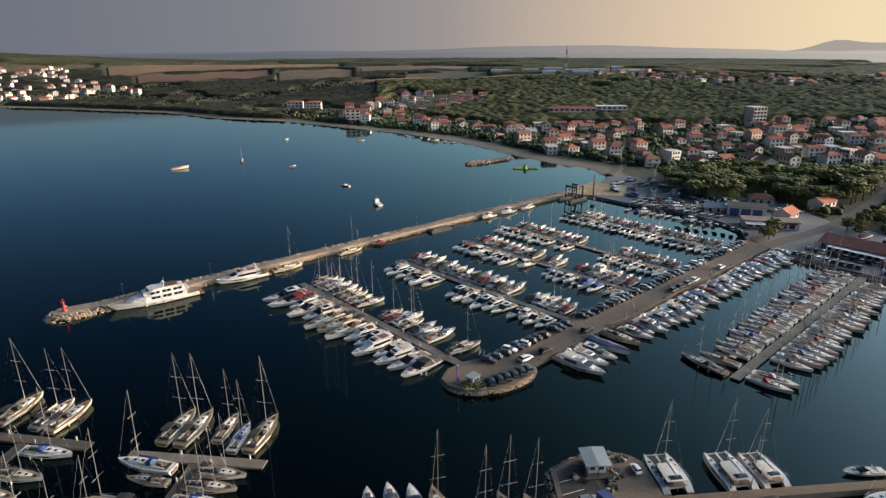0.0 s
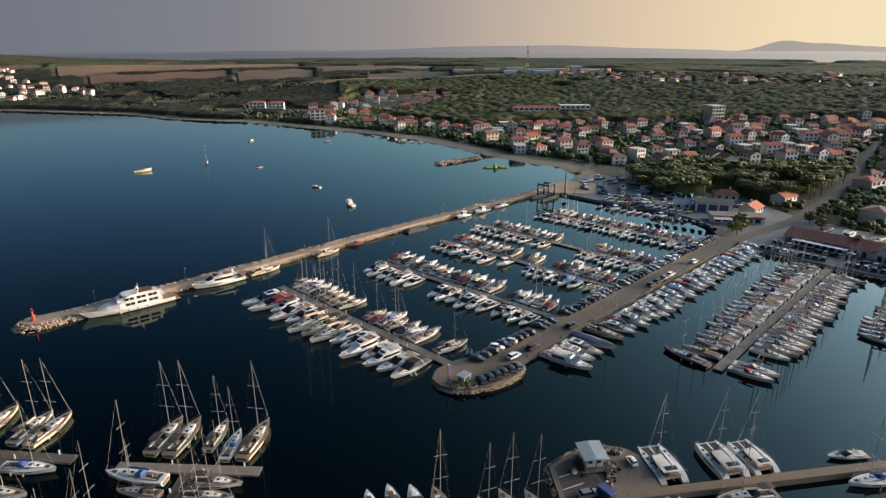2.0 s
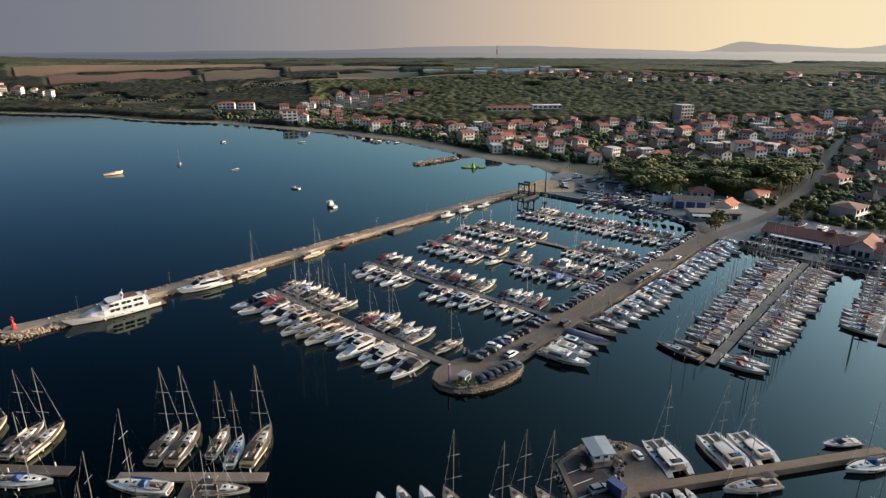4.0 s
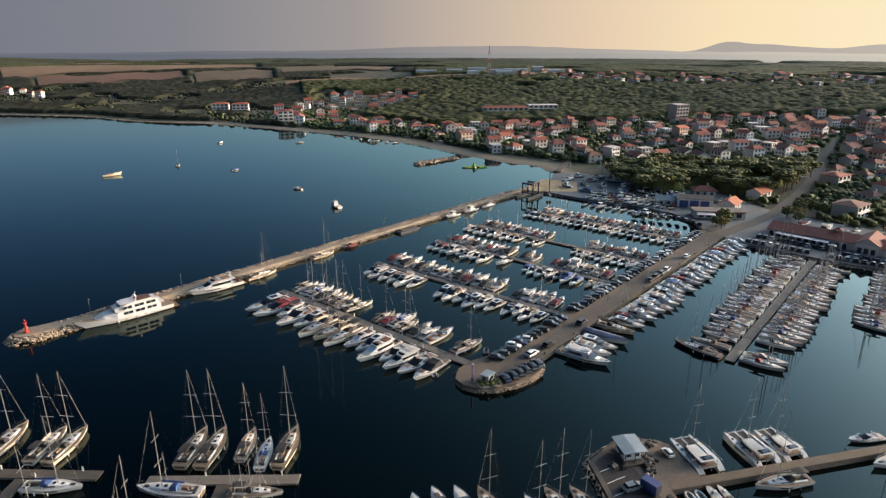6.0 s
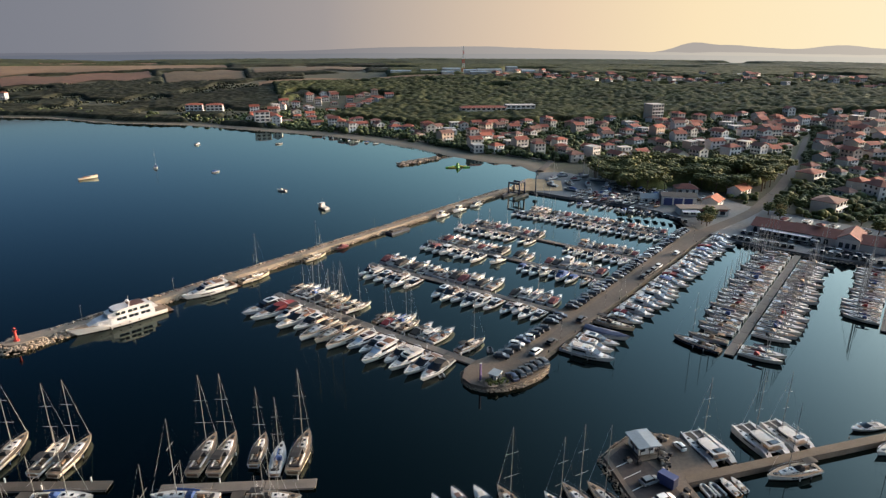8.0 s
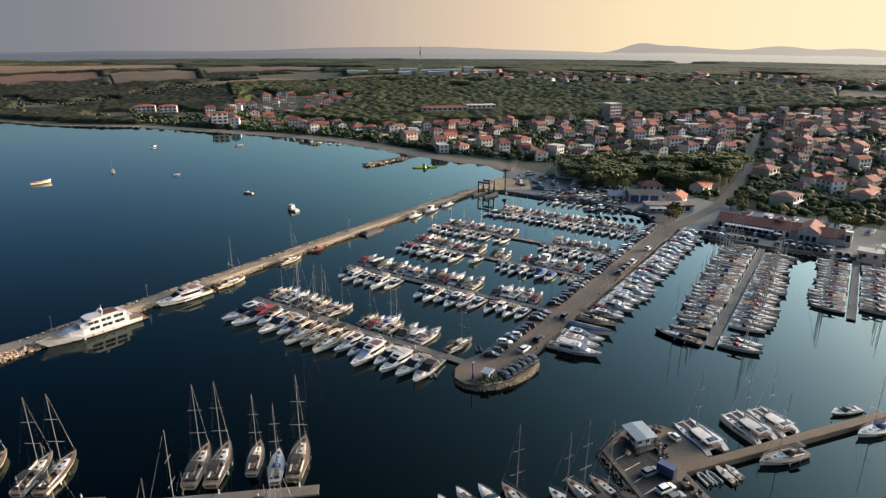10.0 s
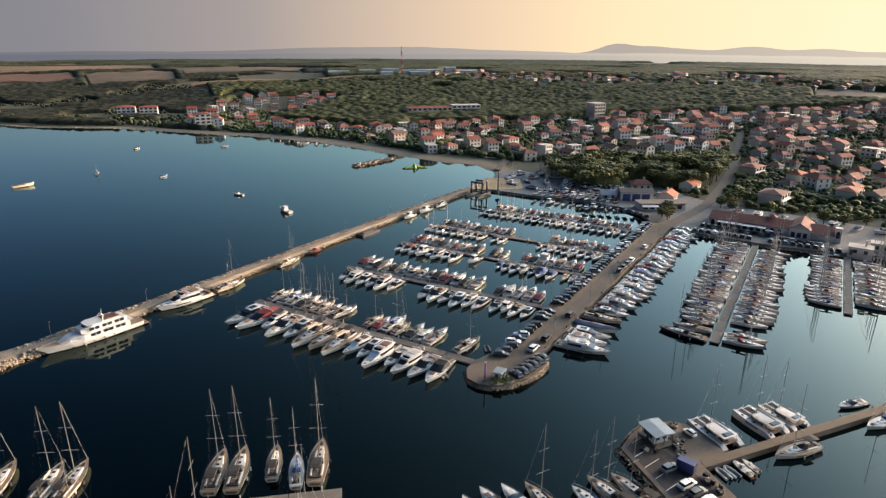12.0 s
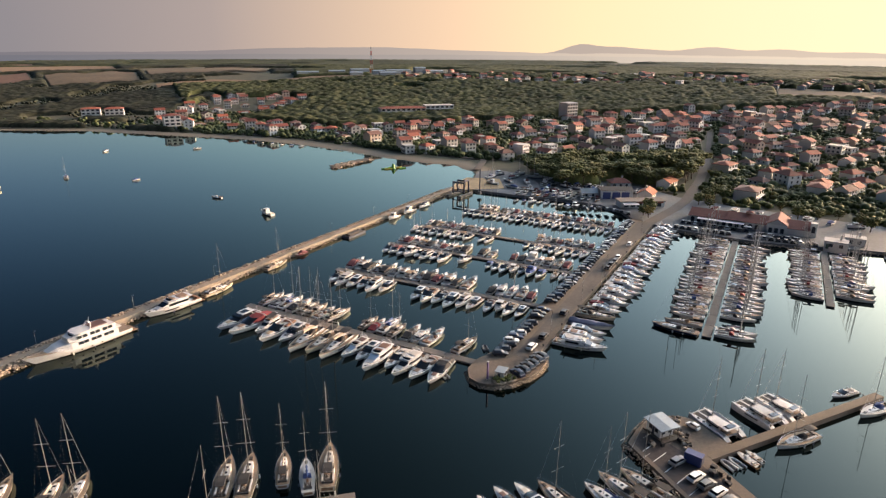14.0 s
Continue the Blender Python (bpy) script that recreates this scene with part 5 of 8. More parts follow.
def boat_row(line, side, v0, v1, kinds, want, gap=0.5, halfwidth=1.3, jitter=1.0, vary=0.15):
    """Boats moored stern-to along a pontoon given by two ends in u, v: side +1 lies to its left, -1 to its right; from v0 to v1 metres along it; want: the usual length."""
    (au, av), (bu, bv) = line
    ln = math.hypot(bu - au, bv - av)
    tu, tv = (bu - au) / ln, (bv - av) / ln
    nu, nv = -tv * side, tu * side
    head = math.degrees(math.atan2(nv, nu))
    q, k = v0, 0
    while True:
        kind = kinds[k % len(kinds)] if isinstance(kinds, list) else rb.choice(kinds)
        L0 = LEN.get(kind, 9.3)
        L = want * rb.uniform(1 - vary, 1 + vary)
        s = L / L0
        beam = L0 * s * (0.3 if kind[0] != "d" else 0.36)
        if q + beam > v1:
            break
        off = halfwidth + 0.7 + L / 2 + rb.uniform(0, 0.5) * jitter
        u, v = au + tu * (q + beam / 2) + nu * off, av + tv * (q + beam / 2) + nv * off
        berth(kind, place(u, v, 0, head + rb.uniform(-5, 5)), s)
        q += beam + gap * rb.uniform(0.6, 1.5)
        k += 1


# ---- boats at the pontoons ----
# pontoon a: side +1 looks to the south-west (open basin), -1 inwards
boat_row(PA, 1, 3.5, 34, ["cr_black", "cr_open", "fly", "cr_open", "fly_sky", "cr_hard", "fly_sky", "cr_open"], 13.6, 0.2)
boat_row(PA, 1, 33.5, 50, ["sail", "sail_cream", "sail", "sail_blue"], 14.0, 0.2)
boat_row(PA, 1, 49.5, 77, ["cr_hard", "cr_open", "fly_dark", "cr_red", "cr_hard", "fly"], 14.3, 0.4)
boat_row(PA, -1, 14, 26, ["cr_open", "fly_beige", "cr_black"], 10.5, 0.4)
boat_row(PA, -1, 25.5, 41, ["sail", "sail_blue", "cr_red", "sail_cream"], 10.0, 0.3)
berth("sail", place(6.8, 4.3, 0, -7), 0.9)
berth("sail", place(4.0, 46.5, 0, -7), 0.85)
boat_row(PA, -1, 51, 77, ["cr_open", "sail_cream", "sail", "cr_black", "sail_blue", "cr_open", "sail", "cr_black"], 9.8, 0.35)
# pontoon b
boat_row(PB, 1, 3.5, 18, ["cr_hard", "cl_open", "pilot", "cr_open"], 10.0, 0.4)
boat_row(PB, 1, 18.5, 42, ["cr_hard", "fly_lite", "cr_hard", "cr_open", "cl_open", "cr_hard"], 11.3, 0.35)
boat_row(PB, 1, 50, 77, ["cr_hard", "fly_lite", "cr_open", "cr_hard", "fly", "cl_open", "cr_black"], 11.8, 0.35)
boat_row(PB, -1, 4, 22, ["cl_brown", "cl_open", "sl_white", "fly_lite", "cl_black"], 10.0, 0.35)
boat_row(PB, -1, 26, 77, ["cr_open", "cl_black", "fly_lite", "cl_brown", "cl_black", "cr_open", "cl_beige", "fly_lite", "cl_open", "cl_black"], 10.6, 0.3)
# pontoon c
boat_row(PC, 1, 2.5, 10, ["sl_white", "sl_beige"], 8.5, 0.5)
boat_row(PC, 1, 10, 33, ["cl_blue", "day_blue", "cl_open", "pilot", "cl_open", "cl_open", "cl_blue"], 8.8, 0.4)
berth("pilot", place(66.5, 39, 0, 176), 0.95)
boat_row(PC, 1, 47.5, 77, ["cl_open", "cl_open", "fly_lite", "cl_open", "pilot", "cl_open", "cl_brown"], 10.0, 0.35)
boat_row(PC, -1, 3.5, 30, ["cl_brown", "cl_open", "cl_beige", "sl_white", "pilot", "cl_black"], 9.4, 0.4)
boat_row(PC, -1, 33, 42, ["cl_open", "cl_black"], 9.0, 0.6)
boat_row(PC, -1, 44, 77, ["cl_black", "cl_beige", "sl_white", "cl_brown", "cl_open"], 9.5, 0.3)
# pontoon d
boat_row(PD, 1, 3, 30, ["sl_white", "cl_open", "cl_open", "sl_black", "cl_open", "cl_beige"], 8.6, 0.35)
boat_row(PD, 1, 43, 51, ["cl_open", "cl_black"], 8.6, 0.5)
boat_row(PD, 1, 52, 80, ["cl_open", "cl_beige", "cl_open", "sl_white", "cl_black"], 9.0, 0.3)
boat_row(PD, -1, 3, 29, ["cl_brown", "cl_black", "cl_open", "cl_beige"], 8.6, 0.35)
boat_row(PD, -1, 44, 80, ["cl_black", "sl_white", "cl_brown", "cl_open", "cl_beige"], 8.8, 0.3)
# pontoon e
boat_row(PE, 1, 3, 74, ["cl_open", "sl_white", "cl_beige", "cl_open", "cl_black", "cl_navy", "cl_open", "sl_black"], 8.8, 0.35)
boat_row(PE, -1, 4, 58, ["cl_brown", "cl_open", "cl_black", "cl_beige", "sl_white"], 8.4, 0.4)
boat_row(PE, -1, 60, 72, ["sl_beige", "sl_white"], 10.0, 0.6)
# mole, south-east side
MR = ((13, -14.8), (152, -9.6))
berth("fly", place(22.9, -22.0, 0, -83), 0.98)
berth("fly", place(27.8, -20.8, 0, -84), 0.8)
berth("cr_hard", place(32.2, -20.2, 0, -84), 0.94)
berth("sail_cream", place(43.8, -19.0, 0, -84), 1.0)
boat_row(MR, -1, 35, 140, ["cr_hard", "cr_red", "fly_lite", "cr_open", "fly_lite", "cr_hard", "fly_lite_red", "cr_open", "cr_hard", "fly_lite", "cr_blue"], 11.0, 0.35, 0.1)
# piers f and g
SL = ["sl_white", "sl_beige", "sl_black", "sl_dark", "sl_blue", "sl_white", "sl_beige", "sl_red", "sl_white", "sl_black", "sl_white"]
berth("sail_navy", pose(66.2, 143.0, 0, 0, 0, 126) @ Matrix.Diagonal((1, 1, 0.85, 1)), 1.0)
boat_row(PF, 1, 5, 9.5, ["sl_beige"], 10.0, 0.4, 0.9)
boat_row(PF, 1, 11.5, 99, SL, 10.8, 0.05, 0.9, vary=0.17)
boat_row(PF, -1, 1.5, 8.6, ["sl_red", "sl_white"], 10.5, 0.2, 0.9)
boat_row(PF, -1, 16, 97, SL[2:] + SL[:2], 10.3, 0.1, 0.9, vary=0.17)
boat_row(PG, 1, 4, 58, SL[4:] + SL[:4], 9.8, 0.1, 0.9)
boat_row(PG, -1, 9, 60, SL[1:], 10.6, 0.1, 0.9)
# small craft along the town quay, past pier g
for i in range(7):
    berth(("day", "pilot", "day_blue", "cl_open")[i % 4], place(154.5 + 0.9 * i, -97 - 4.2 * i, 0, 186), 0.9)
# along the breakwater
berth("sail_wood", place(-2.0, 92.0, 0, 0), 0.98)
berth("sail_wood", place(25.3, 93.6, 0, 2), 0.9)
berth("day_red", place(39.5, 95.0, 0, 180), 1.0)
for u, k, s in ((101, "pilot", 1.0), (113.5, "pilot", 1.1), (126.5, "fly_lite", 0.75)):
    berth(k, place(u, 95.6, 0, 184), s)
# west foreground
for x, y, a, k, s in ((-56.9, 116.6, 78, "sail_cream", 1.02), (-52.9, 116.0, 78, "sail_cream", 1.04), (-46.3, 116.2, 81, "sail", 0.86), (-42.4, 112.6, 84, "sail_blue", 0.86), (-38.0, 114.1, 77, "sail_cream", 1.06),
                      (-95.4, 123.8, 79, "sail_cream", 1.02), (-86.6, 121.5, 77, "sail", 0.98), (-82.5, 120.7, 75, "sail_cream", 0.98),
                      (-58.4, 103.6, 167, "sail_blue", 1.08), (-56.2, 99.2, 170, "sail", 0.72), (-60.0, 92.5, 172, "sail", 1.0), (-59.0, 87.0, 172, "sail_blue", 0.95), (-61.0, 81.0, 172, "sail", 1.0),
                      (-42.6, 101.0, -8, "sail", 0.85), (-43.5, 97.2, -8, "sail_cream", 0.86), (-44.0, 92.8, -9, "sail_blue", 0.96), (-44.5, 88.0, -8, "sail", 0.95),
                      (-80.0, 107.6, -8, "sail_blue", 0.98), (-81.4, 100.5, -8, "sail", 0.9), (-83.0, 95.0, -8, "sail", 0.9), (-97.5, 100.0, 172, "sail_blue", 0.95), (-97.5, 106.5, 172, "sail", 0.95), (-72.0, 88.0, 172, "sail", 0.92)):
    berth(k, pose(x, y, 0, 0, 0, a), s)
# south foreground, bows to the north
for x, y, a, k, s in ((-13.4, 92.4, 102, "cr_open", 0.8), (-9.4, 93.1, 104, "cr_open", 0.88), (-5.2, 92.7, 104, "cr_hard", 0.8), (-0.8, 90.9, 104, "sail_cream", 0.96), (7.4, 87.9, 108, "sail_blue", 0.98), (11.6, 89.3, 108, "sail", 1.0), (16.3, 89.0, 108, "sail_cream", 0.94)):
    berth(k, pose(x, y, 0, 0, 0, a), s)
for x, y, a, s in ((42.4, 100.2, 97, 0.88), (54.6, 100.6, 98, 0.88), (61.2, 101.2, 99, 0.8)):
    berth("cat", pose(x, y, 0, 0, 0, a), s)
berth("cr_open", pose(80.6, 101.0, 0, 0, 0, 182), 0.72)
berth("sail", pose(54.4, 90.4, 0, 0, 0, 184), 0.98)
berth("sail_blue", pose(80.4, 93.2, 0, 0, 0, 186), 0.94)
berth("sail", pose(63.0, 72.5, 0, 0, 0, 60), 1.0)
berth("sail_blue", pose(68.5, 74.5, 0, 0, 0, 60), 1.0)
for x, y, a in ((35.7, 89.2, 93), (37.7, 89.2, 95)):
    berth("dinghy", pose(x, y, 0, 0, 0, a), 1.05)
berth("day_brown", pose(40.2, 89.3, 0, 0, 0, 97), 0.92)
berth("day", pose(42.4, 89.6, 0, 0, 0, 98), 0.7)
berth("dinghy", place(-9.6, 1.2, 0, 60), 1.0)
berth("dinghy", place(8.6, -0.6, 0, 40), 1.0)
# at anchor in the bay
berth("pilot", pose(-33.3, 308.5, 0, 0, 0, 120), 1.05)
berth("day", pose(-55.0, 349.3, 0, 0, 0, 150), 1.0)
berth("day_blue", pose(-98.0, 408.0, 0, 0, 0, 30), 0.8)
berth("sail_blue", pose(-137.5, 428.2, 0, 0, 0, 100), 0.75)
berth("day", pose(-128, 520, 0, 0, 0, 60), 1.0)
berth("day", pose(-66, 512, 0, 0, 0, 20), 1.0)
for i in range(7):
    berth(("day", "day_blue")[i % 2], pose(8 - 6.5 * i, 500 + 6.4 * i, 0, 0, 0, 210 + 13 * i), 0.9)


# ---- special vessels ----
def super_yacht(L=26.0):
    """Three-decked motor yacht alongside the breakwater."""
    Bm, hs, hb = 6.2, 2.0, 3.4
    ob = thing("large_motor_yacht", "large white three-decked motor yacht alongside the breakwater", "yacht")
    h, d = hull(L, Bm, hs, hb, full=2.4, rake=0.1)
    part("hull", h, GEL, ob, smooth=True)
    part("deck", d, TEAK_PALE, ob, "pale teak main deck")
    part("bathing_platform", box(B(), -L / 2 - 0.8, 0, 0.4, 1.8, 5.0, 0.2, bevel=0.04), TEAK, ob)
    st1 = [(-L * 0.36, 2.85, 2.75, hs - 0.1, hs + 2.1), (L * 0.1, 2.9, 2.7, hs - 0.1, hs + 2.2), (L * 0.22, 2.2, 1.7, hs + 0.3, hs + 1.9), (L * 0.3, 1.4, 0.9, hs + 0.5, hs + 1.0)]
    part("main_saloon", cabin(st1), GEL, ob)
    st2 = [(-L * 0.34, 2.5, 2.3, hs + 2.25, hs + 4.1), (L * 0.02, 2.55, 2.35, hs + 2.25, hs + 4.25), (L * 0.11, 1.9, 1.5, hs + 2.25, hs + 3.7)]
    part("upper_saloon", cabin(st2), GEL, ob)
    part("side_deck", box(B(), -L * 0.15, 0, hs + 2.18, L * 0.5, 5.75, 0.12, bevel=0.04), GEL, ob)
    for sg in (1, -1):
        for i in range(6):
            x = -L * 0.31 + (i // 2) * L * 0.125 + (i % 2) * L * 0.052
            part("window", side_pane([(x, 2.87, 2.74, hs, hs + 2.15), (x + L * 0.046, 2.87, 2.74, hs, hs + 2.15)], 0.4, 0.88, sg, 0.03), GLASS, ob)
            part("window", side_pane([(x - L * 0.0, 2.52, 2.34, hs + 2.25, hs + 4.15), (x + L * 0.046, 2.52, 2.33, hs + 2.25, hs + 4.15)], 0.3, 0.85, sg, 0.03), GLASS, ob)
        for i in range(5):
            x = -L * 0.18 + i * L * 0.1
            part("porthole", tube(B(), (x, sg * 2.95, 1.2), (x, sg * 3.06, 1.2), 0.22, n=8), GLASS, ob)
    part("windscreen", screen(L * 0.2, L * 0.15, 1.9, 1.8, hs + 1.2, hs + 1.95, 0.6), GLASS, ob)
    part("bridge_screen", screen(L * 0.085, L * 0.04, 1.8, 1.9, hs + 3.2, hs + 4.15, 0.6), GLASS, ob)
    part("sun_deck", cabin([(-L * 0.27, 2.3, 2.35, hs + 4.25, hs + 4.75), (0, 2.4, 2.5, hs + 4.25, hs + 4.85), (L * 0.05, 1.6, 1.7, hs + 4.2, hs + 4.8)]), GEL, ob)
    part("sun_deck_seat", box(B(), -L * 0.2, 0, hs + 4.72, 4.0, 3.6, 0.35, bevel=0.08), SEATM, ob)
    a = B()
    for sg in (1, -1):
        tube(a, (-L * 0.1, sg * 1.9, hs + 4.6), (-L * 0.13, sg * 1.1, hs + 6.4), 0.2, 0.14, 6)
    tube(a, (-L * 0.13, -1.2, hs + 6.4), (-L * 0.13, 1.2, hs + 6.4), 0.16, n=6)
    tube(a, (-L * 0.13, 0, hs + 6.4), (-L * 0.14, 0, hs + 8.4), 0.08, 0.04, 6)
    mast = part("radar_mast", a, GEL, ob)
    part("radar", tube(B(), (-L * 0.12, 0.6, hs + 6.5), (-L * 0.12, 0.6, hs + 7.0), 0.4, 0.3, 8), GEL, mast)
    part("bow_rail", rail(L, Bm, hs, hb, 0.5, 0.97, full=2.4, hgt=0.9, r=0.03), STEEL, ob)
    part("stern_rail", rail(L, Bm, hs, hb, 0.02, 0.2, full=2.4, hgt=0.9, r=0.03), STEEL, ob)
    fenders(ob, L, Bm, hs, (0.2, 0.4, 0.6))
    return ob


super_yacht().matrix_basis = place(-48.7, 91.3, 0, 177) @ Matrix.Diagonal((1.04, 1, 0.76, 1))
berth("fly_beige", place(-19.3, 92.4, 0, 177), 1.28)


def wooden_boat():
    """Open wooden boat with raised ends and a low fore cuddy."""
    ob = thing("wooden_boat", "cream open wooden boat at anchor in the bay", "boat")
    L = 11.0
    h, d = hull(L, 3.3, 1.15, 2.1, transom=0.6, full=2.1, rake=0.05)
    part("hull", h, GEL_CREAM, ob, smooth=True)
    part("deck", d, VARN, ob)
    part("rubbing_strake", rail(L, 3.36, 0.95, 1.9, 0.02, 0.98, 0.6, 2.1, 0.12, 0.05), VARN, ob)
    part("cuddy", dome([(L * 0.08, 0.9, 1.15, 1.7), (L * 0.22, 0.75, 1.25, 1.8), (L * 0.34, 0.4, 1.4, 1.75)]), GEL_CREAM, ob, "", True)
    part("engine_box", box(B(), -L * 0.16, 0, 1.1, 1.6, 1.0, 0.5, bevel=0.06), VARN, ob)
    for x in (-0.34, -0.02):
        part("thwart", box(B(), L * x, 0, 1.12, 0.4, 2.3, 0.1), VARN, ob)
    return ob


wooden_boat().matrix_basis = pose(-168.5, 400.5, 0, 0, 0, 35)


def covered_boat():
    ob = thing("covered_yacht", "motor yacht under a full dark blue canvas tent", "yacht")
    h, d = hull(13.0, 3.8, 1.15, 1.8, full=2.4)
    part("hull", h, GEL, ob, smooth=True)
    part("deck", d, DECKM, ob)
    rings = []
    for i in range(9):
        s = i / 8
        b = outline(13.0, 3.8, s, 0.88, 2.4) * 1.03
        x, z = -6.5 + 13 * s, 1.0 + 0.6 * s * s
        top = z + 1.15 * (1 - 0.6 * s) + 0.1 * math.sin(i * 2.3)
        rings.append([(x, b, z), (x, b * 0.75, z + (top - z) * 0.55), (x, 0, top), (x, -b * 0.75, z + (top - z) * 0.55), (x, -b, z)])
    part("canvas_tent", skin(B(), rings), mat("faded_blue_canvas", (0.08, 0.1, 0.17), 0.9, var=0.2, big=1.0), ob, "dark blue canvas stretched from a ridge")
    return ob


covered_boat().matrix_basis = place(37.0, -20.4, 0, -84)


def work_barge():
    ob = thing("work_barge", "low dark steel work barge alongside the breakwater", "barge")
    part("hull", box(B(), 0, 0, -0.3, 11.5, 4.0, 1.2, bevel=0.12), BLUEP, ob)
    part("deck", box(B(), 0, 0, 0.91, 10.8, 3.5, 0.05), PLANK, ob)
    part("cargo_hatch", box(B(), -1.0, 0, 0.96, 6.5, 2.4, 0.5, bevel=0.06), PLANK, ob)
    for x in (-5.0, 5.0):
        for y in (-1.6, 1.6):
            part("bollard", tube(B(), (x, y, 0.96), (x, y, 1.5), 0.14, n=8), RUBBER, ob)
    return ob


work_barge().matrix_basis = place(70.5, 94.4, 0, 1)


# ---- breakwater and mole furniture ----
def beacon():
    ob = thing("harbour_beacon", "small red harbour light tower on the breakwater head", "beacon")
    part("plinth", tube(B(), (0, 0, 0), (0, 0, 0.7), 1.3, 1.2, 10), GEL_RED, ob)
    part("tower", tube(B(), (0, 0, 0.7), (0, 0, 4.6), 0.62, 0.42, 10), GEL_RED, ob, smooth=True)
    part("gallery", tube(B(), (0, 0, 4.6), (0, 0, 4.75), 0.9, 0.9, 10), GEL_RED, ob)
    bm = B()
    for i in range(8):
        a = i * math.pi / 4
        tube(bm, (0.82 * math.cos(a), 0.82 * math.sin(a), 4.75), (0.82 * math.cos(a), 0.82 * math.sin(a), 5.5), 0.03, n=4)
    part("rail", bm, GEL_RED, ob)
    part("lantern", tube(B(), (0, 0, 4.75), (0, 0, 5.7), 0.36, 0.36, 8), GLASS, ob)
    part("cap", tube(B(), (0, 0, 5.7), (0, 0, 6.3), 0.48, 0.05, 8), GEL_RED, ob)
    return ob


beacon().matrix_basis = place(-72.6, 97.6, 1.7, 0, 0.62)


def lamp_post(h=8.0):
    ob = thing("lamp_post", "slim grey lamp post with a single arm", "lamp post", "lamp posts")
    part("pole", tube(B(), (0, 0, 0), (0, 0, h), 0.09, 0.06, 6), STEEL, ob)
    part("arm", tube(B(), (0, 0, h - 0.1), (1.1, 0, h + 0.1), 0.05, n=5), STEEL, ob)
    part("lamp_head", box(B(), 1.3, 0, h + 0.05, 0.6, 0.25, 0.12, bevel=0.03), ALU, ob)
    return ob


KINDS["lamp"] = lamp_post
for u in (24, 52, 80, 108, 134):
    berth("lamp", place(u, -13.6 + 0.036 * u - 0.3, QUAY, 90), 0.9)
for u in (-56, -28, 2, 32, 62, 92, 120):
    berth("lamp", place(u, 97.0 + 0.02 * (u + 70), 1.7, -90), 0.62)


def post_sign():
    ob = thing("totem_sign", "tall violet totem sign on the mole head", "sign")
    part("base", box(B(), 0, 0, 0, 1.1, 1.1, 0.3, bevel=0.05), CONC, ob)
    part("panel", box(B(), 0, 0, 0.3, 0.6, 0.35, 5.0, bevel=0.04), mat("violet_enamel", (0.08, 0.05, 0.16), 0.5, var=0.15), ob)
    part("cap", box(B(), 0, 0, 5.3, 0.7, 0.45, 0.12), ALU, ob)
    return ob


post_sign().matrix_basis = place(-7.4, -9.6, QUAY, 0, 0.9)


def head_kiosk():
    ob = thing("kiosk", "small white glazed kiosk with a flat overhanging roof", "kiosk")
    part("wall", box(B(), 0, 0, 0, 3.6, 2.8, 2.6, bevel=0.04), PLAST_G, ob)
    part("roof", box(B(), 0, 0, 2.6, 4.4, 3.6, 0.22, bevel=0.05), ROOF_M, ob)
    for x, y, a in ((0, -1.42, 0), (1.82, 0, 90), (0, 1.42, 0)):
        w = part("window", box(B(), x, y, 0.9, 2.4 if a == 0 else 0.06, 0.06 if a == 0 else 1.8, 1.3), WINDOW, ob)
    part("door", box(B(), -1.82, 0.3, 0, 0.06, 0.9, 2.1), BLUEP, ob)
    return ob


head_kiosk().matrix_basis = place(-4.4, -11.8, QUAY, 8, 0.72)


def planter(n=9, r=1.6, seed=2):
    """Low rounded shrubs in a bed."""
    ob = thing("shrub_bed", "low dark green shrubs in a stone edged bed", "shrubs", "shrub beds")
    part("edging", tube(B(), (0, 0, 0), (0, 0, 0.25), r * 1.2, r * 1.2, 12), CONC, ob)
    rnd = random.Random(seed)
    for i in range(n):
        a, k = rnd.uniform(0, 6.28), r * math.sqrt(rnd.random())
        bm = B()
        for j in range(7):
            v, f = ROCKS[j % 6]
            c = Vector((k * math.cos(a) + rnd.uniform(-0.3, 0.3), k * math.sin(a) + rnd.uniform(-0.3, 0.3), 0.25 + rnd.uniform(0.1, 0.6)))
            vs = [bm.verts.new(Vector(p) * rnd.uniform(0.25, 0.4) + c) for p in v]
            for q in f:
                bm.faces.new([vs[t] for t in q])
        part("shrub", bm, BROAD, ob)
    return ob


KINDS["bed"] = planter
for u, v in ((-6.6, -12.4), (-4.2, -14.0)):
    berth("bed", place(u, v, QUAY, 37 * u), 0.9)


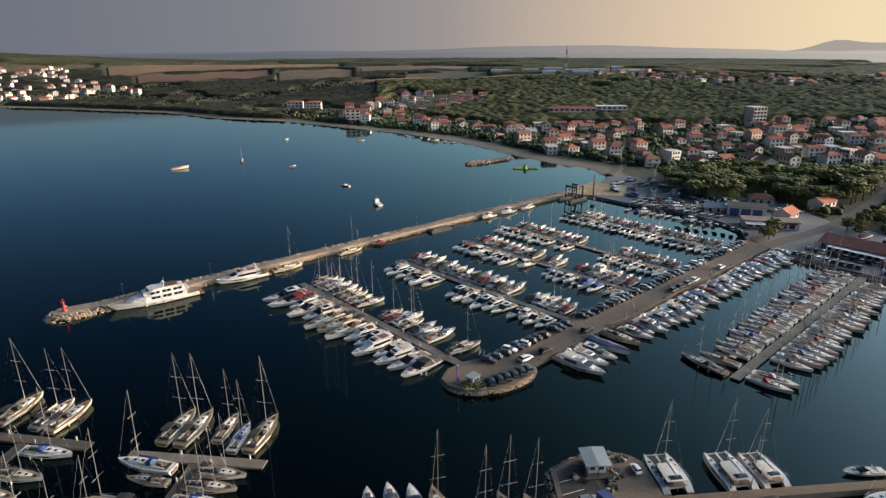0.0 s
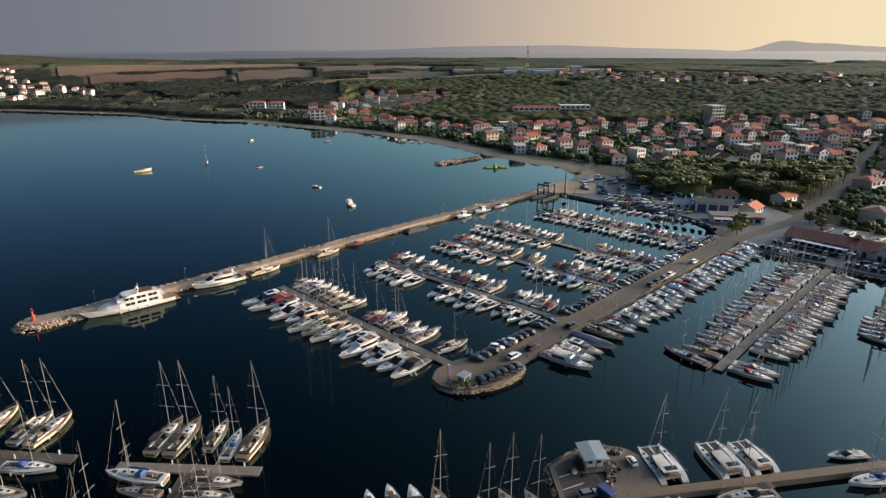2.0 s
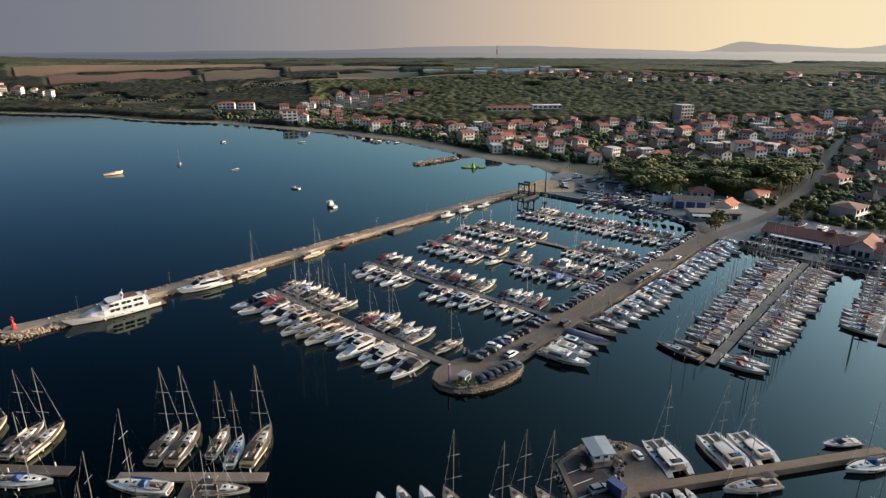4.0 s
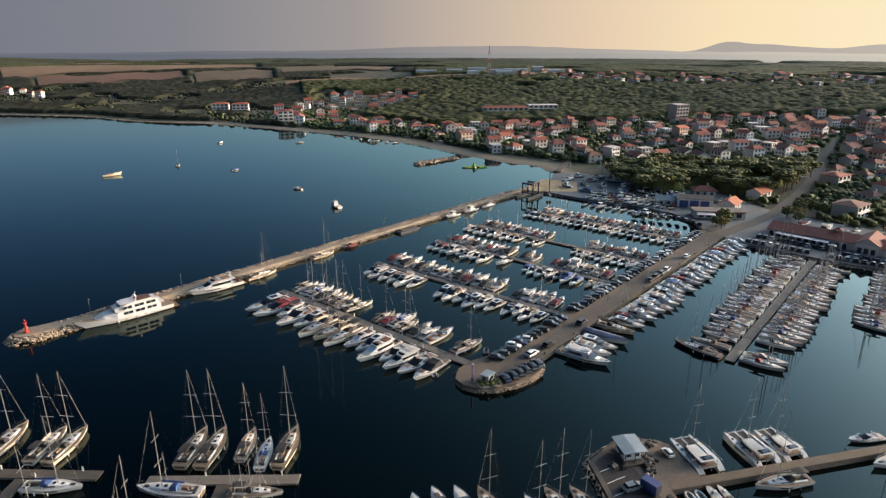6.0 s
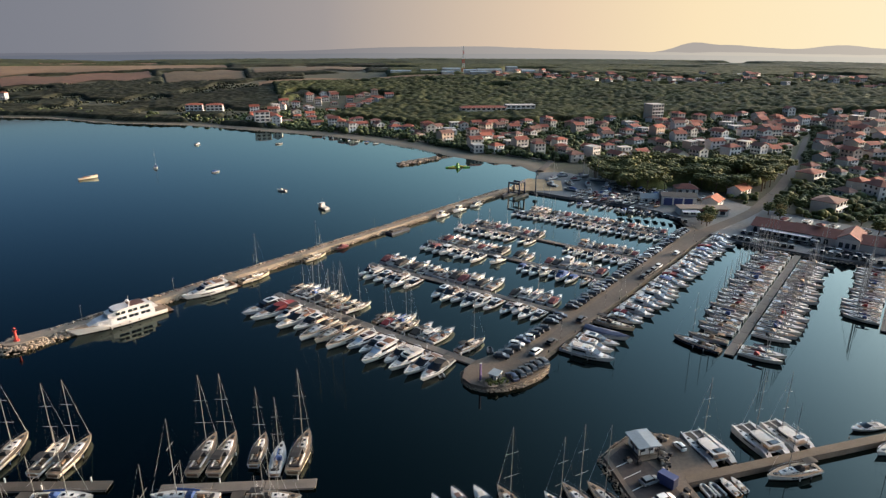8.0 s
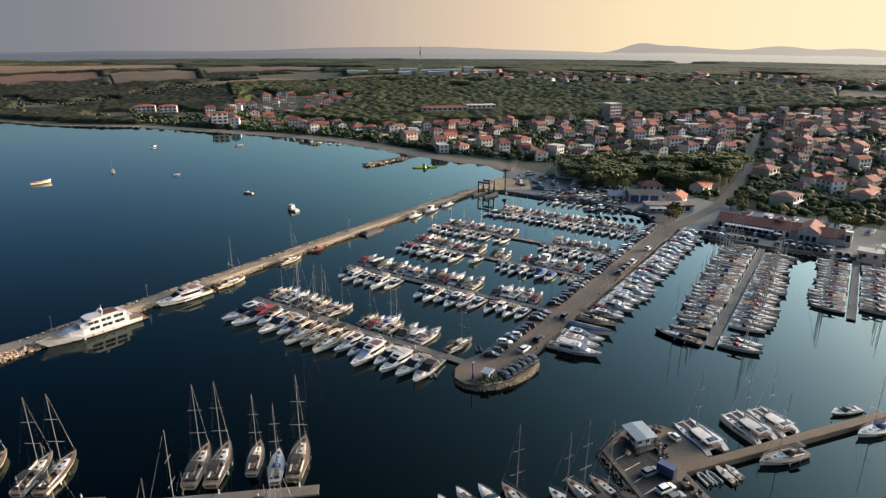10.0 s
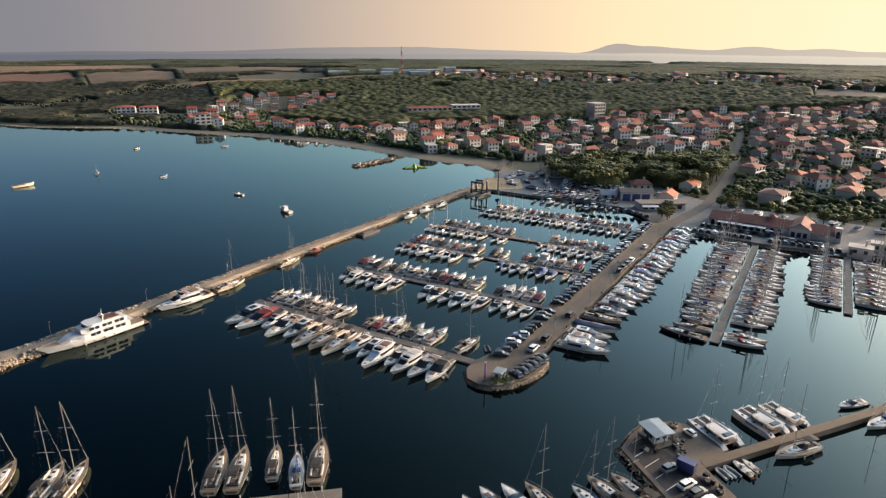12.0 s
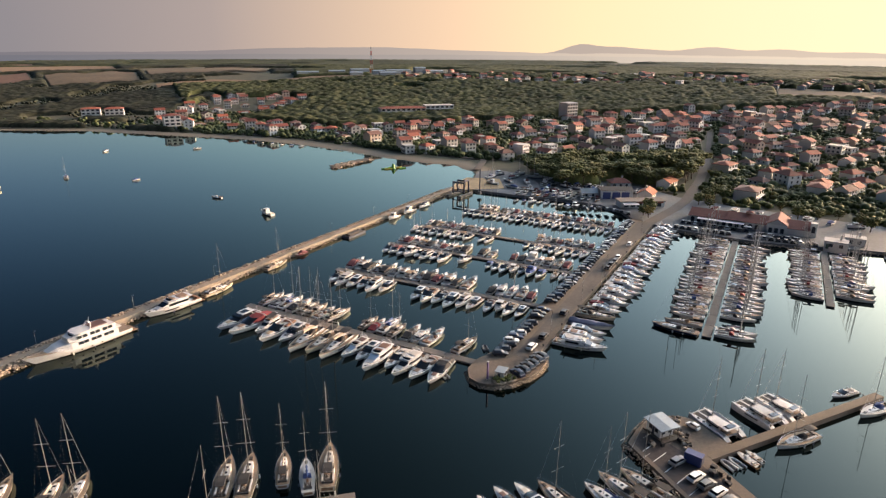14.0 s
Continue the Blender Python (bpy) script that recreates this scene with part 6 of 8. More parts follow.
def travel_lift():
    ob = thing("travel_lift", "dark blue steel boat hoist straddling the slipway", "boat hoist")
    for y in (-3.6, 3.6):
        for x in (-4.5, 4.5):
            leg = part("leg", box(B(), x, y, 1.0, 0.9, 0.9, 7.4, bevel=0.05), BLUEP, ob)
            part("wheel", tube(B(), (x, y - 0.35, 0.75), (x, y + 0.35, 0.75), 0.75, n=10), RUBBER, ob)
        part("side_beam", box(B(), 0, y, 7.6, 9.9, 0.9, 1.2, bevel=0.05), BLUEP, ob)
        part("lower_beam", box(B(), 0, y, 1.2, 9.0, 0.5, 0.6, bevel=0.05), BLUEP, ob)
    part("cross_beam", box(B(), 4.5, 0, 8.6, 0.9, 7.8, 1.2, bevel=0.05), BLUEP, ob)
    for x in (-2.2, 2.2):
        part("sling", skin(B(), [[(x - 0.15, y, z), (x + 0.15, y, z), (x + 0.15, y, z + 0.05), (x - 0.15, y, z + 0.05)] for y, z in ((-3.3, 7.6), (-2.2, 3.2), (0, 2.4), (2.2, 3.2), (3.3, 7.6))]), CV_BLACK, ob)
    return ob


travel_lift().matrix_basis = place(158.0, 92.5, QUAY, -88, 0.72)
structure("slipway_pier", slab(B(), uv_outline([(150, 89.5), (163, 89.5), (163, 88.0), (150, 88.0)]), -3, QUAY), CONC_D, "dark narrow hoist pier", "pier")
structure("slipway_pier_inner", slab(B(), uv_outline([(150, 96.6), (166, 96.6), (166, 95.2), (150, 95.2)]), -3, QUAY), CONC_D, "dark narrow hoist pier", "pier")


def jib_crane():
    ob = thing("jib_crane", "slim dark quayside crane with a folded jib", "crane")
    part("plinth", box(B(), 0, 0, 0, 2.0, 2.0, 1.4, top=0.8, bevel=0.05), CONC_D, ob)
    part("column", tube(B(), (0, 0, 1.4), (0, 0, 13.0), 0.3, 0.22, 8), BLUEP, ob)
    part("jib", tube(B(), (0, 0, 12.6), (1.0, 0.6, 4.2), 0.24, 0.16, 6), BLUEP, ob)
    part("hook_block", box(B(), 1.05, 0.65, 3.2, 0.4, 0.4, 0.7, bevel=0.05), RUBBER, ob)
    return ob


jib_crane().matrix_basis = place(160.5, 82.5, QUAY, 0)


def quay_hut():
    """Hut on the foreground quay, with a grey sheet roof and a veranda."""
    ob = thing("quay_hut", "white quay hut with a grey sheet roof and timber veranda", "hut")
    part("wall", box(B(), 0, 0.4, 0.3, 4.0, 5.4, 2.7), PLAST_W, ob)
    part("floor_deck", box(B(), 0, -0.4, 0, 5.2, 8.2, 0.3), PLANK, ob)
    rf = skin(B(), [[(-2.9, -3.9, 3.0), (2.9, -3.9, 3.0), (2.9, -3.9, 3.14), (0, -3.9, 3.34), (-2.9, -3.9, 3.14)], [(-2.9, 3.7, 3.3), (2.9, 3.7, 3.3), (2.9, 3.7, 3.44), (0, 3.7, 3.64), (-2.9, 3.7, 3.44)]])
    part("roof", rf, ROOF_M, ob, "grey sheet metal roof")
    for x in (-2.4, 0, 2.4):
        part("post", box(B(), x, -3.6, 0.3, 0.14, 0.14, 2.75), PLANK, ob)
    part("balustrade", box(B(), 0, -3.62, 0.75, 4.8, 0.06, 0.12), PLANK, ob)
    for x in (-1.0, 1.0):
        part("window", box(B(), x, -2.33, 1.2, 1.1, 0.06, 1.2), WINDOW, ob)
    for y in (-0.8, 1.6):
        part("window", box(B(), 2.03, y, 1.2, 0.06, 1.2, 1.2), WINDOW, ob)
        part("window", box(B(), -2.03, y, 1.2, 0.06, 1.2, 1.2), WINDOW, ob)
    part("door", box(B(), -2.03, 0.4, 0.3, 0.06, 0.9, 2.1), BLUEP, ob)
    return ob


quay_hut().matrix_basis = pose(28.8, 101.2, QUAY + 0.014, 0, 0, 4) @ Matrix.Diagonal((0.86, 0.73, 0.84, 1))


def container():
    ob = thing("container", "dark blue steel site container on the quay", "container")
    part("shell", box(B(), 0, 0, 0.1, 2.4, 4.6, 2.5, bevel=0.05), WOODB, ob)
    for x in (-1.0, 1.0):
        part("skid", box(B(), x, 0, 0, 0.15, 4.4, 0.1), RUBBER, ob)
    for i in range(8):
        part("rib", box(B(), 1.22, -2.0 + i * 0.57, 0.25, 0.05, 0.2, 2.2), BLUEP, ob)
    part("door", box(B(), 0, -2.32, 0.2, 2.1, 0.05, 2.2), BLUEP, ob)
    return ob


container().matrix_basis = pose(28.6, 91.0, QUAY + 0.014, 0, 0, 30) @ Matrix.Diagonal((0.75, 0.72, 0.85, 1))


def pallet_stack(seed):
    ob = thing("gear_pile", "pile of crates, ropes and boards on the quay", "gear", "quay gear")
    rnd = random.Random(seed)
    for i in range(6):
        w = rnd.uniform(0.5, 1.1)
        part(("crate", "board", "rope_coil")[i % 3], (box(B(), rnd.uniform(-1.3, 1.3), rnd.uniform(-1, 1), 0, w, w * 0.8, rnd.uniform(0.4, 0.9), turn=rnd.random(), bevel=0.03) if i % 3 != 2
             else tube(B(), (rnd.uniform(-1, 1), rnd.uniform(-1, 1), 0), (rnd.uniform(-1, 1) * 0.01, 0, 0.3), 0.5, 0.4, 9)), (PLANK, CV_BLACK, CV_BEIGE)[i % 3], ob)
    return ob


for i, (x, y) in enumerate(((33.2, 104.4), (34.8, 103.9), (32.4, 99.6), (30.8, 96.6), (29.8, 94.4), (30.6, 87.0), (31.6, 98.0), (25.2, 98.4), (30.2, 84.6))):
    pallet_stack(i).matrix_basis = pose(x, y, QUAY, 0, 0, 50 * i)


def bollard():
    ob = thing("bollard", "cast iron mooring bollard on the quay edge", "bollard", "bollards")
    part("stem", tube(B(), (0, 0, 0), (0, 0, 0.45), 0.16, 0.12, 8), RUBBER, ob)
    part("cap", tube(B(), (0, 0, 0.45), (0, 0, 0.6), 0.24, 0.2, 8), RUBBER, ob)
    return ob


KINDS["bollard"] = bollard
for i in range(5):
    berth("bollard", pose(42.5 + 10 * i, 94.6 + 0.8 * i, QUAY + 0.03), 0.8)
for u in range(16, 150, 15):
    berth("bollard", place(u, -14.3 + 0.0375 * (u - 13), QUAY))


def aqua_park():
    ob = thing("floating_playground", "green and yellow inflatable playground afloat off the beach", "inflatable")
    rnd = random.Random(4)
    for i in range(9):
        a = rnd.uniform(0, 6.28)
        x, y = 7 * math.cos(a) * rnd.uniform(0.3, 1), 3.6 * math.sin(a) * rnd.uniform(0.3, 1)
        part("mat", tube(B(), (x - 2.2, y - rnd.uniform(-1, 1), 0.25), (x + 2.2, y + rnd.uniform(-1, 1), 0.25), 0.5, n=8), (GREENP, GREENP, YELLP)[i % 3], ob)
    part("tower", tube(B(), (0, 0, 0.1), (0, 0, 3.2), 1.6, 0.5, 8), GREENP, ob)
    part("slide", skin(B(), [[(x, -0.6, z), (x, 0.6, z), (x, 0.6, z + 0.3), (x, -0.6, z + 0.3)] for x, z in ((0.2, 2.6), (1.8, 1.2), (3.6, 0.2))]), YELLP, ob)
    return ob


aqua_park().matrix_basis = pose(52.5, 396.5, 0, 0, 0, 10)


# ---- cars ----
def car(kind="hatch", paint=None, label="parked car with glossy metallic paint"):
    """Body with glasshouse, roof and wheels."""
    L, Wd = (4.3, 1.78) if kind != "van" else (4.9, 1.95)
    top = {"hatch": 1.46, "estate": 1.5, "van": 1.95}[kind]
    prof = [(-L / 2, 0.45, 0.8), (-L / 2 + 0.12, 0.28, 0.95), (-L * 0.2, 0.25, 0.97), (L * 0.18, 0.25, 0.95), (L * 0.42, 0.28, 0.76), (L / 2, 0.42, 0.62)]
    if kind == "van":
        prof = [(-L / 2, 0.4, 1.2), (-L / 2 + 0.1, 0.3, 1.25), (L * 0.15, 0.3, 1.25), (L * 0.3, 0.3, 1.1), (L * 0.46, 0.32, 0.9), (L / 2, 0.45, 0.7)]
    rings = []
    for x, z0, z1 in prof:
        w = Wd / 2 * (0.88 if abs(x) > L * 0.48 else 1.0)
        rings.append([(x, w * 0.95, z0), (x, w, (z0 + z1) / 2), (x, w * 0.92, z1), (x, -w * 0.92, z1), (x, -w, (z0 + z1) / 2), (x, -w * 0.95, z0)])
    w = Wd / 2
    back = -L * 0.46 if kind != "hatch" else -L * 0.42
    body = skin(B(), rings)
    skin(body, [[(x, a, z0), (x, b, z1), (x, -b, z1), (x, -a, z0)] for x, a, b, z0, z1 in ((back + 0.28, w * 0.74, w * 0.66, top - 0.07, top - 0.02), (0, w * 0.76, w * 0.68, top - 0.04, top), (L * 0.08, w * 0.74, w * 0.66, top - 0.07, top - 0.03))])
    ob = part("car" if kind != "van" else "van", body, paint or CARP, None, "", True)
    tagged(ob, label, "car" if kind != "van" else "van", "parked cars")
    zb = prof[2][2] - 0.03
    st = [(back, w * 0.88, w * 0.84, zb, zb + 0.05), (back + 0.35, w * 0.9, w * 0.72, zb, top - 0.06), (0.05 * L, w * 0.9, w * 0.72, zb, top - 0.03), (L * 0.24, w * 0.88, w * 0.82, zb - 0.02, zb + 0.03)]
    part("glasshouse", cabin(st), GLASS, ob)
    for x in (-L * 0.3, L * 0.31):
        for sg in (1, -1):
            part("wheel", tube(B(), (x, sg * (w - 0.2), 0.31), (x, sg * (w + 0.02), 0.31), 0.31, n=10), RUBBER, ob)
    return ob


KINDS.update({"car": lambda: car(), "estate": lambda: car("estate"), "van": lambda: car("van", CARW, "white delivery van parked on the quay"), "car_white": lambda: car("hatch", CARW, "white hatchback car parked on the mole")})
rc = random.Random(21)


def park(u, v, heading, kind=None, z=QUAY):
    berth(kind or rc.choice(("car", "car", "estate", "car", "car", "estate", "car", "car_white")), place(u, v, z + 0.013, heading + rc.uniform(-2, 2)), rc.uniform(0.96, 1.06))


u = 5.5
while u < 150:
    if not (28 < u < 30 or 39 < u < 45 or 74 < u < 77 or 101 < u < 104.5):
        park(u, -6.3 + 0.045 * (u - 8) + rc.uniform(-0.25, 0.25), 118 + rc.choice((0, 180)))
    u += rc.choice((2.45, 2.5, 2.6, 2.6, 2.9))
for i in range(6):
    park(-1.4 + 2.25 * i, -14.7 - 0.42 * i + 0.03 * i * i, 66, ("car", "estate")[i % 2])
for u, v, k in ((13.4, -12.0, "car_white"), (20.7, -12.2, "car"), (38.9, -11.3, "estate"), (84, -10.4, "car"), (88.5, -10.3, "estate"), (93, -10.2, "car"), (97.5, -10, "car_white"), (116, -9.2, "car_white")):
    park(u, v, 2, k)
for i in range(9):
    a = radians(-35 + 21 * i)
    park(157.5 + 5.5 * math.cos(a) + 0.6 * i, 4.5 + 3.6 * i, 20 + 4 * i)
for i in range(21):
    v = -19.5 - 2.65 * i
    if i not in (9, 10):
        park(151.8 + 0.055 * (-v - 18), v, 6)
for i in range(11):
    park(161.5, -20.5 - 2.6 * i, 4)
for i in range(5):
    park(158.5, -52 - 3.2 * i, 92)
for x, y, a, k in ((25.6, 91.9, 14, "car"), (25.8, 87.0, 14, "car_white"), (26.2, 84.6, 12, "car"), (26.6, 82.2, 14, "car_white"), (26.8, 79.8, 12, "estate"), (27.0, 77.2, 14, "car"), (36.6, 100.6, 100, "van")):
    berth(k, pose(x, y, QUAY + 0.013, 0, 0, a), 0.62 if k == "van" else 0.94)


# ---- boats ashore and small craft in the inner basin ----
for i in range(12):
    t = i / 11
    k = ("day", "day_blue", "pilot", "day", "cl_open", "day")[i % 6]
    berth(k, pose(92 + 31 * t ** 0.9 - 3.0, 298 - 27 * t - 3.5, 0, 0, 0, 222 + 6 * math.sin(i * 2)), 0.95)
ASHORE = ((98, 345, 30, "sl_white"), (106, 352, 200, "pilot"), (111, 341, 15, "cl_brown"), (117, 348, 10, "sl_white"), (123, 337, 160, "sl_black"), (128, 330, 20, "cl_open"), (103, 333, 100, "cl_open"), (112, 327, 75, "sl_red"),
          (121, 322, 40, "pilot"), (92, 330, 120, "pilot"), (98, 318, 130, "cl_blue"), (133, 318, 200, "day"), (137, 313, 30, "day_blue"), (141, 308, 25, "day"), (127, 310, 130, "day"), (118, 312, 60, "day_blue"),
          (108, 315, 70, "day"), (131, 303, 150, "day"), (138, 299, 30, "day_blue"), (145, 301, 120, "day"), (105, 308, 140, "day"), (124, 300, 50, "day"), (115, 302, 130, "day_red"), (133, 293, 80, "day"), (150, 296, 40, "day"))
for x, y, a, k in ASHORE:
    s = 0.9 if k[:2] != "da" else 1.05
    berth(k, pose(x, y, QUAY + 0.4 * s, 0, 0, a), s)
for x, y, a, k in ((176, 236, 30, "fly_lite"), (183, 229, 10, "cl_open"), (190, 222, 170, "cl_open"), (196, 213, 15, "fly_lite"), (203, 207, 20, "cl_blue"), (207, 199, 160, "pilot"), (172, 244, 20, "cl_brown")):
    berth(k, pose(x, y, QUAY + 0.36, 0, 0, a), 0.9)
for i in range(36):  # small craft crowded along the edge of the yard
    t, row = (i % 12) / 11, i // 12
    berth(("day", "day_blue", "day", "cl_open", "day_red", "day", "pilot", "day_brown")[(i * 5 + row) % 8], pose(95 + 31 * t + 3.2 * row + rc.uniform(-0.8, 0.8), 303.5 - 27 * t + 4.6 * row + rc.uniform(-0.8, 0.8), QUAY + 0.36, 0, 0, 222 + rc.uniform(-14, 14)), 0.85)
for i in range(24):
    x, y = 118 + 2.1 * i + rc.uniform(-1, 1), 318 - 1.7 * i + rc.uniform(-6, 10)
    if inside(YARD_PTS, x, y) and (y < 300 or x < 148):
        berth(rc.choice(("car", "car_white", "estate")), pose(x, y, QUAY + 0.013, 0, 0, rc.choice((40, 130)) + rc.uniform(-5, 5)), 1.0)


# ---- buildings ----
def gable_roof(bm, w, d, z, rise, eave=0.5, thick=0.18):
    """Pitched roof with its ridge along x."""
    a, b = w / 2 + eave, d / 2 + eave
    rings = []
    for x in (-a, a):
        drop = rise * eave / (d / 2)
        rings.append([(x, -b, z - drop), (x, 0, z + rise), (x, b, z - drop), (x, b, z - drop + thick), (x, 0, z + rise + thick), (x, -b, z - drop + thick)])
    return skin(bm, rings)


def hip_roof(bm, w, d, z, rise, eave=0.55, thick=0.18):
    a, b = w / 2 + eave, d / 2 + eave
    r = max(0.3, a - b * 0.9)
    base = [(-a, -b), (a, -b), (a, b), (-a, b)]
    lo = [bm.verts.new((x, y, z - 0.12)) for x, y in base]
    hi = [bm.verts.new((x, y, z - 0.12 + thick)) for x, y in base]
    r0, r1 = bm.verts.new((-r, 0, z + rise)), bm.verts.new((r, 0, z + rise))
    bm.faces.new(lo[::-1])
    for i in range(4):
        bm.faces.new((lo[i], lo[(i + 1) % 4], hi[(i + 1) % 4], hi[i]))
    bm.faces.new((hi[0], hi[1], r1, r0))
    bm.faces.new((hi[2], hi[3], r0, r1))
    bm.faces.new((hi[1], hi[2], r1))
    bm.faces.new((hi[3], hi[0], r0))
    return bm


def walls(w, d, h, rise=0.0):
    """Outer walls with gables where rise is given."""
    bm = box(B(), 0, 0, -1.5, w, d, h + 1.5)
    if rise:
        for x in (-w / 2 + 0.15, w / 2 - 0.15):
            skin(bm, [[(x - 0.15, -d / 2, h), (x - 0.15, d / 2, h), (x - 0.15, 0, h + rise)], [(x + 0.15, -d / 2, h), (x + 0.15, d / 2, h), (x + 0.15, 0, h + rise)]])
    return bm


def window_part(ob, x, y, z, w, h, face, rich):
    """A dark pane in a pale frame; face 0 looks to -y, 1 to +x."""
    t = 0.1
    pane = box(B(), x, y, z, w if face == 0 else t, t if face == 0 else w, h)
    p = part("window", pane, WINDOW, ob)
    if rich:
        sill = box(B(), x + (0.08 if face else 0), y - (0 if face else 0.08), z - 0.1, (w + 0.3) if face == 0 else 0.25, 0.25 if face == 0 else (w + 0.3), 0.1)
        part("sill", sill, PLAST_W, p)
    return p


def house(w=10.0, d=9.0, floors=2, roof="hip", seed=0, rich=True, wall=None, tile=None, balcony=True, label="plastered house with a clay tile roof"):
    rnd = random.Random(seed)
    h = 2.75 * floors + 0.1
    rise = d * 0.27
    ob = thing("house", label, "house", "town houses")
    part("wall", walls(w, d, h, rise if roof == "gable" else 0), wall or PLAST, ob)
    part("roof", gable_roof(B(), w, d, h, rise) if roof == "gable" else hip_roof(B(), w, d, h, rise) if roof == "hip" else box(B(), 0, 0, h, w + 0.4, d + 0.4, 0.35), tile or ROOF if roof != "flat" else PLAST_G, ob)
    n = 3 if w > 9 else 2
    for f in range(floors):
        z = 0.9 + 2.75 * f
        if rich:
            for i in range(n):
                window_part(ob, (i - (n - 1) / 2) * w / (n + 0.3), -d / 2 - 0.02, z, 1.3, 1.35, 0, False)
            for i in range(2):
                window_part(ob, w / 2 + 0.02, (i - 0.5) * d * 0.45, z, 1.2, 1.35, 1, False)
        else:
            window_part(ob, -w * 0.2, -d / 2 - 0.02, z, 1.5, 1.3, 0, False)
            window_part(ob, w * 0.24, -d / 2 - 0.02, z, 1.5, 1.3, 0, False)
    if balcony and floors > 1:
        bm = box(B(), 0, -d / 2 - 0.75, 2.95, w * 0.62, 1.5, 0.18)
        box(bm, 0, -d / 2 - 1.45, 3.13, w * 0.62, 0.1, 0.9)
        part("balcony", bm, PLAST_W, ob)
    if rich:
        part("chimney", box(B(), w * 0.18, d * 0.12, h + rise * 0.3, 0.7, 0.7, rise * 0.7 + 0.9), PLAST_W, ob)
        part("door", box(B(), -w * 0.36, -d / 2 - 0.03, 0, 1.0, 0.1, 2.1), SHUT, ob)
    return ob


def boathouse():
    ob = thing("boathouse", "white boathouse with three tall blue doors and a grey brown roof", "building")
    part("wall", walls(19, 10, 5.0, 0), PLAST_W, ob)
    part("roof", gable_roof(B(), 19, 10, 5.0, 1.4, 0.5), ROOF_G, ob)
    for i in range(3):
        part("door", box(B(), -6.0 + 5.6 * i, -5.05, 0, 4.6, 0.12, 4.0), WOODB, ob, "tall blue sliding door")
    for i in range(2):
        window_part(ob, 9.52, -2.2 + 4.4 * i, 1.6, 1.2, 1.2, 1, False)
    return ob


boathouse().matrix_basis = pose(140.5, 282.5, QUAY, 0, 0, -20) @ Matrix.Diagonal((0.86, 0.86, 0.86, 1))


def low_block():
    ob = thing("chandlery", "low flat roofed shop with a red brown fascia and white awning", "building")
    part("wall", walls(24, 8, 3.4, 0), PLAST_W, ob)
    part("roof", box(B(), 0, 0, 3.4, 25, 9.2, 0.3, bevel=0.05), ROOF_G, ob)
    part("fascia", box(B(), 3.5, -4.75, 2.6, 15, 0.12, 0.8), BRICK, ob)
    part("awning", skin(B(), [[(-11.5, -4.1, 3.1), (-3, -4.1, 3.1), (-3, -4.1, 3.2), (-11.5, -4.1, 3.2)], [(-11.5, -7.2, 2.4), (-3, -7.2, 2.4), (-3, -7.2, 2.5), (-11.5, -7.2, 2.5)]]), CV_WHITE, ob)
    for i in range(6):
        window_part(ob, -9 + 3.6 * i, -4.03, 0.5, 2.4, 1.9, 0, False)
    return ob


low_block().matrix_basis = pose(141.5, 262.5, QUAY, 0, 0, -14) @ Matrix.Diagonal((0.92, 0.92, 0.9, 1))
house(10, 7.5, 1, "gable", 3, True, PLAST_W, ROOF_O, False, "white gabled house with a bright orange tile roof").matrix_basis = pose(156, 276.5, QUAY, 0, 0, 42)
house(11, 8, 1, "hip", 4, True, PLAST, ROOF_D, False, "low beige house with a brown hipped roof").matrix_basis = pose(157, 303, 1.3, 0, 0, -18)
house(11, 7.5, 1, "gable", 5, True, None, ROOF_O, False, "beige house with an orange gabled roof by the pines").matrix_basis = pose(182, 293.5, 2.0, 0, 0, 30)
house(8, 6, 1, "gable", 6, True, PLAST_W, ROOF_M, False, "small white shed with a grey roof").matrix_basis = pose(127.5, 287, QUAY, 0, 0, -18)


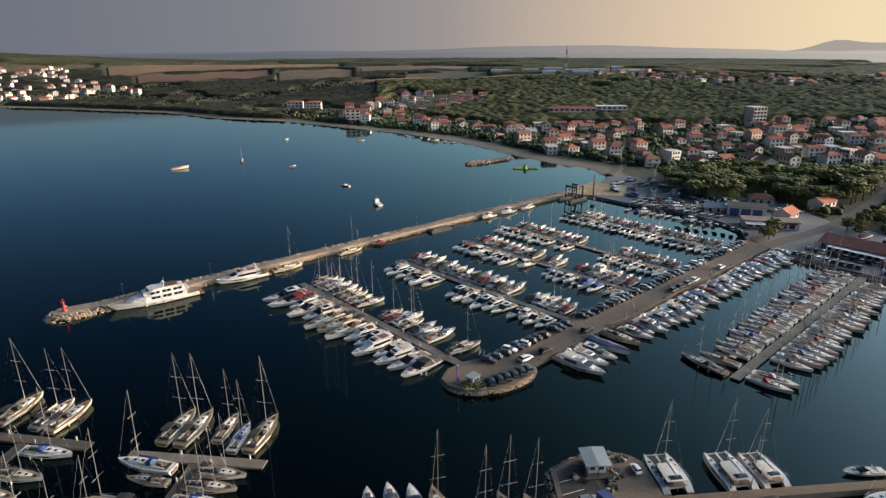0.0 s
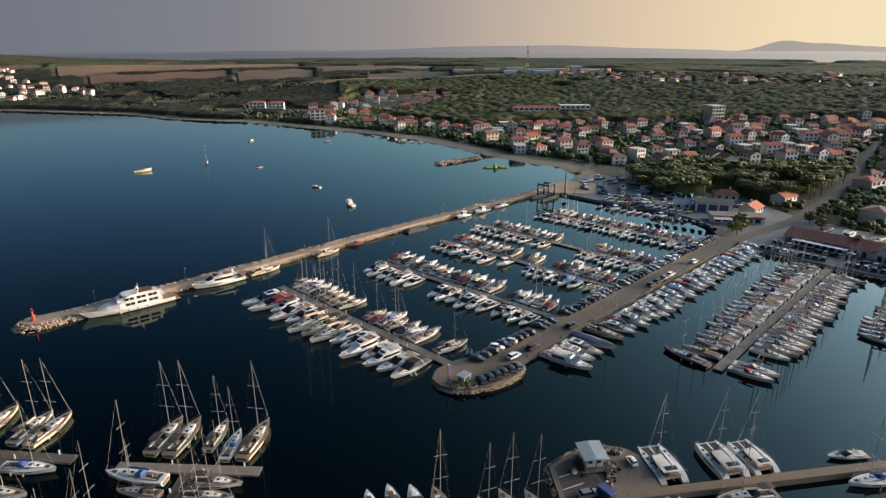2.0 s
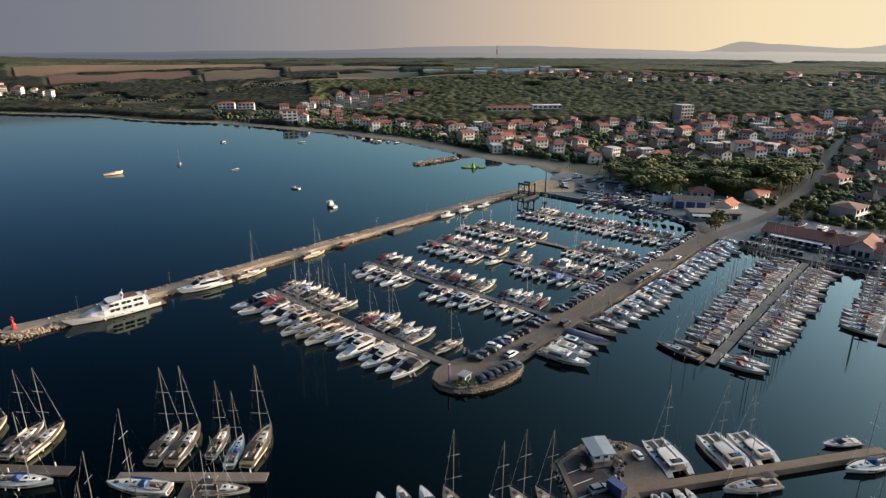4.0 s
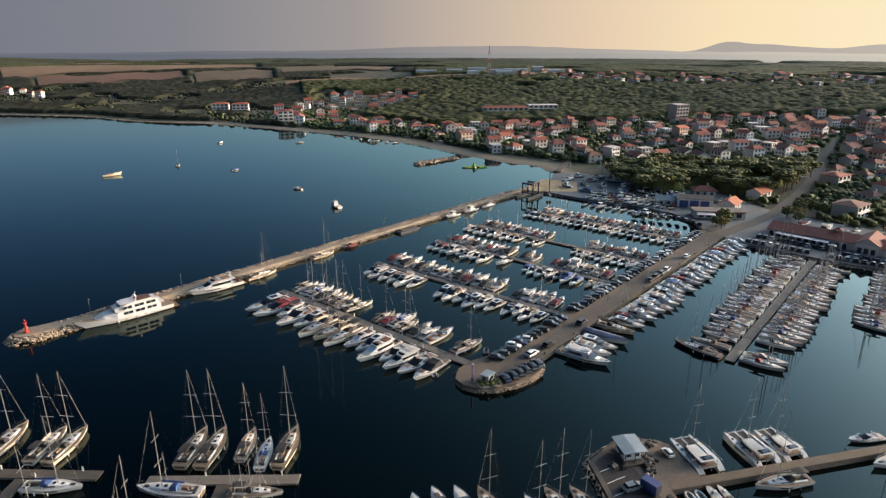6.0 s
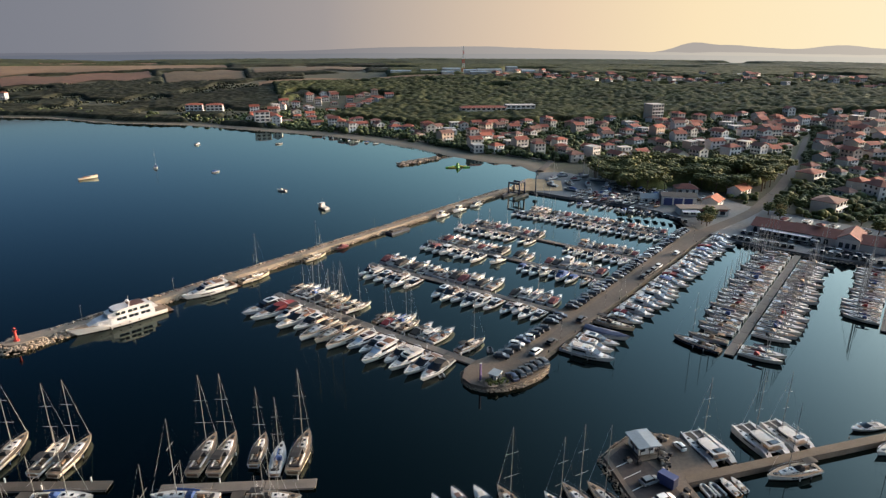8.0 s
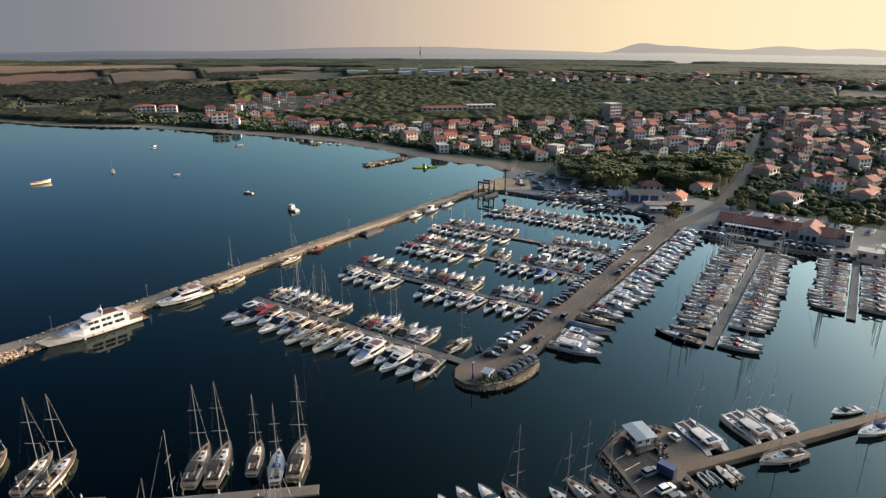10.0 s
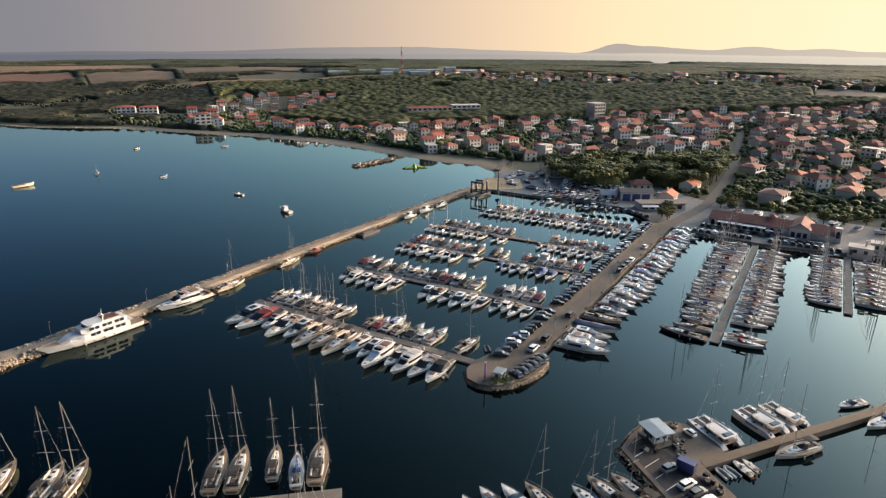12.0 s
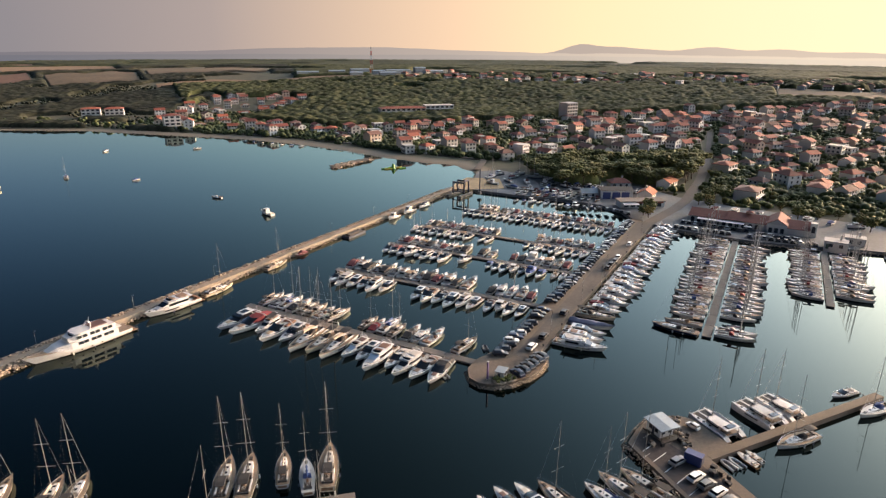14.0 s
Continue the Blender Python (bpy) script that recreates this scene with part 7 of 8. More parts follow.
def market_hall():
    """Long harbour building with dark red tile roofs, a white gabled centre and an arched tower."""
    ob = thing("harbour_hall", "long low harbour building with dark red roofs and white front", "building")
    for i, (x, w) in enumerate(((-20.4, 19.2), (-0.6, 20.2), (24.4, 10.6))):
        part("wall", box(B(), x, 0, -1, w, 15, 4.6), PLAST_W, ob)
        part("roof", gable_roof(B(), w - 0.9, 15.6, 3.62 + 0.25 * (i % 2), 2.3, 0.9), ROOF_D, ob, "dark red brown tile roof").location = (x, 0, 0)
    part("wall", walls(9.5, 17.5, 4.6, 0), PLAST_W, ob).location = (14.5, -0.6, 0)
    g = part("gable_front", skin(B(), [[(9.6, y, 4.6), (19.4, y, 4.6), (14.5, y, 7.2)] for y in (-9.4, -8.8)]), PLAST_G, ob)
    part("roof", skin(B(), [[(9.3, y, 4.5), (14.5, y, 7.3), (19.7, y, 4.5), (19.7, y, 4.75), (14.5, y, 7.6), (9.3, y, 4.75)] for y in (-9.8, 8.2)]), ROOF_D, ob)
    for i in range(11):
        x = -28.0 + 3.3 * i
        part("arch_window", skin(B(), [[(x + 1.0 * math.cos(a), y, 1.9 + 1.0 * math.sin(a)) for a in [math.pi * k / 6 for k in range(7)]] + [(x - 1.0, y, 0.2), (x + 1.0, y, 0.2)] for y in (-7.58, -7.48)]), WINDOW, ob)
    for i in range(3):
        window_part(ob, 11.7 + 2.8 * i, -9.38, 0.5, 1.8, 2.4, 0, False)
    part("awning", box(B(), -13, -9.8, 2.9, 24, 4.4, 0.16), CV_WHITE, ob, "long white awning")
    for i in range(7):
        part("awning_post", tube(B(), (-24.5 + 4 * i, -11.8, 0), (-24.5 + 4 * i, -11.8, 2.9), 0.07, n=5), STEEL, ob)
    t = part("tower", box(B(), 31.4, -5, -1, 3.2, 3.2, 8.0), PLAST_W, ob)
    part("tower_arch", skin(B(), [[(31.4 + 0.9 * math.cos(a), y, 4.6 + 0.9 * math.sin(a)) for a in [math.pi * k / 6 for k in range(7)]] + [(30.5, y, 2.2), (32.3, y, 2.2)] for y in (-6.66, -6.56)]), WINDOW, t)
    part("tower_roof", hip_roof(B(), 3.2, 3.2, 7.1, 0.9, 0.3), ROOF_D, t)
    part("parasol", box(B(), 1.0, -12.5, 2.4, 4.0, 2.0, 0.5, top=0.5), CV_WHITE, ob)
    part("parasol_pole", tube(B(), (1.0, -12.5, 0), (1.0, -12.5, 2.4), 0.06, n=5), STEEL, ob)
    return ob


market_hall().matrix_basis = pose(166.4, 218.2, QUAY, 0, 0, -51) @ Matrix.Diagonal((0.8, 0.86, 0.86, 1))
house(8, 6, 1, "flat", 8, True, PLAST_W, None, False, "small white flat roofed harbour office").matrix_basis = place(156.5, -79.5, QUAY, -90)
house(7, 5, 1, "flat", 9, True, PLAST_G, None, False, "small grey flat roofed shed").matrix_basis = place(166, -86, QUAY, -90)


# ---- houses of the town ----
def near_line(pts, x, y, r):
    for (ax, ay), (bx, by) in zip(pts, pts[1:]):
        t = min(1, max(0, ((x - ax) * (bx - ax) + (y - ay) * (by - ay)) / ((bx - ax) ** 2 + (by - ay) ** 2)))
        if math.hypot(x - ax - t * (bx - ax), y - ay - t * (by - ay)) < r:
            return True
    return False


def polar(az, r):
    return r * math.sin(radians(az)), r * math.cos(radians(az))


STREETS = [MAIN_ROAD + UPPER_ROAD[1:], [W(248, -8), W(244, -60), W(236, -130), W(230, -260)], [W(300, -4), W(330, 60), W(330, 130), W(300, 190)]]
GROVE = [(122, 325), (127, 306), (146, 307), (160, 311), (172, 298), (190, 291), (209, 305), (241, 332), (247, 349), (217, 353), (192, 354), (172, 372), (146, 370), (124, 350)]
TOWN = [(52, 478), (84, 436), (122, 400), (150, 384), (186, 376), (222, 364), (262, 358), (246, 318), (206, 268), (255, 220), (330, 165), (500, 170), (640, 330), (630, 425), (551, 463), (479, 496), (406, 520), (339, 543), (276, 566), (205, 564), (143, 572), (110, 590), (30, 560)]
SHORE_TOWN = [(-112, 640), (-60, 590), (0, 545), (44, 500), (60, 560), (30, 610), (-30, 660), (60, 790), (40, 850), (-60, 850), (-90, 760), (-112, 700)]
spots = [(144, 288), (144, 266), (161, 284), (160, 308), (195, 313), (127, 292), W(179, -48), W(179, -30), W(179, -66), W(160, -82)]
FULL = {
    "h_a": lambda: house(11, 9, 2, "hip", 1, wall=PLAST_W, label="white house with a hipped clay tile roof"),
    "h_b": lambda: house(10, 9, 2, "gable", 2, label="plastered house with a gabled clay tile roof"),
    "h_c": lambda: house(12, 10, 3, "hip", 3, label="three storey house with balconies and a clay tile roof"),
    "h_d": lambda: house(13, 9, 2, "gable", 4, wall=PLAST_W, label="white house with a gabled clay tile roof"),
    "h_e": lambda: house(11, 9, 2, "gable", 5, wall=PLAST_W, label="white house with a gabled tile roof and balcony"),
}
LITE = {
    "l_a": lambda: house(11, 9, 2, "hip", 1, False),
    "l_b": lambda: house(10, 9, 2, "gable", 2, False, balcony=False, label="plastered house with a gabled clay tile roof"),
    "l_c": lambda: house(12, 10, 3, "gable", 3, False, balcony=False, label="three storey house with a gabled tile roof"),
    "l_d": lambda: house(13, 9, 2, "hip", 4, False, balcony=False, wall=PLAST_W, label="white house with a hipped clay tile roof"),
    "l_e": lambda: house(10, 8, 2, "hip", 5, False, balcony=False, label="two storey house with a hipped tile roof"),
}
KINDS.update(FULL)
KINDS.update(LITE)
rh = random.Random(31)
CROWD, THINGS_WITHIN = [], 425.0


def town_crowd():
    """The houses past the nearer ones: walls, roofs and windows in one mesh."""
    for x, y, a, w, d, fl, kind in CROWD:
        m = pose(x, y, z_at(x, y), 0, 0, a)
        h, rise = 2.75 * fl, d * 0.23
        one = [(walls(w, d, h, rise if kind == "gable" else 0), 0), (gable_roof(B(), w, d, h, rise) if kind == "gable" else hip_roof(B(), w, d, h, rise) if kind == "hip" else box(B(), 0, 0, h, w + 0.4, d + 0.4, 0.3), 2 if kind == "flat" else 1)]
        win = B()
        for f in range(fl):
            for i in range(3):
                box(win, (i - 1) * w * 0.29, -d / 2 - 0.02, 0.9 + 2.75 * f, 1.4, 0.1, 1.4)
            for i in range(2):
                box(win, w / 2 + 0.02, (i - 0.5) * d * 0.42, 0.9 + 2.75 * f, 0.1, 1.3, 1.4)
        bal = box(B(), 0, -d / 2 - 0.7, 2.9, w * 0.6, 1.4, 1.0)
        one += [(win, 3), (bal, 0)]
        for b, mi in one:
            for f in b.faces:
                yield [m @ v.co for v in f.verts], mi
            b.free()


def build_crowd():
    V, Fc, M = [], [], []
    index = {}
    for pts, mi in town_crowd():
        ids = []
        for p in pts:
            k = (round(p.x, 3), round(p.y, 3), round(p.z, 3), mi)
            if k not in index:
                index[k] = len(V)
                V.append(tuple(p))
            ids.append(index[k])
        Fc.append(ids)
        M.append(mi)
    ob = raw("town_houses", V, Fc, PLAST_I, "stuff", "many plastered town houses with clay tile roofs", "houses")
    for m in (ROOF_I, PLAST_G, WINDOW):
        ob.data.materials.append(m)
    ob.data.polygons.foreach_set("material_index", M)




def settle(poly, step, angle, spread, full_within, keep=1.0, kinds=None, clear=11.0):
    xs, ys = [p[0] for p in poly], [p[1] for p in poly]
    y = min(ys)
    while y < max(ys):
        x = min(xs) + rh.uniform(0, step)
        while x < max(xs):
            px, py = x + rh.uniform(-0.3, 0.3) * step, y + rh.uniform(-0.3, 0.3) * step
            x += step
            if not inside(poly, px, py) or shore_distance(px, py)[0] < 22 or inside(GROVE, px, py) or rh.random() > keep or any(near_line(s, px, py, 8.5) for s in STREETS):
                continue
            if any((px - a) ** 2 + (py - b) ** 2 < clear ** 2 for a, b in spots) or inside(YARD_PTS, px, py):
                continue
            spots.append((px, py))
            if kinds is None and math.hypot(px, py) > THINGS_WITHIN:
                CROWD.append((px, py, angle + rh.choice((0, 0, 0, -90)) + rh.uniform(-spread, spread), rh.uniform(7.5, 11), rh.uniform(6.8, 8.4), rh.choice((1, 2, 2, 2, 3)), rh.choice(("gable", "hip", "gable", "gable", "hip", "hip", "gable", "flat", "gable", "hip"))))
                continue
            pick = kinds or (sorted(FULL) if math.hypot(px, py) < full_within else sorted(LITE))
            berth(rh.choice(pick), pose(px, py, z_at(px, py), 0, 0, angle + rh.choice((0, 0, 0, -90)) + rh.uniform(-spread, spread)), rh.uniform(0.7, 0.92))
        y += step


def block(name, label, w, d, floors, wall, tile, n):
    """A larger building with rows of windows."""
    ob = thing(name, label, "building")
    h = 3.0 * floors
    part("wall", walls(w, d, h), wall, ob)
    part("roof", hip_roof(B(), w, d, h, 1.6) if tile is not None else box(B(), 0, 0, h, w + 0.5, d + 0.5, 0.4), tile or PLAST_G, ob)
    for f in range(floors):
        for i in range(n):
            window_part(ob, (i - (n - 1) / 2) * w / n, -d / 2 - 0.02, 0.9 + 3.0 * f, w / n * 0.6, 1.6, 0, False)
        if f:
            part("balcony", box(B(), 0, -d / 2 - 0.6, 3.0 * f - 0.1, w * 0.96, 1.2, 0.16), PLAST_W, ob)
    return ob


def put(ob, x, y, a):
    ob.matrix_basis = pose(x, y, z_at(x, y), 0, 0, a)
    spots.append((x, y))


put(block("hotel", "long pale hotel block with a tile roof among pines", 46, 14, 3, PLAST, ROOF, 9), 128, 636, -4)
put(block("hotel_wing", "lower pale hotel wing with a flat roof", 30, 13, 3, PLAST_W, None, 6), 168, 640, -4)
put(block("apartment_block", "tall pale apartment block above the town roofs", 13, 12, 5, PLAST, None, 4), 272, 556, 12)
for x, y in ((-168, 737), (-146, 732)):
    put(block("shore_villa", "white three storey villa with a red hipped roof by the shore", 17, 12, 3, PLAST_W, ROOF, 4), x, y, 4)
put(block("pink_house", "salmon pink four storey house on the shore", 14, 12, 4, PLAST, ROOF, 3), -88, 628, 10)
put(block("white_villa", "white two storey villa with a tile roof", 13, 11, 2, PLAST_W, ROOF, 3), 203, 256, 30)
put(block("white_villa", "white two storey villa with a tile roof", 13, 10, 2, PLAST_W, ROOF, 3), 240, 313, 25)
put(block("harbour_flats", "pale three storey flats with red roof tiles", 13, 9, 2, PLAST_W, ROOF, 3), 244, 250, 30)
settle(TOWN, 15.5, 12, 16, 390, 0.8, None, 10.0)
settle(SHORE_TOWN, 19, 6, 14, 0, 0.65)
EAST = [polar(a, r) for a, r in ((13, 960), (20, 900), (33, 860), (44, 850), (56, 830), (58, 960), (40, 1000), (24, 1040), (13, 1040))]
WEST = [polar(a, r) for a, r in ((-38, 980), (-25, 985), (-25, 1120), (-29, 1290), (-30, 1560), (-40, 1560))]
settle(WEST, 22, 5, 35, 0, 0.4, None, 13)
settle(EAST, 21, 10, 30, 0, 0.5, None, 13)
build_crowd()
# settlements far off, by bearing and range


def works():
    ob = thing("works_buildings", "long low white industrial sheds on the plain", "buildings")
    for i, (x, y, w, h) in enumerate(((-95, 0, 34, 4), (-48, 8, 26, 5), (-10, 12, 30, 7), (22, 4, 24, 5), (52, 0, 40, 6), (30, -30, 26, 4), (-20, -26, 20, 4), (92, 14, 18, 9), (118, 4, 22, 4))):
        s = part("shed", box(B(), x, y, -2, w, 18, h + 2), (PLAST_W, PLAST_G)[i % 2], ob)
        part("roof", gable_roof(B(), w, 18, h, 1.2, 0.3), ROOF_M, s).location = (x, y, 0)
    return ob


def radio_mast():
    ob = thing("radio_mast", "tall red and white lattice radio mast", "mast")
    for i in range(6):
        bm = B()
        a, b = 2.2 - 0.3 * i, 2.2 - 0.3 * (i + 1)
        for sx in (1, -1):
            for sy in (1, -1):
                tube(bm, (sx * a, sy * a, 7 * i), (sx * b, sy * b, 7 * i + 7), 0.22, n=4)
            tube(bm, (sx * a, -a, 7 * i), (sx * b, b, 7 * i + 7), 0.12, n=4)
            tube(bm, (-a, sx * a, 7 * i), (b, sx * b, 7 * i + 7), 0.12, n=4)
        part("mast_section", bm, (GEL_RED, PLAST_W)[i % 2], ob)
    return ob


x, y = polar(10.2, 1085)
put(works(), x, y, -6)
x, y = polar(10.7, 1110)
put(radio_mast(), x, y, 0)


# ---- fields ----
def field(name, a0, a1, r0, r1, material, label):
    vs, fs, n, m = [], [], 14, 6
    for i in range(n + 1):
        for j in range(m + 1):
            x, y = polar(a0 + (a1 - a0) * i / n, (r0 + (r1 - r0) * j / m) * (1 + 0.02 * math.sin(i * 0.9 + a0)))
            vs.append((x, y, z_at(x, y) + 1.6))
            if i and j:
                k = i * (m + 1) + j
                fs.append((k, k - 1, k - m - 2, k - m - 1))
    raw(name, vs, fs, material, "structure", label, "field")


FIELDS = [(-27, -9, 1330, 1560, FIELD_B), (-25, -15, 1160, 1290, FIELD_A), (-14, -8, 1080, 1250, FIELD_C), (-7, 14, 1000, 1045, FIELD_B), (-22, -14, 1600, 1720, FIELD_A), (-7, 2, 1180, 1300, FIELD_C), (-34, -28, 1500, 1600, FIELD_C), (44, 58, 760, 850, FIELD_C)]
for i, (a0, a1, r0, r1, m) in enumerate(FIELDS):
    field("field_%d" % (i + 1), a0, a1, r0, r1, m, "dry brown field on the plain")


# ---- trees ----
def tree(kind, seed, h=11.0, r=4.0, leaf=None, clumps=70):
    """Tapered trunk with limbs and a crown of many small clumps with gaps."""
    rnd = random.Random(seed)
    ob = thing("pine_tree" if kind == "pine" else "tree", "umbrella-crowned dark green pine tree" if kind == "pine" else "leafy green broadleaf tree", "tree", "trees")
    lean = (rnd.uniform(-0.5, 0.5), rnd.uniform(-0.5, 0.5))
    fork = h * (0.5 if kind == "pine" else 0.35)
    bm = tube(B(), (0, 0, -0.6), (lean[0], lean[1], fork), 0.3, 0.2, 6)
    cl = B()
    limbs = []
    for i in range(6):
        a = i * 1.05 + rnd.uniform(-0.3, 0.3)
        k = r * rnd.uniform(0.4, 0.75)
        e = (lean[0] + k * math.cos(a), lean[1] + k * math.sin(a), h * rnd.uniform(0.68, 0.85))
        tube(bm, (lean[0], lean[1], fork * rnd.uniform(0.8, 1.0)), e, 0.14, 0.05, 5)
        limbs.append(e)
    part("trunk", bm, BARK, ob)
    for i in range(clumps):
        b = limbs[i % 6]
        a, k, zz = rnd.uniform(0, 6.283), rnd.random() ** 0.5, rnd.uniform(-1, 1)
        flat = 0.42 if kind == "pine" else 0.75
        c = Vector((b[0] * 0.85 + r * 0.62 * k * math.cos(a), b[1] * 0.85 + r * 0.62 * k * math.sin(a), h * 0.8 + zz * r * flat * math.sqrt(max(0, 1 - (k * 0.8) ** 2))))
        v, f = ROCKS[rnd.randint(0, 5)]
        s = rnd.uniform(0.5, 1.05) * r * 0.26
        vs = [cl.verts.new((c.x + p[0] * s * rnd.uniform(0.8, 1.3), c.y + p[1] * s * rnd.uniform(0.8, 1.3), c.z + p[2] * s * 0.7)) for p in v]
        for q in f:
            cl.faces.new([vs[t] for t in q])
    part("crown", cl, leaf or (PINE if kind == "pine" else BROAD), ob)
    return ob


for i in range(4):
    KINDS["pine_%d" % i] = lambda i=i: tree("pine", i, 9 + i, 4.0 + 0.4 * i, None, 110)
for i in range(3):
    KINDS["leafy_%d" % i] = lambda i=i: tree("leaf", 10 + i, 6.5 + i, 3.2 + 0.3 * i, None, 120)
KINDS["leafy_yellow"] = lambda: tree("leaf", 20, 6.5, 3.0, AUTUMN, 120)
rt = random.Random(41)
n = 0
grown = []
while n < 900 and len(grown) < 125:
    x, y = rt.uniform(120, 250), rt.uniform(288, 375)
    if inside(GROVE, x, y) and all((x - a) ** 2 + (y - b) ** 2 > 25 for a, b in grown) and all((x - a) ** 2 + (y - b) ** 2 > 90 for a, b in spots):
        grown.append((x, y))
        berth("pine_%d" % rt.randint(0, 3), pose(x, y, z_at(x, y), 0, 0, rt.uniform(0, 360)), rt.uniform(0.75, 1.1))
    n += 1
for u, v, k in ((164, -2, "leafy_0"), (167, -4.5, "leafy_1"), (162, -5, "leafy_yellow"), (170, -3, "leafy_2"), (200, -20, "leafy_1"), (204, -24, "leafy_yellow"), (210, -22, "leafy_2"), (196, -26, "leafy_0"), (216, -30, "leafy_1"), (222, -24, "leafy_2"),
                (196, -64, "leafy_1"), (200, -72, "leafy_2"), (206, -80, "leafy_0"), (198, -88, "leafy_2"), (190, -92, "leafy_1"), (208, -56, "leafy_0")):
    x, y = W(u, v)
    grown.append((x, y))
    berth(k, pose(x, y, max(z_at(x, y), 1.0), 0, 0, rt.uniform(0, 360)), rt.uniform(0.6, 0.85))


def wood_shape(seed, lumps):
    """A far crown of three lumps."""
    rnd = random.Random(seed)
    V, Fc, off = [], [], 0
    for i in range(lumps):
        v, f = ROCKS[rnd.randint(0, 5)]
        V.append(v * rnd.uniform(0.4, 0.7) * np.array([1, 1, 0.9]) + np.array([rnd.uniform(-0.5, 0.5), rnd.uniform(-0.5, 0.5), rnd.uniform(0.2, 0.75)]))
        Fc.append(f + off)
        off += len(v)
    return np.concatenate(V), np.concatenate(Fc)


WOODS = [wood_shape(s, 3) for s in range(8)]
FAR_WOODS = [wood_shape(s, 2) for s in range(8)]
cell = {}
for a, b in spots + grown:
    cell.setdefault((int(a // 12), int(b // 12)), []).append((a, b))


def free(x, y, r):
    i, j = int(x // 12), int(y // 12)
    return all((x - a) ** 2 + (y - b) ** 2 > r * r for p in (i - 1, i, i + 1) for q in (j - 1, j, j + 1) for a, b in cell.get((p, q), ()))


def in_field(x, y):
    az, r = math.degrees(math.atan2(x, y)), math.hypot(x, y)
    return any(a0 - 0.2 < az < a1 + 0.2 and r0 - 8 < r < r1 + 8 for a0, a1, r0, r1, _ in FIELDS)


def sow(name, count, az, rng, size, material, label, clear=8.0, test=None, flat=1.0):
    """Trees or bushes strewn over a sector of bearings and ranges."""
    out = []
    A = np.random.RandomState(len(name) * 7 + count)
    az_, r_, s_ = A.uniform(*az, count * 2), np.sqrt(A.uniform(rng[0] ** 2, rng[1] ** 2, count * 2)), A.uniform(*size, count * 2)
    xs, ys = r_ * np.sin(np.radians(az_)), r_ * np.cos(np.radians(az_))
    d = shore_distance(xs, ys)
    zs = height(xs, ys, d)
    for x, y, z, s, dd in zip(xs, ys, zs, s_, d):
        if len(out) >= count:
            break
        if dd < 14 or in_field(x, y) or not free(x, y, clear) or (test and not test(x, y, dd)) or any(near_line(q, x, y, 5.0) for q in STREETS[:1]) or inside(YARD_PTS, x, y):
            continue
        out.append((x, y, z, s))
    return scatter(name, out, FAR_WOODS if rng[1] > 1100 else WOODS, material, label, "trees", count, flat, True)


def clumpy(k, lo):
    return lambda x, y, d: noise.noise((x * k, y * k, 2.0)) > lo


BLOCK, CELL, LOW = np.zeros((900, 900), bool), 4.0, (-1400.0, -200.0)  # ground kept free of trees round the houses
for a, b in spots + grown[-16:]:
    i, j = int((a - LOW[0]) / CELL), int((b - LOW[1]) / CELL)
    BLOCK[max(i - 2, 0):i + 3, max(j - 2, 0):j + 3] = True


def crowns(x, y, cell, seed):
    """Height 0 to 1 of round crowns on a jittered lattice."""
    i, j, best = np.floor(x / cell), np.floor(y / cell), np.zeros(x.shape)
    for a in (-1, 0, 1):
        for b in (-1, 0, 1):
            p, q = i + a, j + b
            h, k, g = (np.abs(np.sin(p * m + q * n + seed) * w) % 1 for m, n, w in ((12.71, 31.17, 4375.85), (26.95, 18.33, 2463.46), (41.92, 37.19, 1573.17)))
            r = cell * (0.6 + 0.35 * g)
            best = np.maximum(best, (0.6 + 0.4 * g) * np.sqrt(np.clip(1 - ((x - (p + h) * cell) ** 2 + (y - (q + k) * cell) ** 2) / (r * r), 0, 1)))
    return best


def inside_all(poly, x, y):
    c = np.zeros(x.shape, bool)
    for (ax, ay), (bx, by) in zip(poly, poly[1:] + poly[:1]):
        if ay != by:
            c ^= ((ay > y) != (by > y)) & (x < (bx - ax) * (y - ay) / (by - ay) + ax)
    return c


def patchy(x, y, k, seed):
    """Slow waves that break a wood into patches, about -1 to 1."""
    return (np.sin(x * k + seed) * np.cos(y * k * 1.3 + 2 * seed) + 0.6 * np.sin(x * k * 2.3 - y * k * 1.9 + seed) + 0.4 * np.cos(x * k * 4.1 + y * k * 3.3)) / 1.6


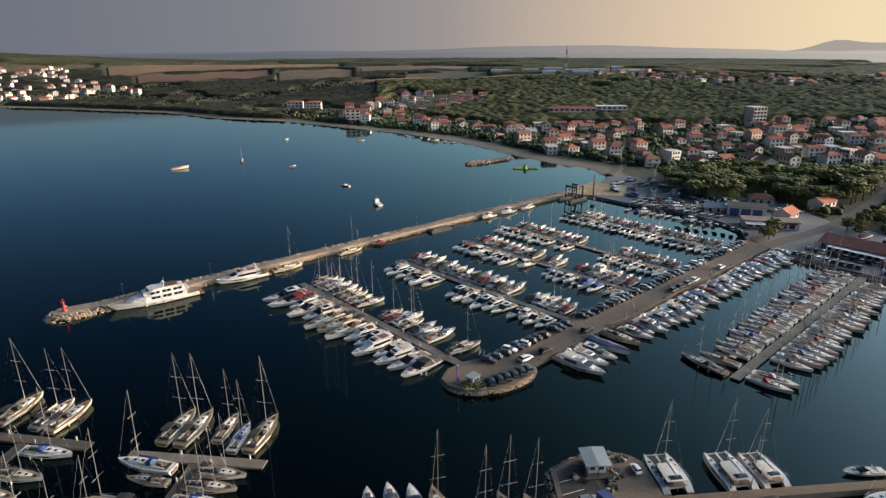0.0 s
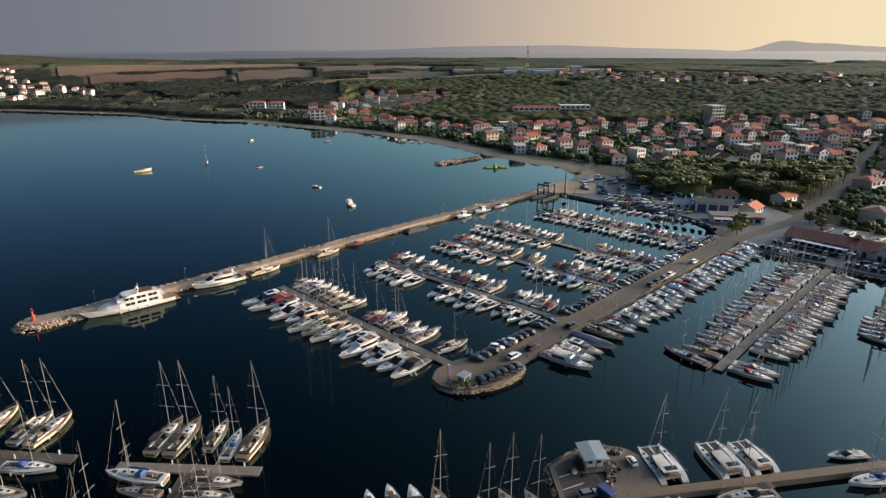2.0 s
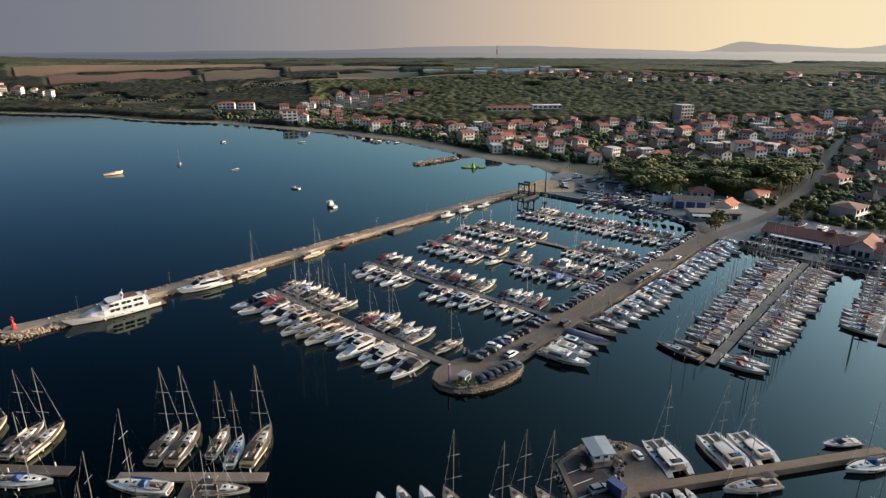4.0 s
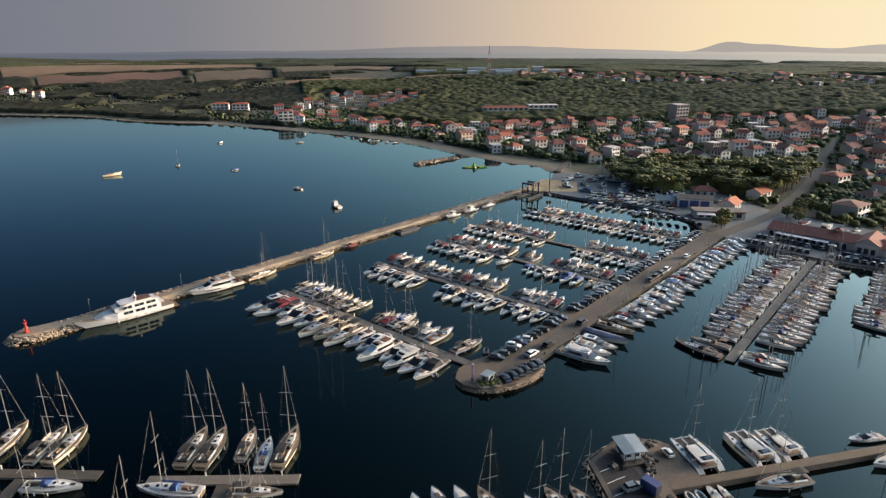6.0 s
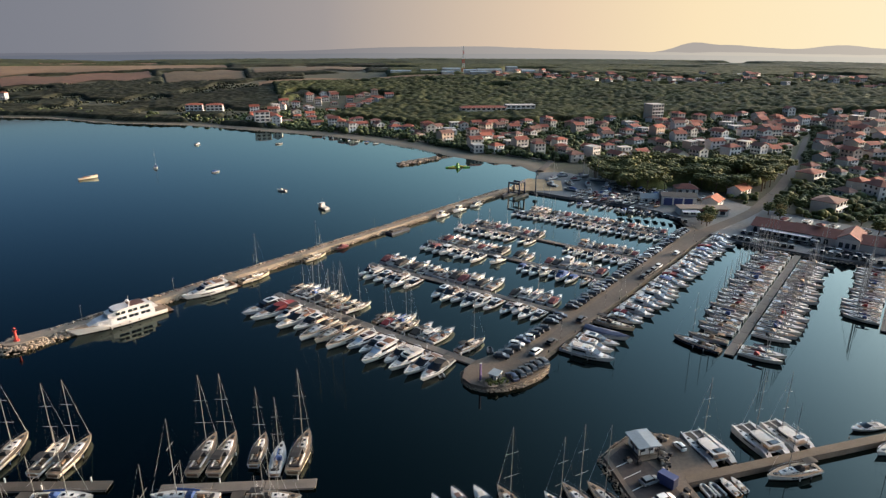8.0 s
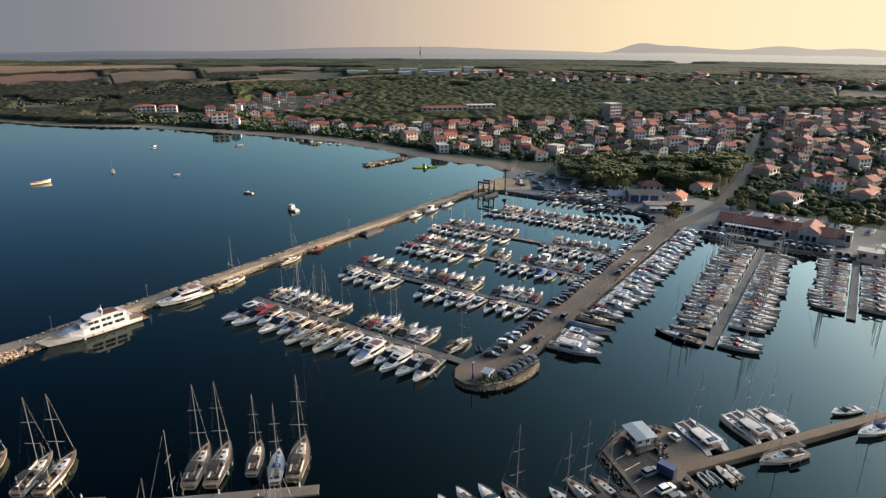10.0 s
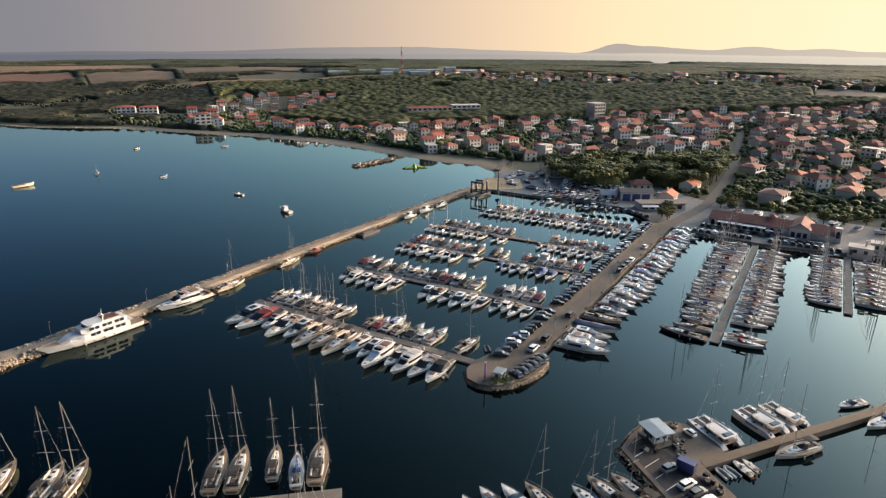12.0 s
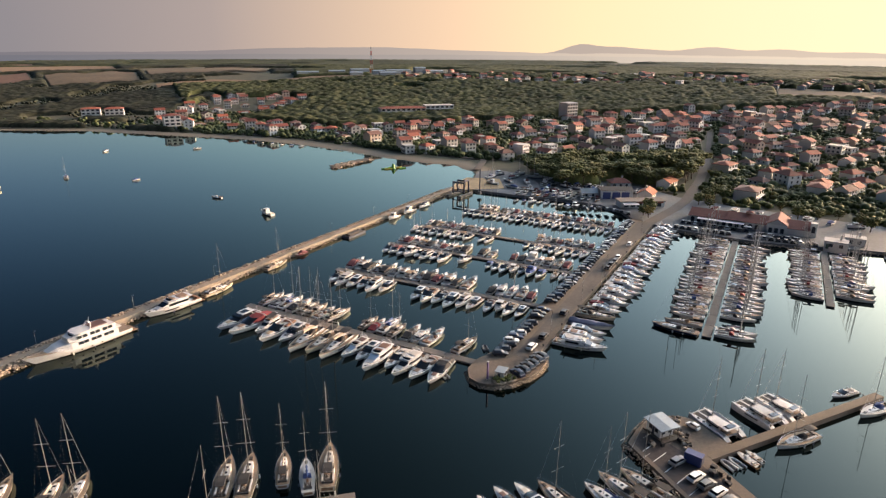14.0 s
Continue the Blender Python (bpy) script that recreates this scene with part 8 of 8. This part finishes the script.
def canopy(name, extent, step, cell, tall, where, material, label, seed=1.0, field_gap=True):
    """A closed wood seen from above: one rolling sheet of crowns, falling to the ground at its edges and clearings."""
    xs, ys = np.arange(extent[0], extent[1], step), np.arange(extent[2], extent[3], step)
    gx, gy = (q.ravel() for q in np.meshgrid(xs, ys))
    jit = np.random.RandomState(int(seed * 10))
    gx, gy = gx + jit.uniform(-0.3, 0.3, gx.shape) * step, gy + jit.uniform(-0.3, 0.3, gy.shape) * step
    az, r = np.degrees(np.arctan2(gx, gy)), np.hypot(gx, gy)
    keep = where(gx, gy, az, r)
    if field_gap:
        for a0, a1, r0, r1, _ in FIELDS:
            keep &= ~((az > a0 - 0.2) & (az < a1 + 0.2) & (r > r0 - 8) & (r < r1 + 8))
    bi, bj = ((gx - LOW[0]) / CELL).astype(int), ((gy - LOW[1]) / CELL).astype(int)
    ok = (bi >= 0) & (bj >= 0) & (bi < 900) & (bj < 900)
    keep &= ~(ok & BLOCK[np.clip(bi, 0, 899), np.clip(bj, 0, 899)])
    d = shore_distance(gx, gy)
    keep &= d > 12
    nx, ny = len(xs), len(ys)
    soft = keep.reshape(ny, nx).astype(float)
    for _ in range(3):
        soft = (soft + np.roll(soft, 1, 0) + np.roll(soft, -1, 0) + np.roll(soft, 1, 1) + np.roll(soft, -1, 1)) / 5
    soft = np.clip(soft.ravel() * 2 - 0.75, 0.0, 1.0)
    z = height(gx, gy, d) + np.where(keep, soft * tall * (0.45 + 0.55 * crowns(gx, gy, cell, seed)), -1.0)
    i = (np.arange(ny - 1)[:, None] * nx + np.arange(nx - 1)[None]).ravel()
    f = np.stack([i, i + 1, i + nx + 1, i + nx], 1)
    f = f[keep[f].any(1)]
    used = np.unique(f)
    back = np.zeros(len(gx), int)
    back[used] = np.arange(len(used))
    return raw(name, np.stack([gx, gy, z], 1)[used].tolist(), back[f].tolist(), material, "stuff", label, "trees", True)


canopy("pine_forest", (-120, 900, 330, 1010), 2.2, 6.2, 7.5, lambda x, y, az, r: (az > -6) & (az < 64) & (r > 585) & (r < 1010) & ~inside_all(TOWN, x, y) & ~inside_all(SHORE_TOWN, x, y) & ((patchy(x, y, 0.02, 3) > -0.75) | (r < 840)), CANOPY, "dense dark pine forest behind the town", 1.0)
canopy("olive_groves", (-900, 90, 520, 1180), 2.5, 5.5, 4.6, lambda x, y, az, r: (az > -44) & (az < -3) & (r > 600) & (r < 1160) & ~inside_all(SHORE_TOWN, x, y) & ~inside_all(WEST, x, y) & (patchy(x, y, 0.018, 1) > -0.3), SCRUB, "scrub and olive groves behind the shore", 2.0)
canopy("plain_woods", (0, 1400, 700, 1500), 4.2, 9, 5.5, lambda x, y, az, r: (az > 4) & (az < 66) & (r > 1000) & (r < 1500) & (patchy(x, y, 0.009, 5) > -0.3), CANOPY, "patches of wood across the plain", 3.0)
canopy("plain_scrub", (-1150, 140, 700, 1500), 4.2, 8, 4.5, lambda x, y, az, r: (az > -47) & (az < 5) & (r > 1130) & (r < 1500) & (patchy(x, y, 0.009, 5) > -0.35), SCRUB, "dark scrub across the plain", 3.5)
canopy("ridge_woods", (-1500, 1850, 700, 2000), 7.5, 14, 6.0, lambda x, y, az, r: (az > -49) & (az < 68) & (r > 1450) & (r < 1990) & (patchy(x, y, 0.006, 2) > -0.6), SCRUB_FAR, "far woods along the edge of the plain", 4.0)
canopy("grove_canopy", (110, 260, 280, 385), 1.3, 5.5, 8.0, lambda x, y, az, r: inside_all([(182 + (a - 182) * 0.86, 332 + (b - 332) * 0.8) for a, b in GROVE], x, y), PINE_TOP, "crowded umbrella pines filling the grove", 5.0, False)
sow("garden_trees", 14500, (-16, 68), (260, 720), (1.7, 4.0), WOOD, "garden trees between the town houses", 4.9, lambda x, y, d: inside(TOWN, x, y) or inside(SHORE_TOWN, x, y))
sow("scrub_trees", 3200, (-42, -4), (620, 1150), (2.0, 3.6), OLIVE, "single trees standing in the scrub", 9, clumpy(0.012, -0.25), 0.8)
sow("shore_trees", 1500, (-42, 15), (480, 980), (2.2, 4.4), WOOD, "dark trees along the shore", 8, lambda x, y, d: 14 < d < 60)
sow("roadside_trees", 1500, (20, 64), (250, 430), (1.8, 3.4), BROAD, "trees and hedges by the side street", 5.8, lambda x, y, d: not inside(GROVE, x, y))
